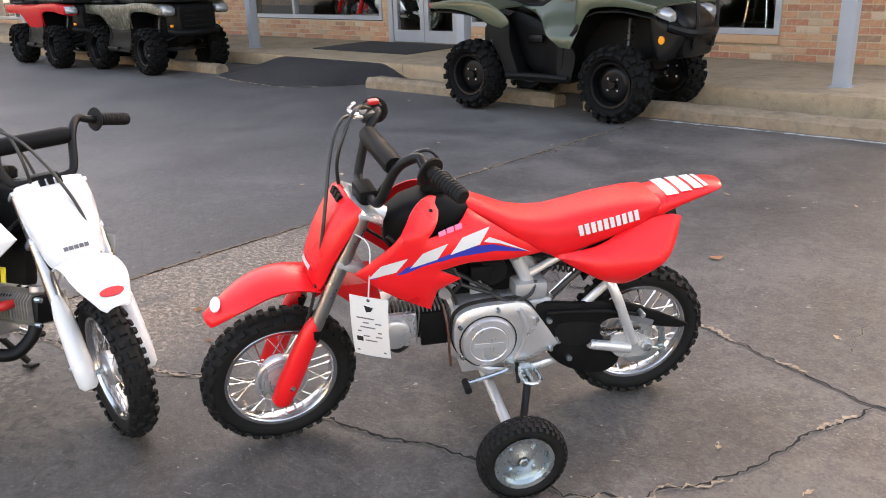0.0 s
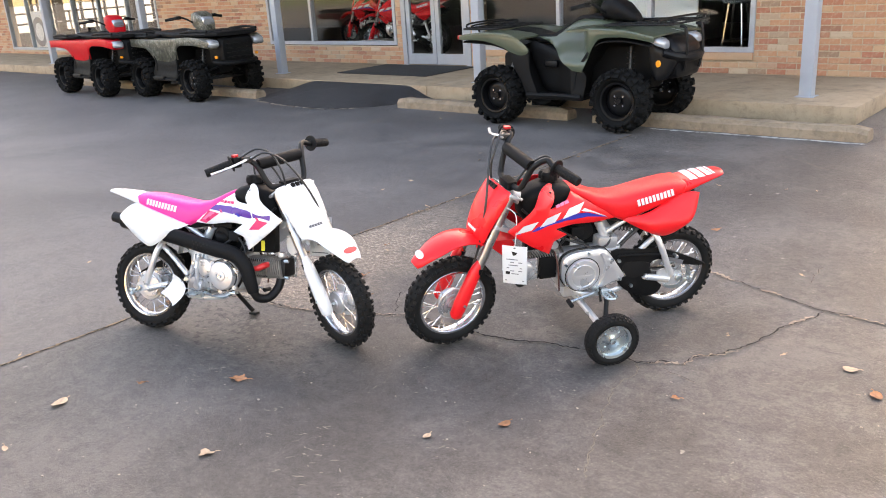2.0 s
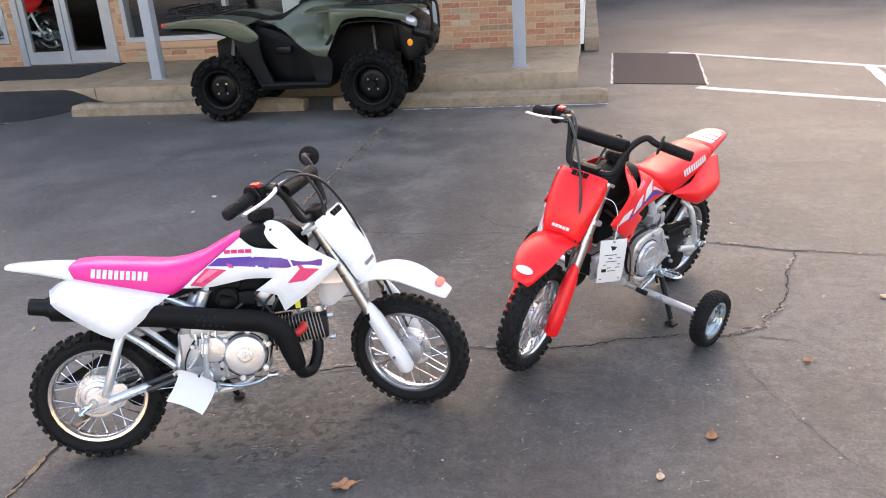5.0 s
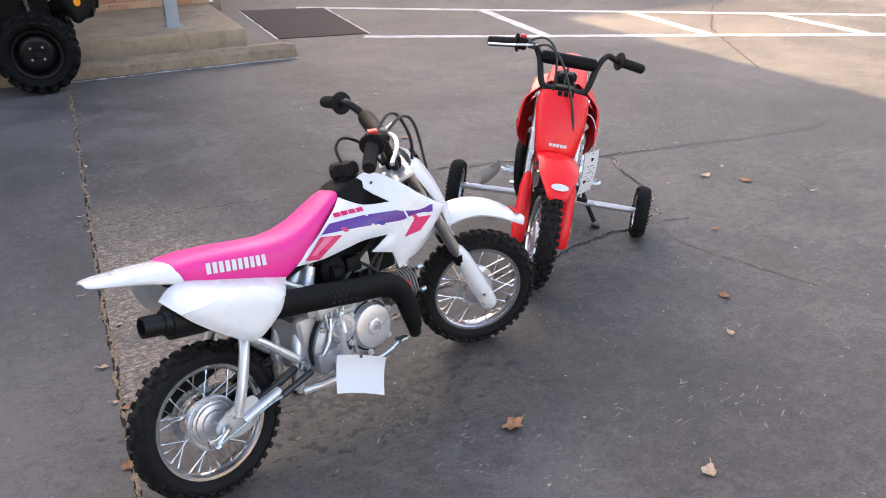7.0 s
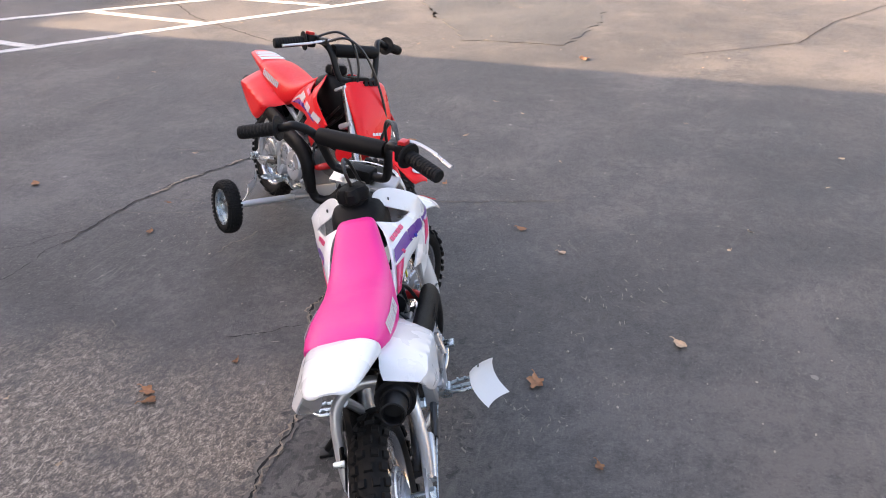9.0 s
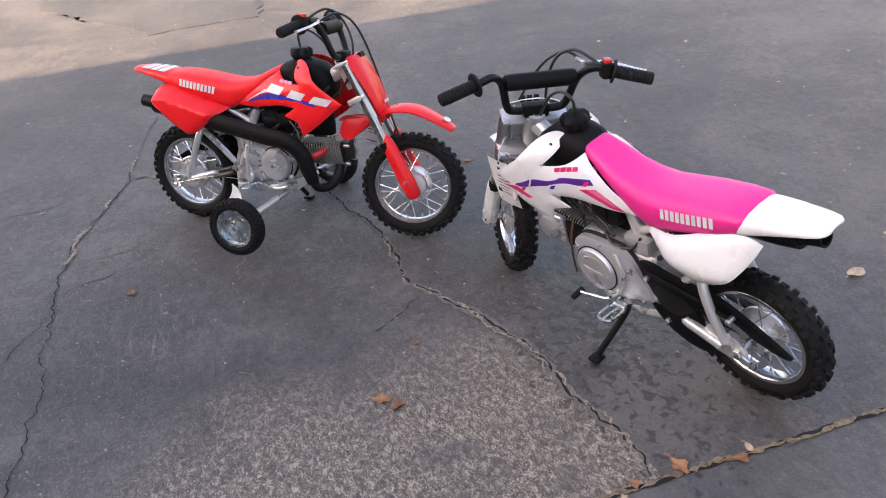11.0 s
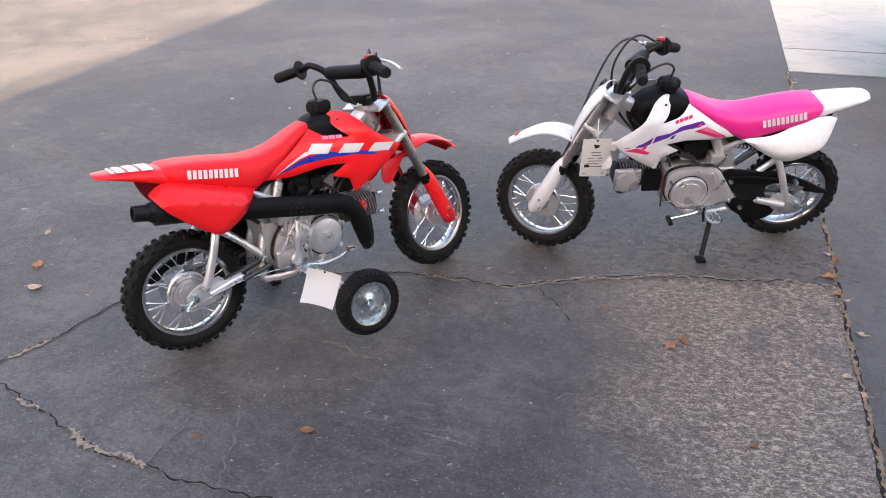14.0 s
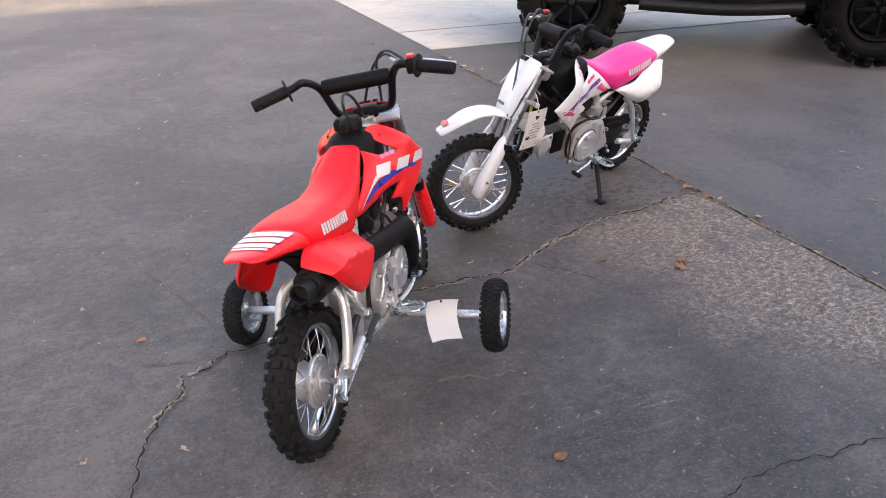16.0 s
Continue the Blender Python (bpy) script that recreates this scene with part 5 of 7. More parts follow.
    part("fuel_cap", cap_bm, M_BLACK, bike, "black fluted fuel cap", m=Matrix.Translation((.522, 0, 0)) @ Matrix.Rotation(radians(90), 4, "X"))
    part("cap_hose", tube([(.522, 0, .668), (.515, .004, .708), (.545, .006, .728), (.60, .004, .70), (.655, 0, .63)], .0042, 8), M_CABLE, bike, "black breather hose looped from the cap")
    for s in (-1, 1):
        part("shroud", panel(outline(SHROUD, 4, SHROUD_SHARP), shroud_y, .013, .004, s, .014, .006), body_mat, bike, "moulded side shroud")
        part("shroud_bolt", lathe([(0, 0), (.0042, 0), (.0042, .003), (0, .003)], 12, at_y(.545, s * (shroud_y(.545, .612) + (.001 if s > 0 else .002)), .612)), M_DARKMETAL, bike)
        part("side_panel", panel(outline(SIDEPLATE if s > 0 else RIGHTPLATE, 4, (0, 7) if s > 0 else (0, 8)), plate_y if s > 0 else right_plate_y, .014, .004, s, .02, .012), body_mat, bike, "rounded rear side panel")
    # rear fender
    secs = []
    for x, w, zt, th in TAIL:
        sec = []
        n = 20
        for k in range(n):
            a = 2 * math.pi * k / n
            c, sn = math.cos(a), math.sin(a)
            y = w * math.copysign(abs(c) ** .5, c)
            drop = .006 * (abs(y) / max(w, 1e-3)) ** 3
            sec.append(Vector((x, y, zt - drop - th / 2 + th / 2 * math.copysign(abs(sn) ** .7, sn))))
        secs.append(sec)
    part("rear_fender", loft(secs), body_mat, bike, "rear fender tail", smooth=50)
    # inner mudguard over the wheel
    inner = []
    for i in range(6):
        a = radians(42 + i * 9)
        p = Vector((.02 + .225 * math.cos(a) * .9, 0, TR + .02 + .225 * math.sin(a) * 1.28))
        inner.append([p + Vector((0, y, -abs(y) * .25 - dz)) for y, dz in ((-.062, 0), (-.03, 0), (0, 0), (.03, 0), (.062, 0), (.062, .004), (.03, .004), (0, .004), (-.03, .004), (-.062, .004))])
    part("inner_mudguard", loft(inner), M_BLACK, bike)

    if style == "white":
        part("caution_tag", box(.585, .600, -.066, -.062, .375, .415, .001), M_YELLOW, bike, "small yellow caution tag")
    # ---- printed marks ----
    for s in (-1, 1):
        def along(u, v, s=s):
            # u runs in the reading direction, v upward
            f = 1 - u if s > 0 else u
            x = .415 + .285 * f
            lo = .529 - .039 * f
            return (x + (.012 if s > 0 else .006) * v * (-1 if s > 0 else 1), lo + v * (.035 - .006 * f))
        if style == "red":
            decal(bike, [(.695, .492), (.60, .512), (.47, .530), (.405, .522), (.315, .488), (.40, .505), (.50, .511), (.62, .495)], shroud_y, s, M_DBLUE, .0010)
            for u0, u1 in ((.0, .28), (.33, .61), (.66, .97)):
                decal(bike, [along(*q) for q in ((u0, .12), (u0 + .07, .98), (u1, .98), (u1 - .06, .12))], shroud_y, s, M_DWHITE, .0019)
            decal(bike, [(.43, .533), (.39, .522), (.312, .486), (.375, .521), (.415, .541)], shroud_y, s, M_DWHITE, .0019)
            lettering(bike, *((.535, .563, .475, .570) if s > 0 else (.475, .566, .535, .562)), shroud_y, s, M_DPINK, 3, .010, .0014, "model_mark")
        else:
            left = s > 0
            decal(bike, [(.687, .489), (.581, .524), (.484, .546), (.412, .552), (.400, .540), (.553, .510), (.622, .490)] if left else [(.360, .533), (.390, .552), (.477, .549), (.556, .539), (.677, .522), (.673, .504), (.567, .509), (.454, .524)], shroud_y, s, M_DPURPLE, .0010)
            for k, x in enumerate((.655, .598, .556, .500, .458)):
                zz = (.481 + (.640 - x) * .27) if left else (.499 + (.640 - x) * .11)
                wd = (.030, .006, .028, .006, .026)[k]
                if k % 2:
                    decal(bike, [(x, zz), (x - .012, zz + .034), (x - .018, zz + .036), (x - .006, zz + .001)], shroud_y, s, M_WHITE, .0018)
                else:
                    decal(bike, [(x - wd, zz + .003), (x - wd - .007, zz + .014), (x - wd - .020, zz + .017), (x - wd - .013, zz + .004)], shroud_y, s, (M_DMAG, M_DBLUE, M_DMAG)[k // 2], .0016)
            decal(bike, [(.684, .480), (.640, .488), (.590, .464), (.604, .459)] if left else [(.666, .496), (.622, .467), (.573, .464), (.614, .504)], shroud_y, s, M_DMAG, .0015)
            decal(bike, [(.440, .522), (.394, .530), (.313, .482), (.355, .484)] if left else [(.355, .528), (.412, .518), (.340, .476), (.305, .484)], shroud_y, s, M_DMAG, .0015)
            decal(bike, [(.415, .525), (.394, .5285), (.335, .493), (.345, .491)] if left else [(.365, .524), (.388, .520), (.335, .489), (.322, .492)], shroud_y, s, M_DPINK, .0022)
            lettering(bike, *((.513, .556, .448, .566) if s > 0 else (.408, .562, .487, .558)), shroud_y, s, M_DMAG, 4, .010, .0014, "model_mark")
        lettering(bike, *((.198, .516, .048, .544) if s > 0 else (.048, .542, .198, .514)), seat_side, s, M_DWHITE, 5, .024, .0032)
    for i in range(4):
        w = (.030, .027, .022, .010)[i]
        x = (-.028, -.066, -.101, -.128)[i]
        bm = bmesh.new()
        n = 6
        half_w = .052 - .004 * i
        top = []
        for k in range(n + 1):
            y = -half_w + 2 * half_w * k / n
            top.append([bm.verts.new((q, y, tail_top(q) + .0012 - .006 * (abs(y) / .064) ** 3)) for q in (x, x - w)])
        for a, c in zip(top, top[1:]):
            bm.faces.new((a[0], c[0], c[1], a[1]))
        if style == "red":
            part("fender_stripe", bm, M_DWHITE, bike, "white printed bar")
        else:
            bm.free()

    # ---- front end, turned with the handlebar ----
    for s in (-1, 1):
        part("fork_tube", tube([Vector((WB, s * .075, TR)) + AXIS * .16, Vector((WB, s * .075, TR)) + AXIS * .475], .0165, 16), M_FORK, bike, "bare metal fork tube", S)
        part("fork_slider", tube([Vector((WB, s * .075, TR)) - AXIS * .012, Vector((WB, s * .075, TR)) + AXIS * .17], .019, 14), body_mat, bike, "", S)
        part("fork_seal", tube([Vector((WB, s * .075, TR)) + AXIS * .155, Vector((WB, s * .075, TR)) + AXIS * .185], .0205, 16), M_BLACK, bike, "", S)
        # moulded guard in front of the lower leg
        g = []
        for k, (d, wd) in enumerate(((-.034, .014), (-.022, .024), (.03, .0265), (.10, .025), (.16, .0235), (.195, .017), (.222, .006))):
            c = Vector((WB, s * .075, TR)) + AXIS * d + Vector((math.cos(RAKE), 0, math.sin(RAKE))) * .006
            fwd = Vector((math.cos(RAKE), 0, math.sin(RAKE)))
            sec = []
            for j in range(9):
                a = radians(-165 + 330 * j / 8)
                sec.append(c + fwd * (wd * 1.05 * math.cos(a)) + Vector((0, wd * math.sin(a), 0)))
            for j in range(8, -1, -1):
                a = radians(-165 + 330 * j / 8)
                sec.append(c + (fwd * (wd * 1.05 * math.cos(a)) + Vector((0, wd * math.sin(a), 0))) * .86)
            g.append(sec)
        part("fork_guard", loft(g), body_mat, bike, "moulded fork guard", S, 50)
        part("guard_bolt", lathe([(0, s * .104), (.006, s * .104), (.006, s * .095), (0, s * .095)], 10, S @ at_y(WB - .01, 0, TR + .03)), M_ZINC, bike)
    up = HEAD + AXIS * .030
    dn = HEAD - AXIS * .095
    fw = Vector((math.cos(RAKE), 0, math.sin(RAKE)))
    part("upper_clamp", join(box(-.014, .044, -.092, .092, -.006, .006, .005)), M_SILVER, bike, "silver fork clamp", S @ Matrix.Translation(up) @ Matrix.Rotation(-RAKE, 4, "Y"))
    part("lower_clamp", join(box(-.024, .046, -.092, .092, -.010, .010, .008)), M_SILVER, bike, "", S @ Matrix.Translation(dn) @ Matrix.Rotation(-RAKE, 4, "Y"))
    part("stem_nut", lathe([(0, .02), (.016, .02), (.018, .016), (.018, 0), (0, 0)], 6, S @ Matrix.Translation(up + AXIS * .008) @ Matrix.Rotation(-RAKE, 4, "Y") @ Matrix.Rotation(radians(90), 4, "X")), M_ZINC, bike, smooth=0)
    BAR = [(.565, .275, .738), (.598, .175, .757), (.604, .135, .768), (.640, .103, .735), (.668, .082, .66), (.676, .060, .642), (.680, 0, .640)]
    BAR = BAR + [(x, -y, z) for x, y, z in BAR[-2::-1]]
    part("handlebar", tube(BAR, .011, 14, 6), M_SATIN, bike, "black painted handlebar", S)
    part("bar_clamp", box(.660, .702, -.035, .035, .622, .658, .008), M_BLACK, bike, "", S)
    part("crossbar", tube([(.641, -.102, .736), (.641, .102, .736)], .008, 10), M_SATIN, bike, "", S)
    part("crossbar_pad", join(tube([(.641, -.088, .736), (.641, -.08, .736), (.641, .08, .736), (.641, .088, .736)], [.016, .0225, .0225, .016], 20, 3)), M_BLACK, bike, "round black foam crossbar pad", S)
    for s in (-1, 1):
        e, i0 = Vector((.563, s * .278, .737)), Vector((.594, s * .185, .7555))
        d = (i0 - e)
        L = d.length
        prof = [(0, 0), (.0145, 0), (.0165, .003), (.0165, L * .08)]
        for k in range(9):
            y0 = L * (.10 + .09 * k)
            prof += [(.0158, y0), (.0174, y0 + .001), (.0174, y0 + .0045), (.0158, y0 + .0055)]
        g = lathe(prof + [(.0165, L * .95), (.0155, L), (0, L)], 20, Matrix.Translation(e) @ d.to_track_quat("Y", "Z").to_matrix().to_4x4())
        part("grip", g, M_GRIP, bike, "ribbed black rubber grip", S)
        part("grip_flange", lathe([(0, 0), (.030, 0), (.032, .003), (.030, .006), (0, .006)], 28, S @ Matrix.Translation(i0) @ d.to_track_quat("Y", "Z").to_matrix().to_4x4()), M_GRIP, bike)
    part("throttle_housing", join(box(.583, .622, -.182, -.150, .738, .780, .008)), M_BLACK, bike, "", S)
    part("stop_switch", box(.590, .615, -.176, -.156, .778, .789, .003), M_REDPART, bike, "red engine stop switch", S)
    part("brake_perch", box(.612, .645, -.150, -.118, .752, .776, .006), M_DARKMETAL, bike, "", S)
    part("cable_adjuster", tube([(.645, -.122, .767), (.668, -.104, .776)], [.0055, .004], 10), M_ALLOY, bike, "", S)
    part("brake_lever", tube([(.640, -.135, .766), (.655, -.165, .764), (.648, -.215, .754), (.622, -.270, .742), (.618, -.282, .740)], [.0045, .0045, .004, .0038, .0048], 10, 5, 1.4), M_ALLOY, bike, "polished brake lever", S)
    part("throttle_cable", tube([(.612, -.150, .772), (.66, -.10, .800), (.70, -.06, .770), (.73, -.045, .68), (.70, -.04, .56), (.60, -.03, .47), (.51, 0, .44)], .0042, 8, 8), M_CABLE, bike, "black throttle cable", S)
    part("brake_cable", tube([(.648, -.125, .765), (.70, -.085, .785), (.745, -.03, .735), (.785, .03, .60), (.82, .055, .45), (.865, .058, .32), (.905, .045, .22)], .0042, 8, 8), M_CABLE, bike, "black front brake cable", S)
    # number plate
    plate = [Vector(q) for q in outline([(-.084, .199), (-.058, .209), (.058, .209), (.084, .199), (.089, .14), (.080, .06), (.068, 0.0), (.045, -.012), (-.045, -.012), (-.068, 0), (-.080, .06), (-.089, .14)], 3)]
    pb = panel(plate, lambda x, z: .034 - .026 * (abs(x) / .09) ** 3 - .012 * (z - .1) ** 2 / .01, .012, .004, 1, .012, .008)
    base = Vector((WB, 0, TR)) + AXIS * .285 + fw * .020
    # panel's x goes across, its z along the fork, its y forward
    rot = Matrix(((0, fw.x, AXIS.x, base.x), (1, 0, 0, base.y), (0, fw.z, AXIS.z, base.z), (0, 0, 0, 1)))
    part("number_plate", pb, body_mat, bike, "moulded front number plate", S @ rot)
    for k in range(3):
        sb = box(-.028 + .020 * k, -.014 + .020 * k, .018, .0275, .190, .2065)
        part("plate_slot", sb, M_BLACK, bike, "", S @ rot)
    part("plate_mark", join(*[panel([Vector((-.030 + .0125 * k, .018)), Vector((-.020 + .0125 * k, .018)), Vector((-.020 + .0125 * k, .028)), Vector((-.030 + .0125 * k, .028))], lambda x, z: .0315 - .026 * (abs(x) / .09) ** 3, .02, .001, 1, .001, 0) for k in range(5)]), M_DWHITE if style == "red" else M_INK, bike, "", S @ rot)
    for s in (-1, 1):
        sw = panel(outline([(.714, .634), (.748, .624), (.785, .54), (.828, .44), (.806, .425), (.755, .535)], 3), lambda x, z: .054 - .006 * smooth01((.6 - z) / .18), .014, .004, s, .008, .003)
        part("plate_wing", sw, body_mat, bike, "", S)
    # front fender
    path = [(.795, .450), (.835, .469), (.88, .478), (.925, .475), (.965, .462), (1.005, .441), (1.04, .418), (1.066, .400)]
    path = [p.to_tuple()[:2] for p in spline([(*q, 0) for q in path], 3)]
    secs = []
    for i, (x, z) in enumerate(path):
        f = i / (len(path) - 1)
        w = .066 * (1 - .45 * smooth01((f - .55) / .45)) * (1 if f < .93 else 1 - 3.5 * (f - .93))
        sag = .020 * (1 - .4 * f)
        sec = []
        for y in (-1, -.8, -.5, -.2, .2, .5, .8, 1):
            sec.append(Vector((x - .01 * abs(y) ** 3, y * w, z - sag * abs(y) ** 2.6)))
        for y in (1, .8, .5, .2, -.2, -.5, -.8, -1):
            sec.append(Vector((x - .01 * abs(y) ** 3, y * w * .97, z - .005 - sag * abs(y) ** 2.6)))
        secs.append(sec)
    part("front_fender", loft(secs), body_mat, bike, "long front fender", S, 60)
    part("fender_badge", join(lathe([(0, 0), (.015, 0), (.015, .002), (0, .0025)], 24, Matrix.Translation((1.036, 0, .4225)) @ Matrix.Rotation(radians(33), 4, "Y") @ Matrix.Rotation(radians(90), 4, "X") @ Matrix.Diagonal((.9, 1, 1.9, 1)))), M_DWHITE if style == "red" else M_REDPART, bike, "small oval sticker", S)
    for s in (-1, 1):
        part("fender_flap", panel(outline([(.80, .448), (.74, .435), (.685, .43), (.668, .385), (.685, .362), (.715, .366), (.765, .41)], 3), lambda x, z: .046 + .012 * smooth01((.78 - x) / .1), .014, .004, s, .012, .004), body_mat, bike, "", S)
    part("flap_web", box(.665, .80, -.046, .046, .425, .432, .002), body_mat, bike, "", S)

    if training:
        part("stabiliser_bar", tube([(.41, -.345, .132), (.41, -.10, .140), (.41, .10, .143), (.41, .345, .141)], .0125, 12, 2), M_SILVER, bike, "silver stabiliser cross bar")
        part("stabiliser_bracket", box(.36, .47, -.05, .05, .155, .20, .006), M_SILVER, bike)
        for s in (-1, 1):
            tw = part("stabiliser_wheel", tyre_carcass(.0985, .050, .060, 44), M_RUBBER, bike, "small black stabiliser wheel with a zinc rim")
            tw.matrix_basis = at_y(.41, s * .37, .141 if s > 0 else .132)
            bmk = bmesh.new()
            for k in range(36):
                a = 2 * math.pi * k / 36
                knob(bmk, .0975, a, 0, .012, .011, .003)
                for q in (-1, 1):
                    knob(bmk, .0955, a + .08, q * .014, .011, .011, .003, .3)
                    knob(bmk, .091, a, q * .021, .010, .010, .003, .8)
            part("tread", bmk, M_RUBBER, tw, smooth=0)
            part("rim", lathe([(.067, -.021), (.063, -.019), (.060, -.007), (.034, -.003), (.022, -.008), (.012, -.012), (.012, .012), (.022, .008), (.034, .003), (.060, .007), (.063, .019), (.067, .021), (.058, .019), (.055, .009), (.055, -.009), (.058, -.019)], 36, closed=True), M_ZINC, tw, "zinc plated rim")
            part("wheel_nut", lathe([(0, s * .020), (.009, s * .020), (.011, s * .017), (.011, s * -.024), (0, s * -.024)], 6), M_ZINC, tw, smooth=0)
            for k in range(4):
                a = math.pi / 4 + k * math.pi / 2
                part("rim_bolt", lathe([(0, s * .009), (.005, s * .009), (.0055, s * .002), (0, s * .002)], 6, at_y(.037 * math.cos(a), 0, .037 * math.sin(a))), M_ZINC, tw, smooth=0)
    return bike


RED_POSE = pose(-.443, 2.643, 0, 0, 0, -125.8) @ pose(0, 0, 0, -6.8)
WHITE_POSE = pose(-2.155, 1.303, 0, 0, 0, 21.1) @ pose(0, 0, 0, -11.6)
red_bike = dirt_bike(RED_POSE, M_RED, M_REDSEAT, "red", 11.5, "red child's dirt bike with stabiliser wheels leaning on the asphalt", "small dirt bikes", 6.8, True)
white_bike = dirt_bike(WHITE_POSE, M_WHITE, M_PINK, "white", -31.0, "white child's dirt bike with a pink seat on its side stand", "small dirt bikes", 11.6)

# ---- quad bikes before the shop ----
M_GREEN = surface("olive_paint", (.046, .061, .037), .36, var=.06, coat=.25)
M_ATVRED = surface("quad_red_plastic", (.47, .004, .009), .45, var=.05, spec=.18)
M_LENS, _t, _n, _l, _b = nodes_of("lamp_lens")
_b.inputs["Base Color"].default_value = (.36, .38, .40, 1)
_b.inputs["Roughness"].default_value = .08
_b.inputs["Metallic"].default_value = .5
M_AMBER = surface("amber_lens", (.85, .28, .02), .2)
M_TAIL = surface("tail_lens", (.45, .01, .01), .2)
M_WHEELBLK = surface("black_wheel", (.0045, .0045, .005), .36, var=.2, spec=.18)
M_CAMO, _t, _n, _l, _b = nodes_of("camouflage_plastic")
_tc = _n.new("ShaderNodeTexCoord")
_k = noise_node(_n, _l, _tc.outputs["Object"], 5, 5, .62, 2.5)
_l.new(ramp_node(_n, _l, _k, [(.38, (.010, .010, .008)), (.45, (.060, .060, .038)), (.50, (.016, .018, .010)), (.54, (.19, .18, .15)), (.59, (.018, .020, .012)), (.66, (.28, .265, .23))]), _b.inputs["Base Color"])
_b.inputs["Roughness"].default_value = .4


def off_wheel(owner, name, m, R, w, rim_r, out):
    """Balloon tyre with lugs on a black steel wheel; out: +1 or -1, the outer side along y."""
    t = part(name, tyre_carcass(R - .018, w, rim_r, 44), M_QUADRUBBER, owner, "black lugged off-road tyre on a black steel wheel")
    t.matrix_basis = m
    bm = bmesh.new()
    n = 18
    for i in range(n):
        for s in (-1, 1):
            a = 2 * math.pi * (i + (.5 if s > 0 else 0)) / n
            knob(bm, R - .022, a, s * w * .17, w * .28, .042, .022, .12)
            knob(bm, R - .035, a + .10, s * w * .40, w * .22, .045, .024, .55)
            knob(bm, R - .062, a + .10, s * w * .485, w * .12, .045, .020, 1.1)
    part("tread", bm, M_QUADRUBBER, t, smooth=0)
    part("rim", lathe([(rim_r + .008, -w * .36), (rim_r - .006, -w * .34), (rim_r - .014, out * .0), (rim_r - .03, out * w * .10), (rim_r * .55, out * w * .16), (rim_r * .30, out * w * .12), (.02, out * w * .14), (0, out * w * .14)], 36), M_WHEELBLK, t)
    part("rim_lip", lathe([(rim_r + .008, out * w * .36), (rim_r + .012, out * w * .38), (rim_r - .004, out * w * .37), (rim_r - .012, out * w * .30), (rim_r - .016, out * w * .05), (rim_r - .010, out * w * .05), (rim_r, out * w * .30)], 36, closed=True), M_WHEELBLK, t)
    part("hub_cap", lathe([(0, out * w * .26), (.026, out * w * .26), (.030, out * w * .23), (.030, out * w * .12), (0, out * w * .12)], 20), M_WHEELBLK, t)
    for k in range(4):
        a = math.pi / 4 + k * math.pi / 2
        part("lug_nut", lathe([(0, out * w * .20), (.009, out * w * .20), (.010, out * w * .12), (0, out * w * .12)], 6, at_y(.055 * math.cos(a), 0, .055 * math.sin(a))), M_CHROME, t, smooth=0)
    return t


def fender_arch(path, y0, y1, drop=.03, th=.012):
    """A fender over a wheel: a bent sheet from y0 (inside) to y1 (outside) with a turned-down lip."""
    pts = spline([(*q, 0) for q in path], 5)
    secs = []
    for p in pts:
        row = []
        for f in (0, .3, .6, .85, .96, 1.0):
            y = y0 + (y1 - y0) * f
            row.append(Vector((p.x, y, p.y - drop * f ** 6)))
        secs.append(row + [q - Vector((0, 0, th)) for q in reversed(row)])
    return loft(secs)


def sheet(path, y0, y1, th=.014, crown=.0):
    """A flat fender top along path, in (x, z), from y0 to y1."""
    secs = []
    for p in spline([(*q, 0) for q in path], 4):
        row = [Vector((p.x, y0 + (y1 - y0) * f, p.y + crown * (1 - f) - .012 * f ** 8)) for f in (0, .3, .6, .85, .95, 1.0)]
        secs.append(row + [q - Vector((0, 0, th)) for q in reversed(row)])
    return loft(secs)


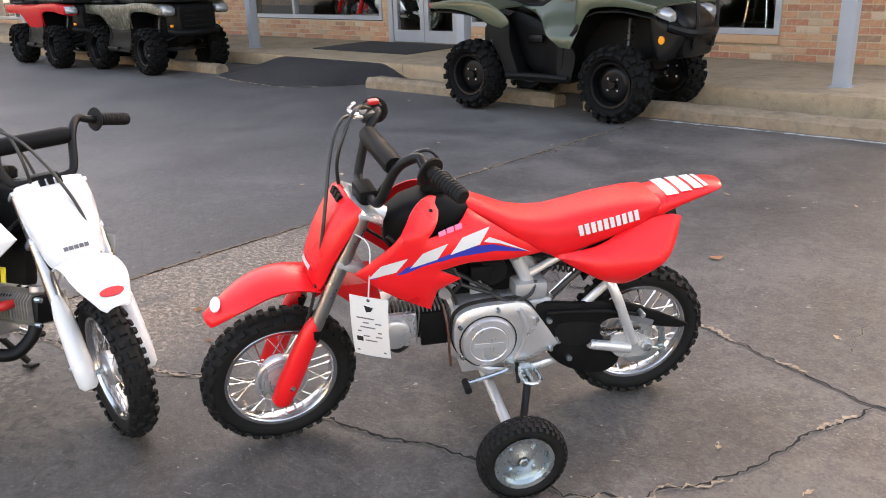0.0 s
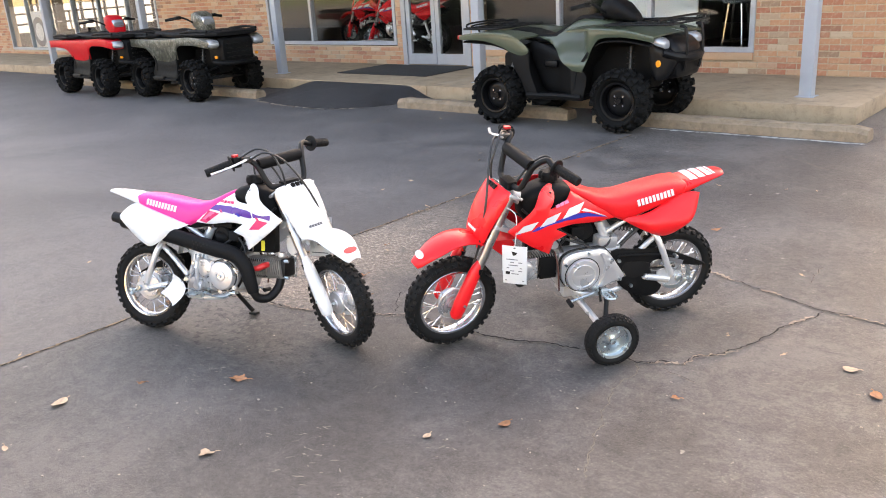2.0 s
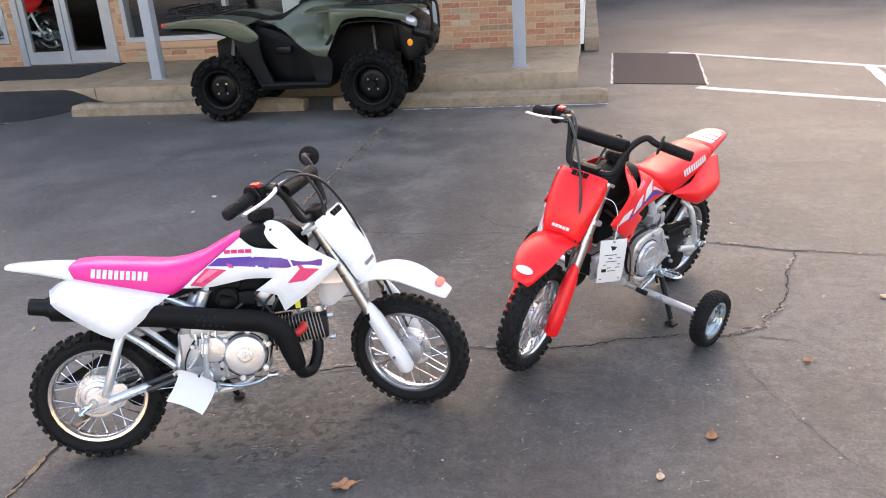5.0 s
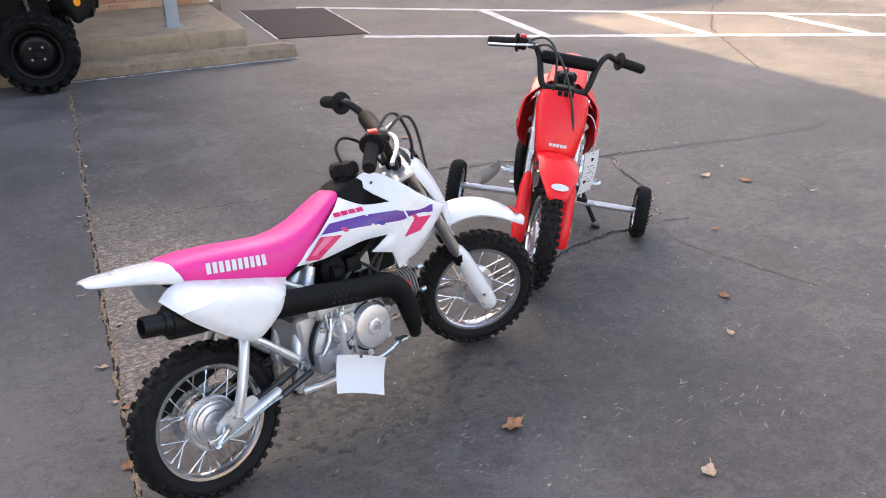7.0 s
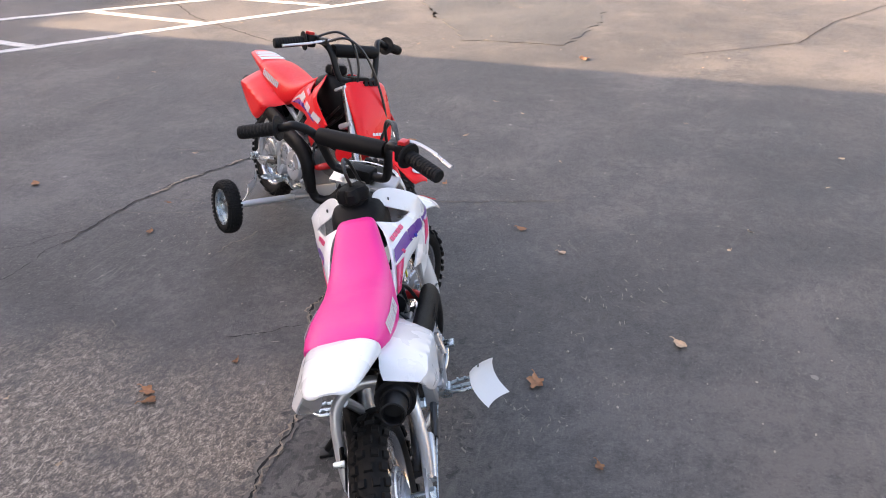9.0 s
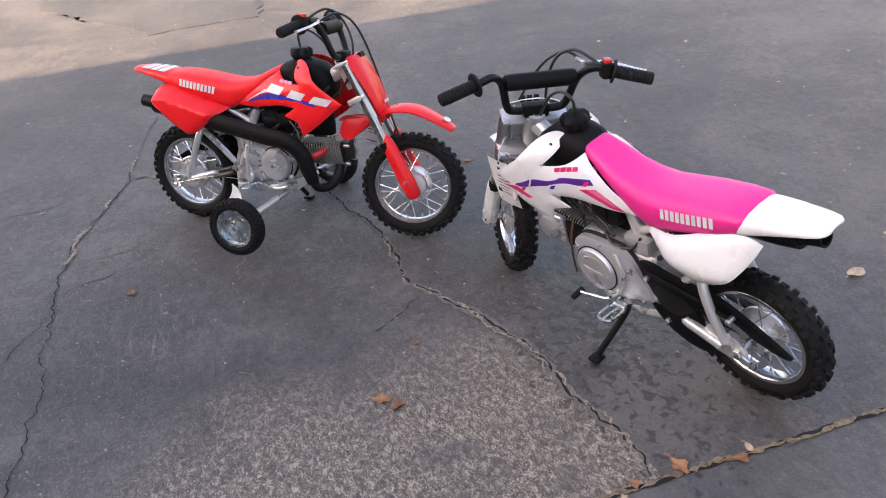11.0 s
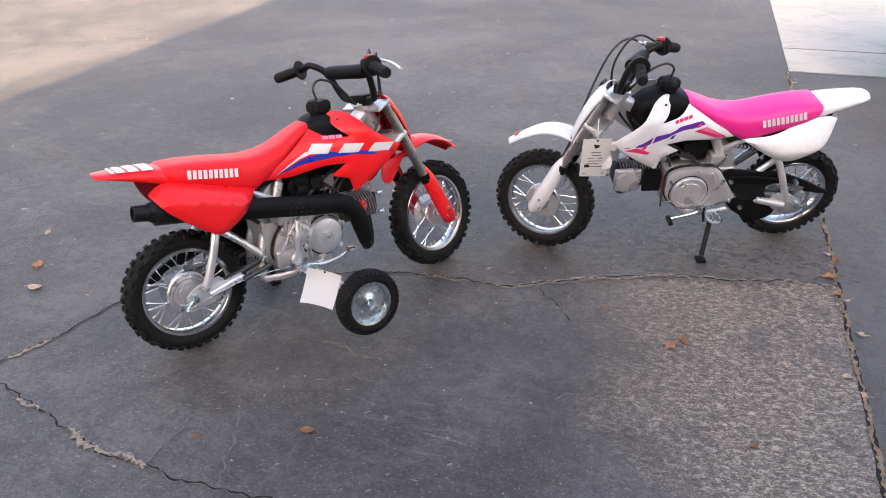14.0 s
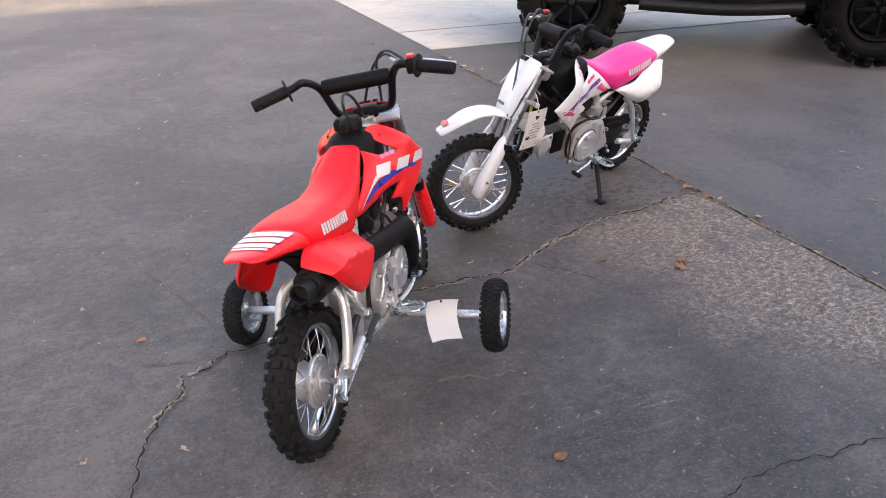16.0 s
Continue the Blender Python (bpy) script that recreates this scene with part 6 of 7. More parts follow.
def quad_base(m, label):
    """Wheels, axles, suspension, chassis, seat and bars that the quad bikes share."""
    q = thing("quad_bike", m, label, "quad bike", "quad bikes before the shop")
    A, R = .645, .27
    for x in (-A, A):
        for s in (-1, 1):
            off_wheel(q, "rear_wheel" if x < 0 else "front_wheel", at_y(x, s * .40, R), R, .20 if x > 0 else .22, .15, s)
        part("axle", tube([(x, -.34, R), (x, .34, R)], .025, 10), M_DARKMETAL, q)
    for s in (-1, 1):
        for dz in (0, .12):
            part("suspension_arm", tube([(A - .12, s * .10, .30 + dz), (A, s * .32, R + dz * .6)], .013, 8), M_SATIN, q)
            part("suspension_arm", tube([(A + .14, s * .10, .30 + dz), (A + .02, s * .32, R + dz * .6)], .013, 8), M_SATIN, q)
        part("shock", join(tube([(A + .02, s * .29, .33), (A - .02, s * .19, .70)], .016, 10), *[lathe([(.030, 0), (.034, .004), (.030, .008), (.026, .004)], 14, Matrix.Translation((A + .015 - .0055 * k, s * (.275 - .0125 * k), .38 + .044 * k)) @ Matrix.Rotation(radians(90), 4, "X"), True) for k in range(7)]), M_DARKMETAL, q)
        part("shock", tube([(-A + .02, s * .26, .33), (-A + .06, s * .17, .66)], .026, 12), M_DARKMETAL, q)
    part("chassis", loft([ring(x, w, z0, z1, 16, .3, .3) for x, w, z0, z1 in ((-.80, .09, .34, .62), (-.5, .13, .26, .72), (0, .15, .24, .70), (.35, .13, .26, .72), (.80, .11, .34, .74))]), M_BLACK, q, "black chassis and engine")
    part("engine", join(box(-.22, .16, -.19, .19, .27, .56, .03), lathe([(.11, -.215), (.105, -.225), (.03, -.228), (0, -.228)], 24, at_y(-.05, 0, .40)), lathe([(.11, .215), (.105, .225), (.03, .228), (0, .228)], 24, at_y(-.05, 0, .40))), M_WHEELBLK, q, "dark engine block")
    part("handlebar", tube([(.18, .39, 1.035), (.25, .24, 1.055), (.32, .09, .97), (.33, 0, .95), (.32, -.09, .97), (.25, -.24, 1.055), (.18, -.39, 1.035)], .012, 10), M_SATIN, q)
    for s in (-1, 1):
        part("grip", tube([(.165, s * .425, 1.03), (.225, s * .30, 1.048)], .019, 12), M_GRIP, q)
        part("grip_housing", box(.215, .265, s * .27 - .03, s * .27 + .03, 1.03, 1.075, .012), M_BLACK, q)
    part("lever", tube([(.27, -.26, 1.05), (.30, -.34, 1.045), (.24, -.42, 1.035)], .006, 8), M_SATIN, q)
    return q


def green_side(x, z):
    return .17 + .28 * max(smooth01((x - .12) / .25), smooth01((.84 - z) / .28) * smooth01((x + .35) / .45))


def utility_quad(m, paint, label):
    q = quad_base(m, label)
    part("body", loft([ring(x, w, z0, z1, 20, .5, .55) for x, w, z0, z1 in ((-.30, .10, .70, .77), (-.12, .16, .68, .82), (.02, .175, .70, .905), (.12, .18, .72, .935), (.25, .18, .74, .925), (.40, .17, .76, .895), (.70, .16, .76, .86), (1.0, .15, .72, .80))]), paint, q, "moulded tank cover and hood", smooth=50)
    part("tank_cover", loft([ring(x, w, z0, z1, 16, .6, .6) for x, w, z0, z1 in ((-.02, .08, .88, .915), (.06, .11, .90, .955), (.18, .11, .90, .965), (.30, .09, .90, .94))]), M_BLACK, q, smooth=50)
    part("seat", loft([ring(x, w, z0, z1, 24, .42, .5) for x, w, z0, z1 in ((-.70, .12, .80, .825), (-.66, .16, .78, .85), (-.52, .172, .745, .835), (-.36, .168, .715, .795), (-.22, .155, .71, .80), (-.10, .135, .74, .855), (-.03, .115, .79, .89), (.0, .09, .82, .885))]), M_BLACK, q, "black padded seat", smooth=50)
    for s in (-1, 1):
        part("front_fender", sheet([(.14, .862), (.30, .872), (.42, .866), (.70, .850), (1.03, .798)], s * .12, s * .452, .014, .012), paint, q, "flat-topped front fender", smooth=40)
        part("fender_side", panel(outline([(-.36, .782), (-.22, .735), (-.04, .655), (.11, .565), (.19, .510), (.285, .500), (.345, .62), (.41, .735), (.49, .788), (.72, .792), (1.03, .752), (1.035, .797), (.70, .850), (.42, .866), (.28, .872), (.14, .868), (.02, .845), (-.10, .790), (-.24, .775)], 3, (4, 5, 10, 11)), green_side, .03, .010, s, .02, .008), paint, q, "olive side panel from the tank to the front fender")
        part("leg_shield", panel(outline([(.186, .515), (.292, .505), (.325, .44), (.295, .272), (.182, .265), (.165, .40)], 3, (0, 1, 3, 4)), lambda x, z: .435 + .01 * smooth01((.4 - z) / .1), .03, .02, s, .01, .004), M_BLACK, q)
        part("shield_web", loft([[Vector((x, s * y, z)) for y in (.16, .44)] + [Vector((x + .03, s * y, z)) for y in (.44, .16)] for x, z in ((.17, .27), (.20, .50), (.30, .62), (.40, .76))]), M_BLACK, q)
        part("inner_fender", sheet([(.42, .74), (.50, .77), (.72, .775), (1.0, .735)], s * .12, s * .44, .008), M_BLACK, q)
        part("side_cover", panel(outline([(-.40, .73), (-.24, .71), (-.05, .63), (.14, .53), (.17, .30), (-.20, .30), (-.33, .50)], 3), lambda x, z: .25 + .08 * smooth01((x + .1) / .25), .04, .02, s, .03, .02), M_BLACK, q)
        part("side_grip", box(-.20, -.06, min(s * .275, s * .30), max(s * .275, s * .30), .52, .58, .02), M_SATIN, q)
        part("rear_fender", sheet([(-.36, .79), (-.46, .815), (-.62, .835), (-.85, .838), (-1.07, .812)], s * .12, s * .452, .014), paint, q, "flat rear fender", smooth=40)
        part("fender_side", panel(outline([(-1.075, .812), (-.85, .838), (-.62, .835), (-.46, .815), (-.33, .745), (-.27, .675), (-.34, .635), (-.47, .665), (-.58, .715), (-.80, .765), (-1.07, .772)], 3, (0, 10)), lambda x, z: .452, .03, .010, s, .02, .006), paint, q)
        part("rear_shield", panel(outline([(-.49, .665), (-.345, .635), (-.275, .672), (-.265, .50), (-.20, .33), (-.19, .262), (-.29, .258), (-.36, .40), (-.45, .55)], 3, (0, 1, 2)), lambda x, z: .442, .03, .02, s, .015, .006), M_BLACK, q)
        part("shield_web", loft([[Vector((x, s * y, z)) for y in (.14, .44)] + [Vector((x + .02, s * y, z)) for y in (.44, .14)] for x, z in ((-.29, .28), (-.38, .48), (-.48, .66), (-.60, .72))]), M_BLACK, q)
        part("inner_fender", sheet([(-.52, .70), (-.70, .745), (-1.03, .765)], s * .12, s * .44, .008), M_BLACK, q)
        part("footwell", box(-.29, .29, min(s * .18, s * .455), max(s * .18, s * .455), .252, .285, .012), M_BLACK, q)
        part("foot_rail", tube([(-.29, s * .45, .285), (.0, s * .458, .290), (.28, s * .45, .285)], .022, 10), M_BLACK, q)
        part("tail_light", box(-1.10, -1.055, s * .38 - .06, s * .38 + .06, .775, .815, .010), M_TAIL, q, "red tail light")
        part("headlight", loft([ring(x, w, z0, z1, 14, .6, .6, s * .30) for x, w, z0, z1 in ((.96, .085, .735, .795), (1.03, .080, .705, .785), (1.09, .055, .69, .755), (1.10, .03, .70, .735))]), M_LENS, q, "clear headlight", smooth=40)
        part("reflector", lathe([(0, 0), (.028, 0), (.028, .008), (0, .012)], 20, at_y(1.03, s * .345, .575) @ (Matrix.Identity(4) if s > 0 else Matrix.Rotation(math.pi, 4, "Z"))), M_AMBER, q, "round amber side reflector")
        part("nose_cheek", panel(outline([(.90, .76), (1.02, .71), (1.12, .67), (1.17, .60), (1.10, .47), (1.0, .43), (.93, .52)], 3), lambda x, z: .345 - .5 * max(0, x - 1.0), .03, .10, s, .03, .02), M_WHEELBLK, q)
        part("bumper_hoop", tube([(1.14, s * .15, .86), (1.205, s * .15, .83), (1.22, s * .15, .66), (1.19, s * .14, .50)], .014, 8), M_SATIN, q)
    part("nose", loft([ring(x, w, z0, z1, 16, .3, .35) for x, w, z0, z1 in ((.82, .16, .48, .79), (.98, .20, .44, .80), (1.08, .24, .43, .76), (1.15, .22, .44, .71), (1.18, .15, .48, .66))]), M_WHEELBLK, q, "black front grille housing", smooth=40)
    part("bumper", tube([(1.06, -.32, .66), (1.17, -.20, .615), (1.215, 0, .605), (1.17, .20, .615), (1.06, .32, .66)], [.03, .04, .04, .04, .03], 10, 5), M_WHEELBLK, q)
    for x0, x1, w, z in ((-1.10, -.66, .38, .865), (.45, 1.16, .36, .885)):
        pts = [(x0, -w * .8, z), (x0 + .06, -w, z), (x1 - .06, -w, z), (x1, -w * .8, z), (x1, w * .8, z), (x1 - .06, w, z), (x0 + .06, w, z), (x0, w * .8, z), (x0, -w * .8, z)]
        part("rack_rail", tube(pts, .009, 8, 3), M_SATIN, q)
        for k in range(3):
            x = x0 + (x1 - x0) * (.25 + .25 * k)
            part("rack_bar", tube([(x, -w, z), (x, w, z)], .007, 8), M_SATIN, q)
        for s in (-1, 1):
            part("rack_bar", tube([(x0, s * w * .4, z), (x1, s * w * .4, z)], .007, 8), M_SATIN, q)
            part("rack_leg", tube([(x0 + .12, s * w * .7, z), (x0 + .14, s * w * .6, z - .10)], .010, 8), M_SATIN, q)
        e = x0 if x0 < 0 else x1
        d = .12 if x0 < 0 else -.12
        part("rack_hoop", tube([(e, -w * .75, z), (e + d * .2, -w * .70, z + .045), (e + d * .2, w * .70, z + .045), (e, w * .75, z)], .009, 8, 4), M_SATIN, q)
        part("rack_hoop", tube([(e + d, -w * .9, z), (e + d * 1.1, -w * .85, z + .035), (e + d * 1.1, w * .85, z + .035), (e + d, w * .9, z)], .009, 8, 4), M_SATIN, q)
    part("console", loft([ring(x, w, z0, z1, 18, .6, .6) for x, w, z0, z1 in ((.24, .05, .96, 1.02), (.29, .10, .93, 1.075), (.38, .12, .91, 1.10), (.48, .115, .895, 1.05), (.56, .09, .885, .97), (.60, .05, .89, .93))]), M_BLACK, q, "black instrument pod", smooth=50)
    # the nose is short ahead of the front axle
    for o in q.children:
        if "wheel" not in o.name:
            for v in o.data.vertices:
                if v.co.x > .66:
                    v.co.x = .66 + (v.co.x - .66) * .80
    return q


def deck_quad(m, paint, label):
    q = quad_base(m, label)
    part("body", loft([ring(x, w, z0, z1, 16, .35, .4) for x, w, z0, z1 in ((-.95, .30, .68, .78), (-.40, .30, .62, .78), (.0, .24, .56, .78), (.30, .24, .62, .80), (.50, .24, .74, .81), (1.0, .24, .74, .80))]), M_BLACK, q, "black inner bodywork", smooth=40)
    part("seat", loft([ring(x, w, z0, z1, 24, .42, .5) for x, w, z0, z1 in ((-.68, .14, .80, .845), (-.62, .19, .79, .875), (-.40, .19, .78, .87), (-.15, .17, .76, .855), (.08, .15, .77, .865), (.24, .12, .79, .89), (.28, .09, .81, .88))]), M_BLACK, q, "black padded seat", smooth=50)
    for s in (-1, 1):
        part("side_body", panel(outline([(-1.02, .785), (-.60, .79), (-.20, .785), (.20, .79), (.44, .81), (.80, .812), (1.0, .79), (1.015, .690), (.80, .715), (.50, .715), (.40, .695), (.345, .64), (.31, .525), (.05, .495), (-.30, .510), (-.37, .60), (-.44, .655), (-.55, .675), (-.80, .685), (-1.02, .68)], 3, (0, 7, 12, 14, 19)), lambda x, z: .452 - .03 * smooth01((.70 - z) / .2), .03, .012, s, .02, .008), paint, q, "coloured side body with both fender edges")
        part("fender_top", sheet([(-1.02, .783), (-.60, .788), (-.20, .783), (.20, .788), (.44, .808), (.80, .810), (1.0, .788)], s * .22, s * .448, .012), paint, q)
        part("lower_shield", panel(outline([(-.295, .515), (.05, .500), (.305, .53), (.285, .40), (.255, .262), (-.10, .255), (-.28, .262), (-.36, .33), (-.33, .42), (-.30, .46)], 3, (0, 2, 4, 6)), lambda x, z: .425 + .02 * smooth01((.4 - z) / .12), .03, .03, s, .015, .006), M_BLACK, q)
        part("footwell", box(-.32, .27, min(s * .18, s * .47), max(s * .18, s * .47), .245, .280, .012), M_BLACK, q)
        part("foot_rail", box(-.30, -.02, min(s * .44, s * .485), max(s * .44, s * .485), .262, .305, .012), M_SATIN, q)
        part("shield_web", loft([[Vector((x, s * y, z)) for y in (.16, .43)] + [Vector((x + .02, s * y, z)) for y in (.43, .16)] for x, z in ((.25, .28), (.27, .50), (.33, .66), (.42, .73))]), M_BLACK, q)
        part("shield_web", loft([[Vector((x, s * y, z)) for y in (.16, .43)] + [Vector((x + .02, s * y, z)) for y in (.43, .16)] for x, z in ((-.31, .28), (-.25, .45), (-.30, .62), (-.48, .71))]), M_BLACK, q)
        part("headlight_bezel", loft([ring(x, w, z0, z1, 14, .5, .5, s * .34) for x, w, z0, z1 in ((.92, .11, .70, .805), (1.02, .11, .675, .80), (1.10, .085, .67, .765))]), paint, q, smooth=40)
        part("headlight", loft([ring(x, w, z0, z1, 14, .55, .55, s * .335) for x, w, z0, z1 in ((1.06, .09, .685, .785), (1.12, .075, .685, .765), (1.135, .05, .70, .745))]), M_LENS, q, "clear headlight", smooth=40)
        part("reflector", box(1.06, 1.10, s * .305 - .012, s * .305 + .012, .545, .575, .004), M_AMBER, q, "small amber side reflector")
        part("tail_light", box(-1.075, -1.04, s * .30 - .05, s * .30 + .05, .70, .745, .006), M_TAIL, q, "red tail light")
    for x0, x1, w, z, h in ((-1.10, -.44, .38, .792, .055), (.36, 1.13, .40, .815, .062)):
        part("cargo_deck", loft([ring(x, ww, z, z + hh, 16, .3, .45) for x, ww, hh in ((x0, w * .80, h * .7), (x0 + .04, w * .95, h), ((x0 + x1) / 2, w, h * .85), (x1 - .10, w * .97, h), (x1, w * .70, h * .75))]), M_BLACK, q, "black composite cargo deck", smooth=40)
        for s in (-1, 1):
            part("deck_rail", tube([(x0 + .05, s * w * .93, z + h * .85), ((x0 + x1) / 2, s * w * .97, z + h + .012), (x1 - .09, s * w * .92, z + h)], .016, 8), M_BLACK, q)
        for k in range(5):
            y = -w * .6 + w * .3 * k
            part("deck_rib", box(x0 + .10, x1 - .16, y - .02, y + .02, z + h * .80, z + h * .80 + .016, .005), M_BLACK, q)
    part("nose", loft([ring(x, w, z0, z1, 16, .25, .3) for x, w, z0, z1 in ((.84, .24, .46, .80), (1.0, .27, .44, .815), (1.09, .25, .45, .80), (1.13, .22, .50, .77))]), M_BLACK, q, "black front grille housing", smooth=40)
    for k in range(4):
        part("grille_bar", box(1.125, 1.145, -.17, .17, .54 + .055 * k, .555 + .055 * k, .003), M_WHEELBLK, q)
    part("bumper", tube([(1.0, -.30, .50), (1.13, -.22, .48), (1.18, 0, .475), (1.13, .22, .48), (1.0, .30, .50)], .03, 10, 5), M_BLACK, q)
    pod = part("pod", loft([ring(x, w, z0, z1, 20, .38, .38) for x, w, z0, z1 in ((.24, .08, .97, 1.06), (.27, .105, .93, 1.10), (.36, .118, .88, 1.12), (.44, .118, .84, 1.09), (.50, .105, .83, 1.03), (.53, .08, .84, .97))]), paint, q, "headlight pod on the handlebar", smooth=50)
    part("pod_light", loft([ring(x, w, z0, z1, 14, .4, .4) for x, w, z0, z1 in ((.44, .095, .95, 1.065), (.50, .090, .94, 1.045), (.530, .075, .945, 1.015))]), M_LENS, pod, smooth=40)
    part("steering_stem", tube([(.40, 0, .76), (.34, 0, .96)], .05, 12), M_BLACK, q)
    return q


utility_quad(pose(-3.135, 6.33, 0, 0, 0, 0), M_GREEN, "olive green quad bike with black racks parked on asphalt")
deck_quad(pose(-9.22, 6.12, 0, 0, 0, -2), M_CAMO, "camouflage quad bike with black cargo decks parked on asphalt")
deck_quad(pose(-11.2, 5.92, 0, 0, 0, -3), M_ATVRED, "red quad bike with black cargo decks parked on asphalt")


# ---- side-by-side on the concrete drive ----
def buggy(m):
    b = thing("utility_vehicle", m, "black off-road side-by-side parked on the drive", "utility vehicle")
    R = .37
    for x in (0, 1.97):
        for s in (-1, 1):
            w = off_wheel(b, "front_wheel" if x == 0 else "rear_wheel", at_y(x, s * .62, R), R, .25, .185, s)
            for k in range(8):
                a = 2 * math.pi * k / 8
                part("rim_spoke", tube([(.04 * math.cos(a), s * .075, .04 * math.sin(a)), (.165 * math.cos(a), s * .085, .165 * math.sin(a))], [.020, .014], 8, 2, .6), M_WHEELBLK, w)
            part("hub_bolt", lathe([(0, s * .095), (.022, s * .095), (.026, s * .07), (0, s * .07)], 16), M_SATIN, w)
        part("axle", tube([(x, -.5, R), (x, .5, R)], .03, 10), M_DARKMETAL, b)
    part("chassis", loft([ring(x, w, .30, z1, 16, .35, .35) for x, w, z1 in ((-.55, .30, .60), (-.35, .45, .72), (.5, .52, .62), (1.4, .55, .66), (2.3, .50, .85), (2.55, .45, .85))]), M_BLACK, b, "black chassis and sills", smooth=40)
    for s in (-1, 1):
        part("fender", fender_arch([(-.48, .62), (-.35, .80), (0, .90), (.35, .80), (.48, .62)], s * .30, s * .74, .05), M_BLACK, b, smooth=50)
        part("fender", fender_arch([(1.49, .62), (1.62, .80), (1.97, .92), (2.32, .80), (2.45, .66)], s * .30, s * .74, .05), M_BLACK, b, smooth=50)
        part("sill", tube([(.45, s * .66, .36), (1.0, s * .68, .34), (1.5, s * .66, .36)], .04, 12), M_SATIN, b)
        part("cage_tube", tube([(.30, s * .55, .85), (.75, s * .55, 1.55), (1.45, s * .55, 1.62), (1.75, s * .55, .95)], .025, 10), M_SATIN, b)
        part("seat", box(.95, 1.4, s * .30 - .22, s * .30 + .22, .66, .95, .06, 3), M_BLACK, b)
    part("bed", box(1.60, 2.55, -.58, .58, .86, 1.12, .03), M_BLACK, b)
    part("hood", loft([ring(x, w, .62, z1, 16, .5, .5) for x, w, z1 in ((-.60, .30, .75), (-.3, .42, .92), (.35, .48, 1.02))]), M_BLACK, b, smooth=50)
    return b


_h = math.atan2(1.06, -1.65)
buggy(Matrix.Translation((-3.17, -.72, 0)) @ Matrix.Rotation(_h, 4, "Z") @ Matrix.Translation((0, .62, 0)))

# ---- paper tags on the bikes ----
def paper_tag(m, w, h, curl, label, bars=True, mark=True, string=None):
    """A hang tag: a bent card with a punched hole and lines of print; x across, z down from the hole."""
    t = thing("hang_tag", m, label, "tag")
    nx, nz = 8, 10
    bm = bmesh.new()

    def pos(u, v, lift=0.0):
        d = v - .15
        return Vector(((u - .5) * w * (1 + .05 * (1 - v)), curl * (d * d) + curl * .6 * (u - .5) ** 2 + lift, -v * h))
    for lift in (.0003, -.0003):
        g = [[bm.verts.new(pos(i / nx, j / nz, lift)) for i in range(nx + 1)] for j in range(nz + 1)]
        for j in range(nz):
            for i in range(nx):
                bm.faces.new((g[j][i], g[j][i + 1], g[j + 1][i + 1], g[j + 1][i]))
    part("card", bm, M_PAPER, t, smooth=60)
    rnd = random.Random(int(w * 1e4))
    if bars:
        for k in range(6):
            v = .33 + .075 * k
            a, c = .5 - rnd.uniform(.12, .33), .5 + rnd.uniform(.12, .33)
            for side in (1, -1):
                b2 = bmesh.new()
                q = [b2.verts.new(pos(u, vv, side * .0009)) for u, vv in ((a, v), (c, v), (c, v + .022), (a, v + .022))]
                b2.faces.new(q)
                part("print_line", b2, M_INK, t, smooth=0)
        for side in (1, -1):
            b2 = bmesh.new()
            b2.faces.new([b2.verts.new(pos(u, vv, side * .0009)) for u, vv in ((.10, .90), (.90, .90), (.90, .925), (.10, .925))])
            part("print_line", b2, M_INK, t, smooth=0)
    if mark:
        for side in (1, -1):
            b2 = bmesh.new()
            b2.faces.new([b2.verts.new(pos(u, vv, side * .0010)) for u, vv in ((.38, .13), (.62, .16), (.56, .22), (.44, .24))])
            part("print_mark", b2, M_CRACK, t, smooth=0)
            b2 = bmesh.new()
            b2.faces.new([b2.verts.new(pos(u, vv, side * .0010)) for u, vv in ((.13, .66), (.31, .66), (.31, .74), (.13, .74))])
            part("print_mark", b2, M_CRACK, t, smooth=0)
    part("hole", lathe([(0, -.0012), (.004, -.0012), (.004, .0012), (0, .0012)], 12, Matrix.Translation(pos(.5, .045))), M_DARKMETAL, t)
    if string:
        part("string", tube([pos(.5, .045)] + [Vector(p) for p in string], .0016, 6, 5), M_PAPER, t, "thin white tie")
    return t


paper_tag(RED_POSE @ at_y(.70, .140, .448) @ Matrix.Rotation(radians(150), 4, "Z") @ Matrix.Rotation(radians(-3), 4, "X"), .088, .155, .02,
          "white printed hang tag tied to the fork of the red bike", string=[(.005, .0, .06), (-.005, .02, .118), (-.06, .03, .142), (-.09, .06, .150)])
paper_tag(WHITE_POSE @ at_y(.765, .095, .502) @ Matrix.Rotation(radians(178), 4, "Z"), .094, .158, .015,
          "white printed hang tag tied to the fork of the white bike", string=[(.0, .015, .03), (.005, .045, .06), (.01, .06, .075)])
paper_tag(RED_POSE @ at_y(.350, -.240, .213) @ Matrix.Rotation(radians(-40), 4, "Z") @ Matrix.Rotation(radians(18), 4, "Y"), .100, .096, -.06,
          "blank curled white paper tag hanging from the footpeg", False, False)
paper_tag(WHITE_POSE @ at_y(.312, -.209, .262) @ Matrix.Rotation(radians(-28), 4, "Z") @ Matrix.Rotation(radians(19), 4, "Y"), .112, .078, -.06,
          "blank curled white paper tag hanging from the footpeg", False, False)

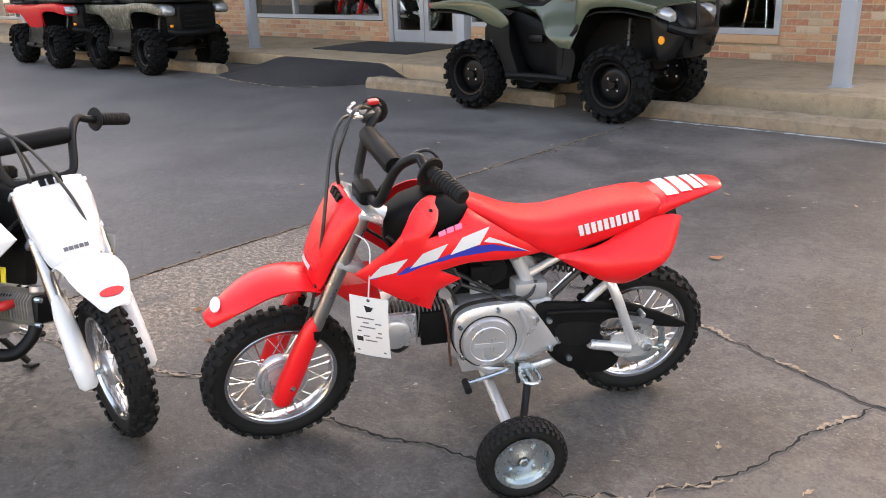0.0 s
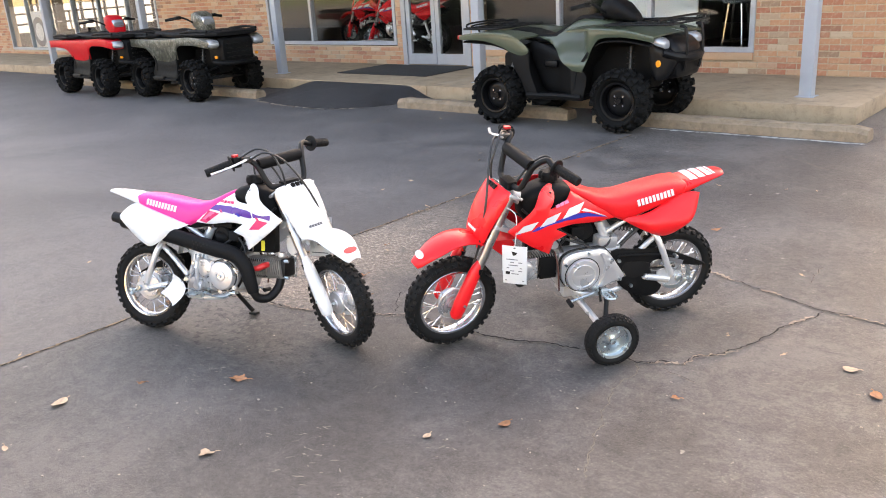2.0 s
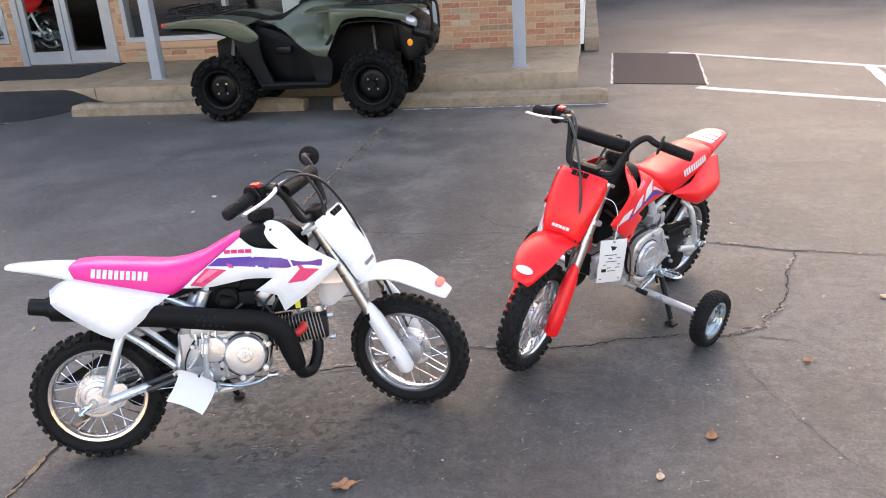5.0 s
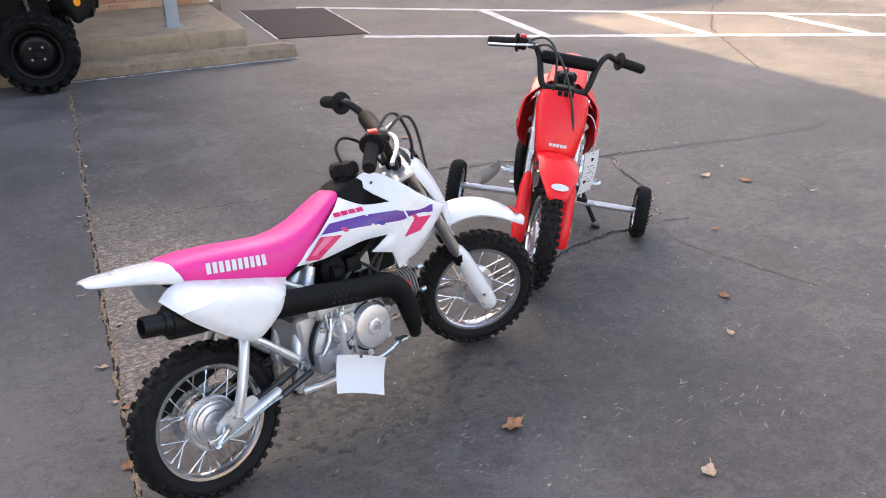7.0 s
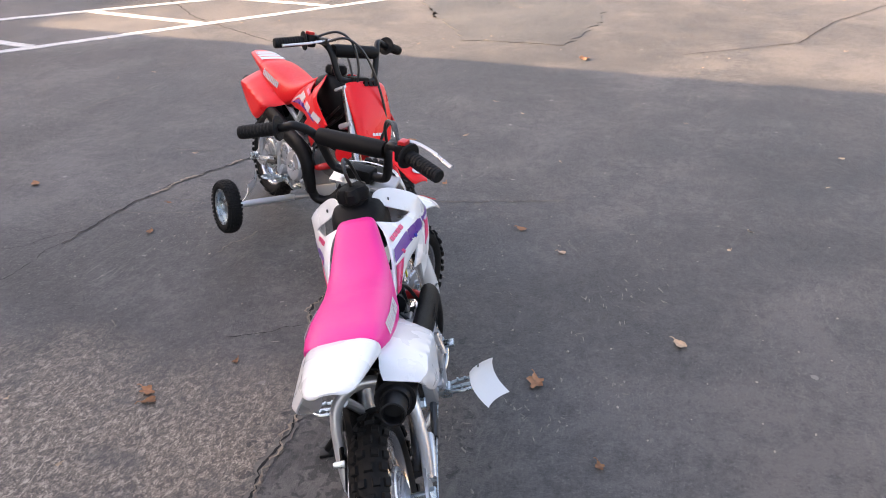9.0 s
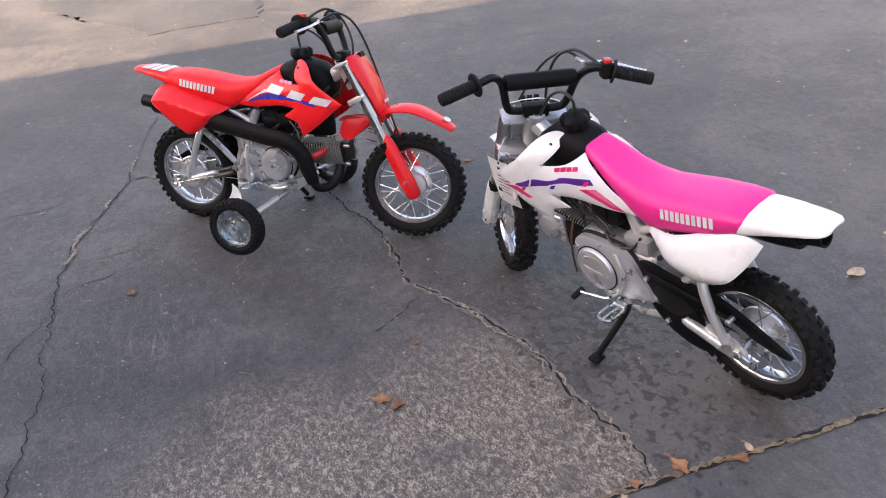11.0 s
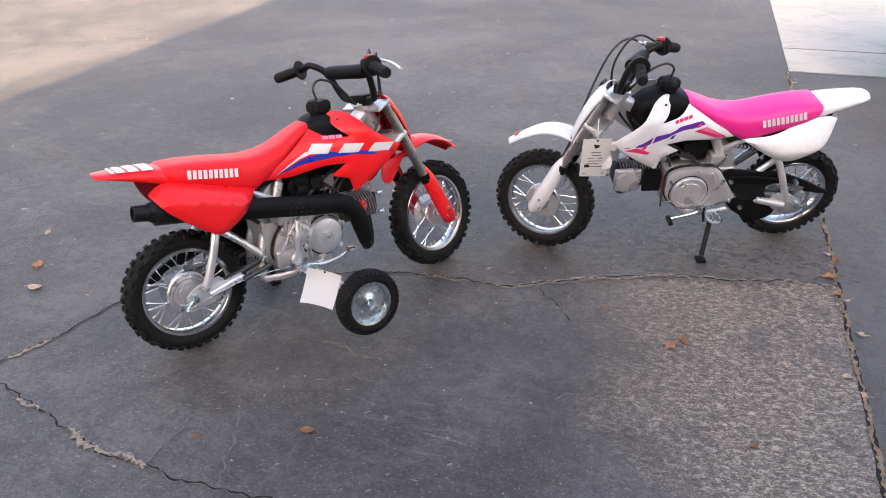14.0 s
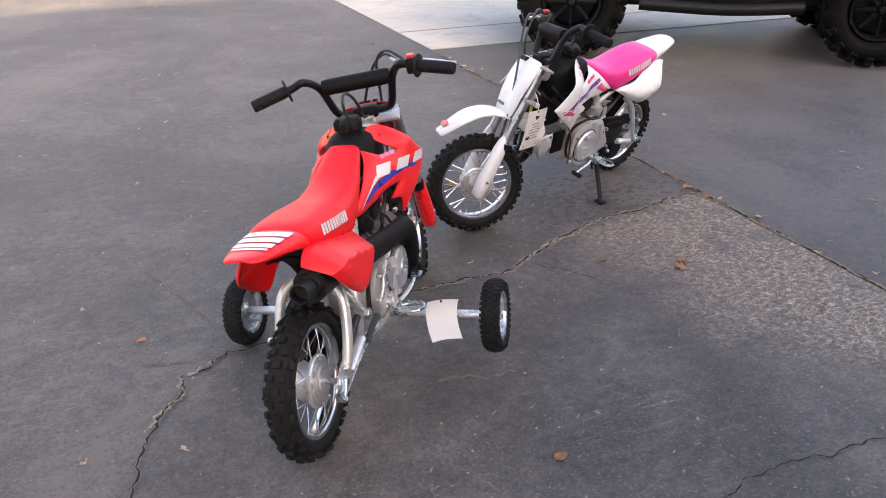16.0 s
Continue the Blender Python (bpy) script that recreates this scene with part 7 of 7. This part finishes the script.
# ---- fallen leaves and pebbles ----
M_LEAF = [surface("dry_leaf_tan", (.33, .15, .07), .8, var=.35, scale=60), surface("dry_leaf_brown", (.22, .10, .045), .8, var=.35, scale=60), surface("dry_leaf_pale", (.42, .30, .20), .8, var=.3, scale=60)]
M_PEB = surface("pebble", (.30, .26, .22), .9, var=.3, scale=80)


def leaf_mesh(size, lobes, seed):
    """A dry curled leaf with lobed edges and a stalk."""
    rnd = random.Random(seed)
    bm = bmesh.new()
    n = 28
    rings = []
    for k, f in enumerate((.0, .45, .8, 1.0)):
        row = []
        for i in range(n):
            a = 2 * math.pi * i / n
            r = size / 2 * (.80 + .20 * math.cos(lobes * a) * (1 if f > .5 else .4) + .06 * math.sin(3 * lobes * a + seed) * (1 if f > .9 else 0)) * f
            x, y = r * math.cos(a) * 1.2, r * math.sin(a) * .85
            z = .003 + .12 * size * (f ** 2) * (.5 + .5 * math.sin(2 * a + seed)) + (rnd.uniform(0, .05) * size if f == 1 else 0)
            row.append(Vector((x, y, z)))
        rings.append(row)
    c = bm.verts.new((0, 0, .003))
    vr = [[bm.verts.new(p) for p in row] for row in rings[1:]]
    for i in range(n):
        bm.faces.new((c, vr[0][i], vr[0][(i + 1) % n]))
        for a, b in zip(vr, vr[1:]):
            bm.faces.new((a[i], b[i], b[(i + 1) % n], a[(i + 1) % n]))
    st = tube([(size * .5, 0, .006), (size * .75, .002, .010), (size * .95, .006, .006)], .0012, 5, 3)
    return join(bm, st)


LEAVES = [(-1.426, 1.219, .062, 5, 0, 20), (-.435, 1.527, .034, 0, 1, 70), (.32, 2.49, .040, 0, 2, 10), (.437, 2.348, .042, 0, 0, 120), (-1.09, .856, .046, 3, 2, 40), (-.076, 1.98, .030, 3, 0, 0),
          (-.59, 1.33, .026, 0, 2, 80), (-1.713, .986, .030, 4, 1, 30), (-.697, 3.735, .040, 0, 0, 50), (-.95, 2.91, .030, 0, 1, 15), (-1.832, 2.23, .048, 5, 0, 65), (-1.866, 2.195, .04, 3, 1, 130),
          (2.535, 1.865, .09, 4, 0, 20), (-1.82, .73, .05, 0, 2, 100), (-1.62, 2.08, .024, 3, 1, 0), (-2.067, 2.636, .022, 3, 1, 44), (-.68, 3.02, .022, 3, 1, 80), (-2.33, 1.64, .05, 4, 0, 10), (-2.36, 1.5, .04, 3, 1, 70), (-2.34, 1.76, .03, 3, 0, 30)]
for i, (x, y, size, lobes, k, rot) in enumerate(LEAVES):
    ob = part("fallen_leaf", leaf_mesh(size, lobes, i), M_LEAF[k], smooth=60)
    ob.matrix_basis = pose(x, y, .001, 0, 0, rot)
    tagged(ob, ("lobed tan" if lobes > 3 else "small dry brown") + " fallen leaf lying on the asphalt", "leaf", "fallen leaves on the lot")
rnd = random.Random(11)
bits = []
for i in range(170):
    x, y = rnd.uniform(-4.5, 9), rnd.uniform(-4, 8)
    if i < 40:
        x, y = -2.35 + rnd.gauss(0, .03), rnd.uniform(-1.1, 5.5)
    b2 = leaf_mesh(rnd.uniform(.012, .028), rnd.choice((0, 3, 4)), i)
    bmesh.ops.transform(b2, matrix=pose(x, y, .002, rnd.uniform(-20, 20), rnd.uniform(-20, 20), rnd.uniform(0, 360)), verts=b2.verts)
    bits.append(b2)
tagged(part("leaf_litter", join(*bits), M_LEAF[2], smooth=60), "scattered small bits of dry leaf on the asphalt", "leaf litter", kind="stuff")
bits = []
for i in range(420):
    x, y = rnd.uniform(-4.5, 8), rnd.uniform(-3.5, 7)
    if i < 230:
        x, y = rnd.gauss(-1.3, 1.3), rnd.gauss(1.8, 1.3)
    b2 = bmesh.new()
    bmesh.ops.create_icosphere(b2, subdivisions=1, radius=rnd.uniform(.0015, .0045) * (2 if x > 2.3 else 1))
    for v in b2.verts:
        v.co *= rnd.uniform(.7, 1.2)
    bmesh.ops.transform(b2, matrix=Matrix.Translation((x, y, .002)) @ Matrix.Diagonal((1.2, 1, .6, 1)), verts=b2.verts)
    bits.append(b2)
tagged(part("grit", join(*bits), M_PEB, smooth=0), "loose grit and small pebbles on the asphalt", "grit", kind="stuff")

# worn chips of seal, strewn in clusters
M_CHIP = concrete("worn_chip", (.12, .105, .092), (.26, .23, .20), 60)
bits = []
for cx, cy, n, sp in ((-1.535, 1.232, 14, .03), (-1.58, 1.139, 9, .03), (-1.689, 1.367, 8, .03), (-.894, 1.083, 16, .06), (-.756, 1.007, 14, .06), (-1.126, 1.161, 5, .02), (-1.35, 1.02, 6, .03), (-.55, 1.3, 8, .07), (-.3, 1.05, 7, .08),
                      (-1.95, 1.55, 12, .16), (-1.55, 1.70, 16, .16), (-1.2, 1.85, 12, .18), (-1.1, 1.35, 10, .2), (-.6, 2.1, 12, .2), (-.9, 2.7, 26, .3), (-1.3, 3.1, 22, .3), (-.4, 3.5, 22, .35), (.2, 2.2, 14, .4), (-2.8, 2.6, 16, .4), (-2.8, 1.6, 14, .4)):
    for k in range(n):
        x, y = rnd.gauss(cx, sp), rnd.gauss(cy, sp)
        ln, wd, rot = rnd.uniform(.003, .016), rnd.uniform(.0012, .0035), rnd.gauss(.5, .5)
        bm = bmesh.new()
        rim = []
        for i in range(9):
            a = 2 * math.pi * i / 9
            r = rnd.uniform(.55, 1.2)
            u, v = ln * r * math.cos(a), wd * r * math.sin(a)
            rim.append(bm.verts.new((x + u * math.cos(rot) - v * math.sin(rot), y + u * math.sin(rot) + v * math.cos(rot), .0016)))
        top = bm.verts.new((x, y, .0028))
        for a, c in zip(rim, rim[1:] + rim[:1]):
            bm.faces.new((a, c, top))
        bits.append(bm)
tagged(part("worn_chips", join(*bits), M_CHIP, smooth=0), "pale worn chips and scratches in the asphalt seal", "scuff", kind="stuff")

# ---- behind the shop windows ----
def stool(m):
    s = thing("bar_stool", m, "chrome legged black bar stool behind the shop window", "stool", "stools in the showroom")
    part("seat", lathe([(0, .76), (.15, .76), (.17, .745), (.17, .71), (.15, .70), (0, .70)], 28, Matrix.Rotation(radians(90), 4, "X")), M_BLACK, s)
    for k in range(4):
        a = math.pi / 4 + k * math.pi / 2
        part("leg", tube([(.11 * math.cos(a), .11 * math.sin(a), .70), (.20 * math.cos(a), .20 * math.sin(a), 0)], .013, 10), M_CHROME, s)
    part("foot_ring", lathe([(.17, .26), (.178, .268), (.17, .276), (.162, .268)], 32, Matrix.Rotation(radians(90), 4, "X"), True), M_CHROME, s)
    return s


stool(pose(-3.0, 9.6, SLAB_Z))
stool(pose(-2.72, 10.5, SLAB_Z))
tagged(part("notice_board", box(-4.35, -3.25, 9.05, 9.08, SLAB_Z, 1.15, .005), M_PAPER), "plain white board standing behind the shop window", "board")
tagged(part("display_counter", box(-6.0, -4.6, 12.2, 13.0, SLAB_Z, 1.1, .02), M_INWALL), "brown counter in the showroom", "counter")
def display_rack(m):
    r = thing("display_rack", m, "dark metal display rack behind the shop window", "rack", "racks in the showroom")
    for x in (-.45, .45):
        part("upright", box(x - .02, x + .02, -.02, .02, 0, 1.9, .004), M_SATIN, r)
    for z in (.25, .7, 1.15, 1.6):
        part("shelf", box(-.43, .43, -.16, .16, z, z + .025, .004), M_FRAME, r)
    return r


for px in (-21.0, -18.9, -16.9, -15.2):
    display_rack(pose(px, 9.45, SLAB_Z))
poster = thing("poster_board", pose(-20.6, 9.02, SLAB_Z), "white poster board with a dark wheel print", "poster")
part("board", box(-.5, .5, -.01, .01, 0, 1.0, .004), M_PAPER, poster)
part("wheel_print", lathe([(.22, -.013), (.36, -.013), (.36, -.0105), (.22, -.0105)], 36, at_y(0, 0, .5), True), M_INK, poster)
tagged(part("storage_bin", loft([[Vector((x * w, y * w * .6, z)) for x, y in ((-1, -1), (1, -1), (1, 1), (-1, 1))] for w, z in ((.20, 0), (.24, .26), (.26, .265), (.26, .30))]), M_PAPER, m=pose(-8.75, 9.3, SLAB_Z)), "white plastic bin on the showroom floor", "bin")
show_red = dirt_bike(Matrix.Translation((-8.0, 9.85, SLAB_Z)) @ Matrix.Rotation(radians(186), 4, "Z") @ Matrix.Diagonal((1.45, 1.45, 1.45, 1)), M_RED, M_REDSEAT, "red", 15, "red motorbike on display behind the shop window", "display motorbikes", 0)
copy_thing(show_red, pose(-9.6, 10.6, SLAB_Z, 0, 0, 175))

# ---- bricks of the shop front ----
def brick_mesh(ln):
    b2 = box(0, ln, 0, .05, 0, COURSE - .011, .0035, 1)
    return finish(b2, "brick", M_BRICK, 0)


BRICKS = {round(BL - .011, 3): brick_mesh(BL - .011)}
rnd = random.Random(3)
loose = []
count = 0
row = 0
z = SLAB_Z + .004
while z < 2.95:
    x = WALL_L - (BL / 2 if row % 2 else 0)
    while x < WALL_R:
        a, c = max(x, WALL_L), min(x + BL, WALL_R)
        spans = [(a, c)]
        for o in OPEN:
            if z + COURSE > o[2] - (.075 if o[0] == -6.2 else 0) and z < o[3]:
                spans = [s for u, v in spans for s in ((u, min(v, o[0])), (max(u, o[1]), v)) if s[1] - s[0] > .02]
        for u, v in spans:
            proud = rnd.uniform(-.002, .002)
            ln = round(v - u - .011, 3)
            if ln < .03:
                continue
            if u > -3.6 and z < 1.35 and count < 300:
                if ln not in BRICKS:
                    BRICKS[ln] = brick_mesh(ln)
                o = new("brick", BRICKS[ln])
                o.parent = wall
                o.matrix_basis = pose(u + .0055, WY + proud, z)
                count += 1
            else:
                loose.append((u + .0055, ln, WY + proud, z))
        x += BL
    z += COURSE
    row += 1
vs, fs = [], []
for u, ln, y, zz in loose:
    k = len(vs)
    x0, x1, z0, z1, y0, y1 = u, u + ln, zz, zz + COURSE - .011, y, y + .05
    e = .003
    x0, x1, z0, z1 = x0 + rnd.uniform(-.003, .004), x1 + rnd.uniform(-.004, .003), z0 + rnd.uniform(-.002, .003), z1 + rnd.uniform(-.003, .002)
    vs += [(x0, y1, z0), (x1, y1, z0), (x1, y1, z1), (x0, y1, z1), (x0, y + e, z0), (x1, y + e, z0), (x1, y + e, z1), (x0, y + e, z1), (x0 + e, y, z0 + e), (x1 - e, y, z0 + e), (x1 - e, y, z1 - e), (x0 + e, y, z1 - e)]
    fs += [(k + 8, k + 9, k + 10, k + 11)]
    for i in range(4):
        j = (i + 1) % 4
        fs += [(k + 4 + i, k + 4 + j, k + 8 + j, k + 8 + i), (k + i, k + j, k + 4 + j, k + 4 + i)]
me = bpy.data.meshes.new("bricks")
me.from_pydata(vs, [], fs)
me.materials.append(M_BRICK)
rest = new("brickwork", me)
rest.parent = wall
tagged(rest, "the rest of the tan and red brickwork", kind="stuff")
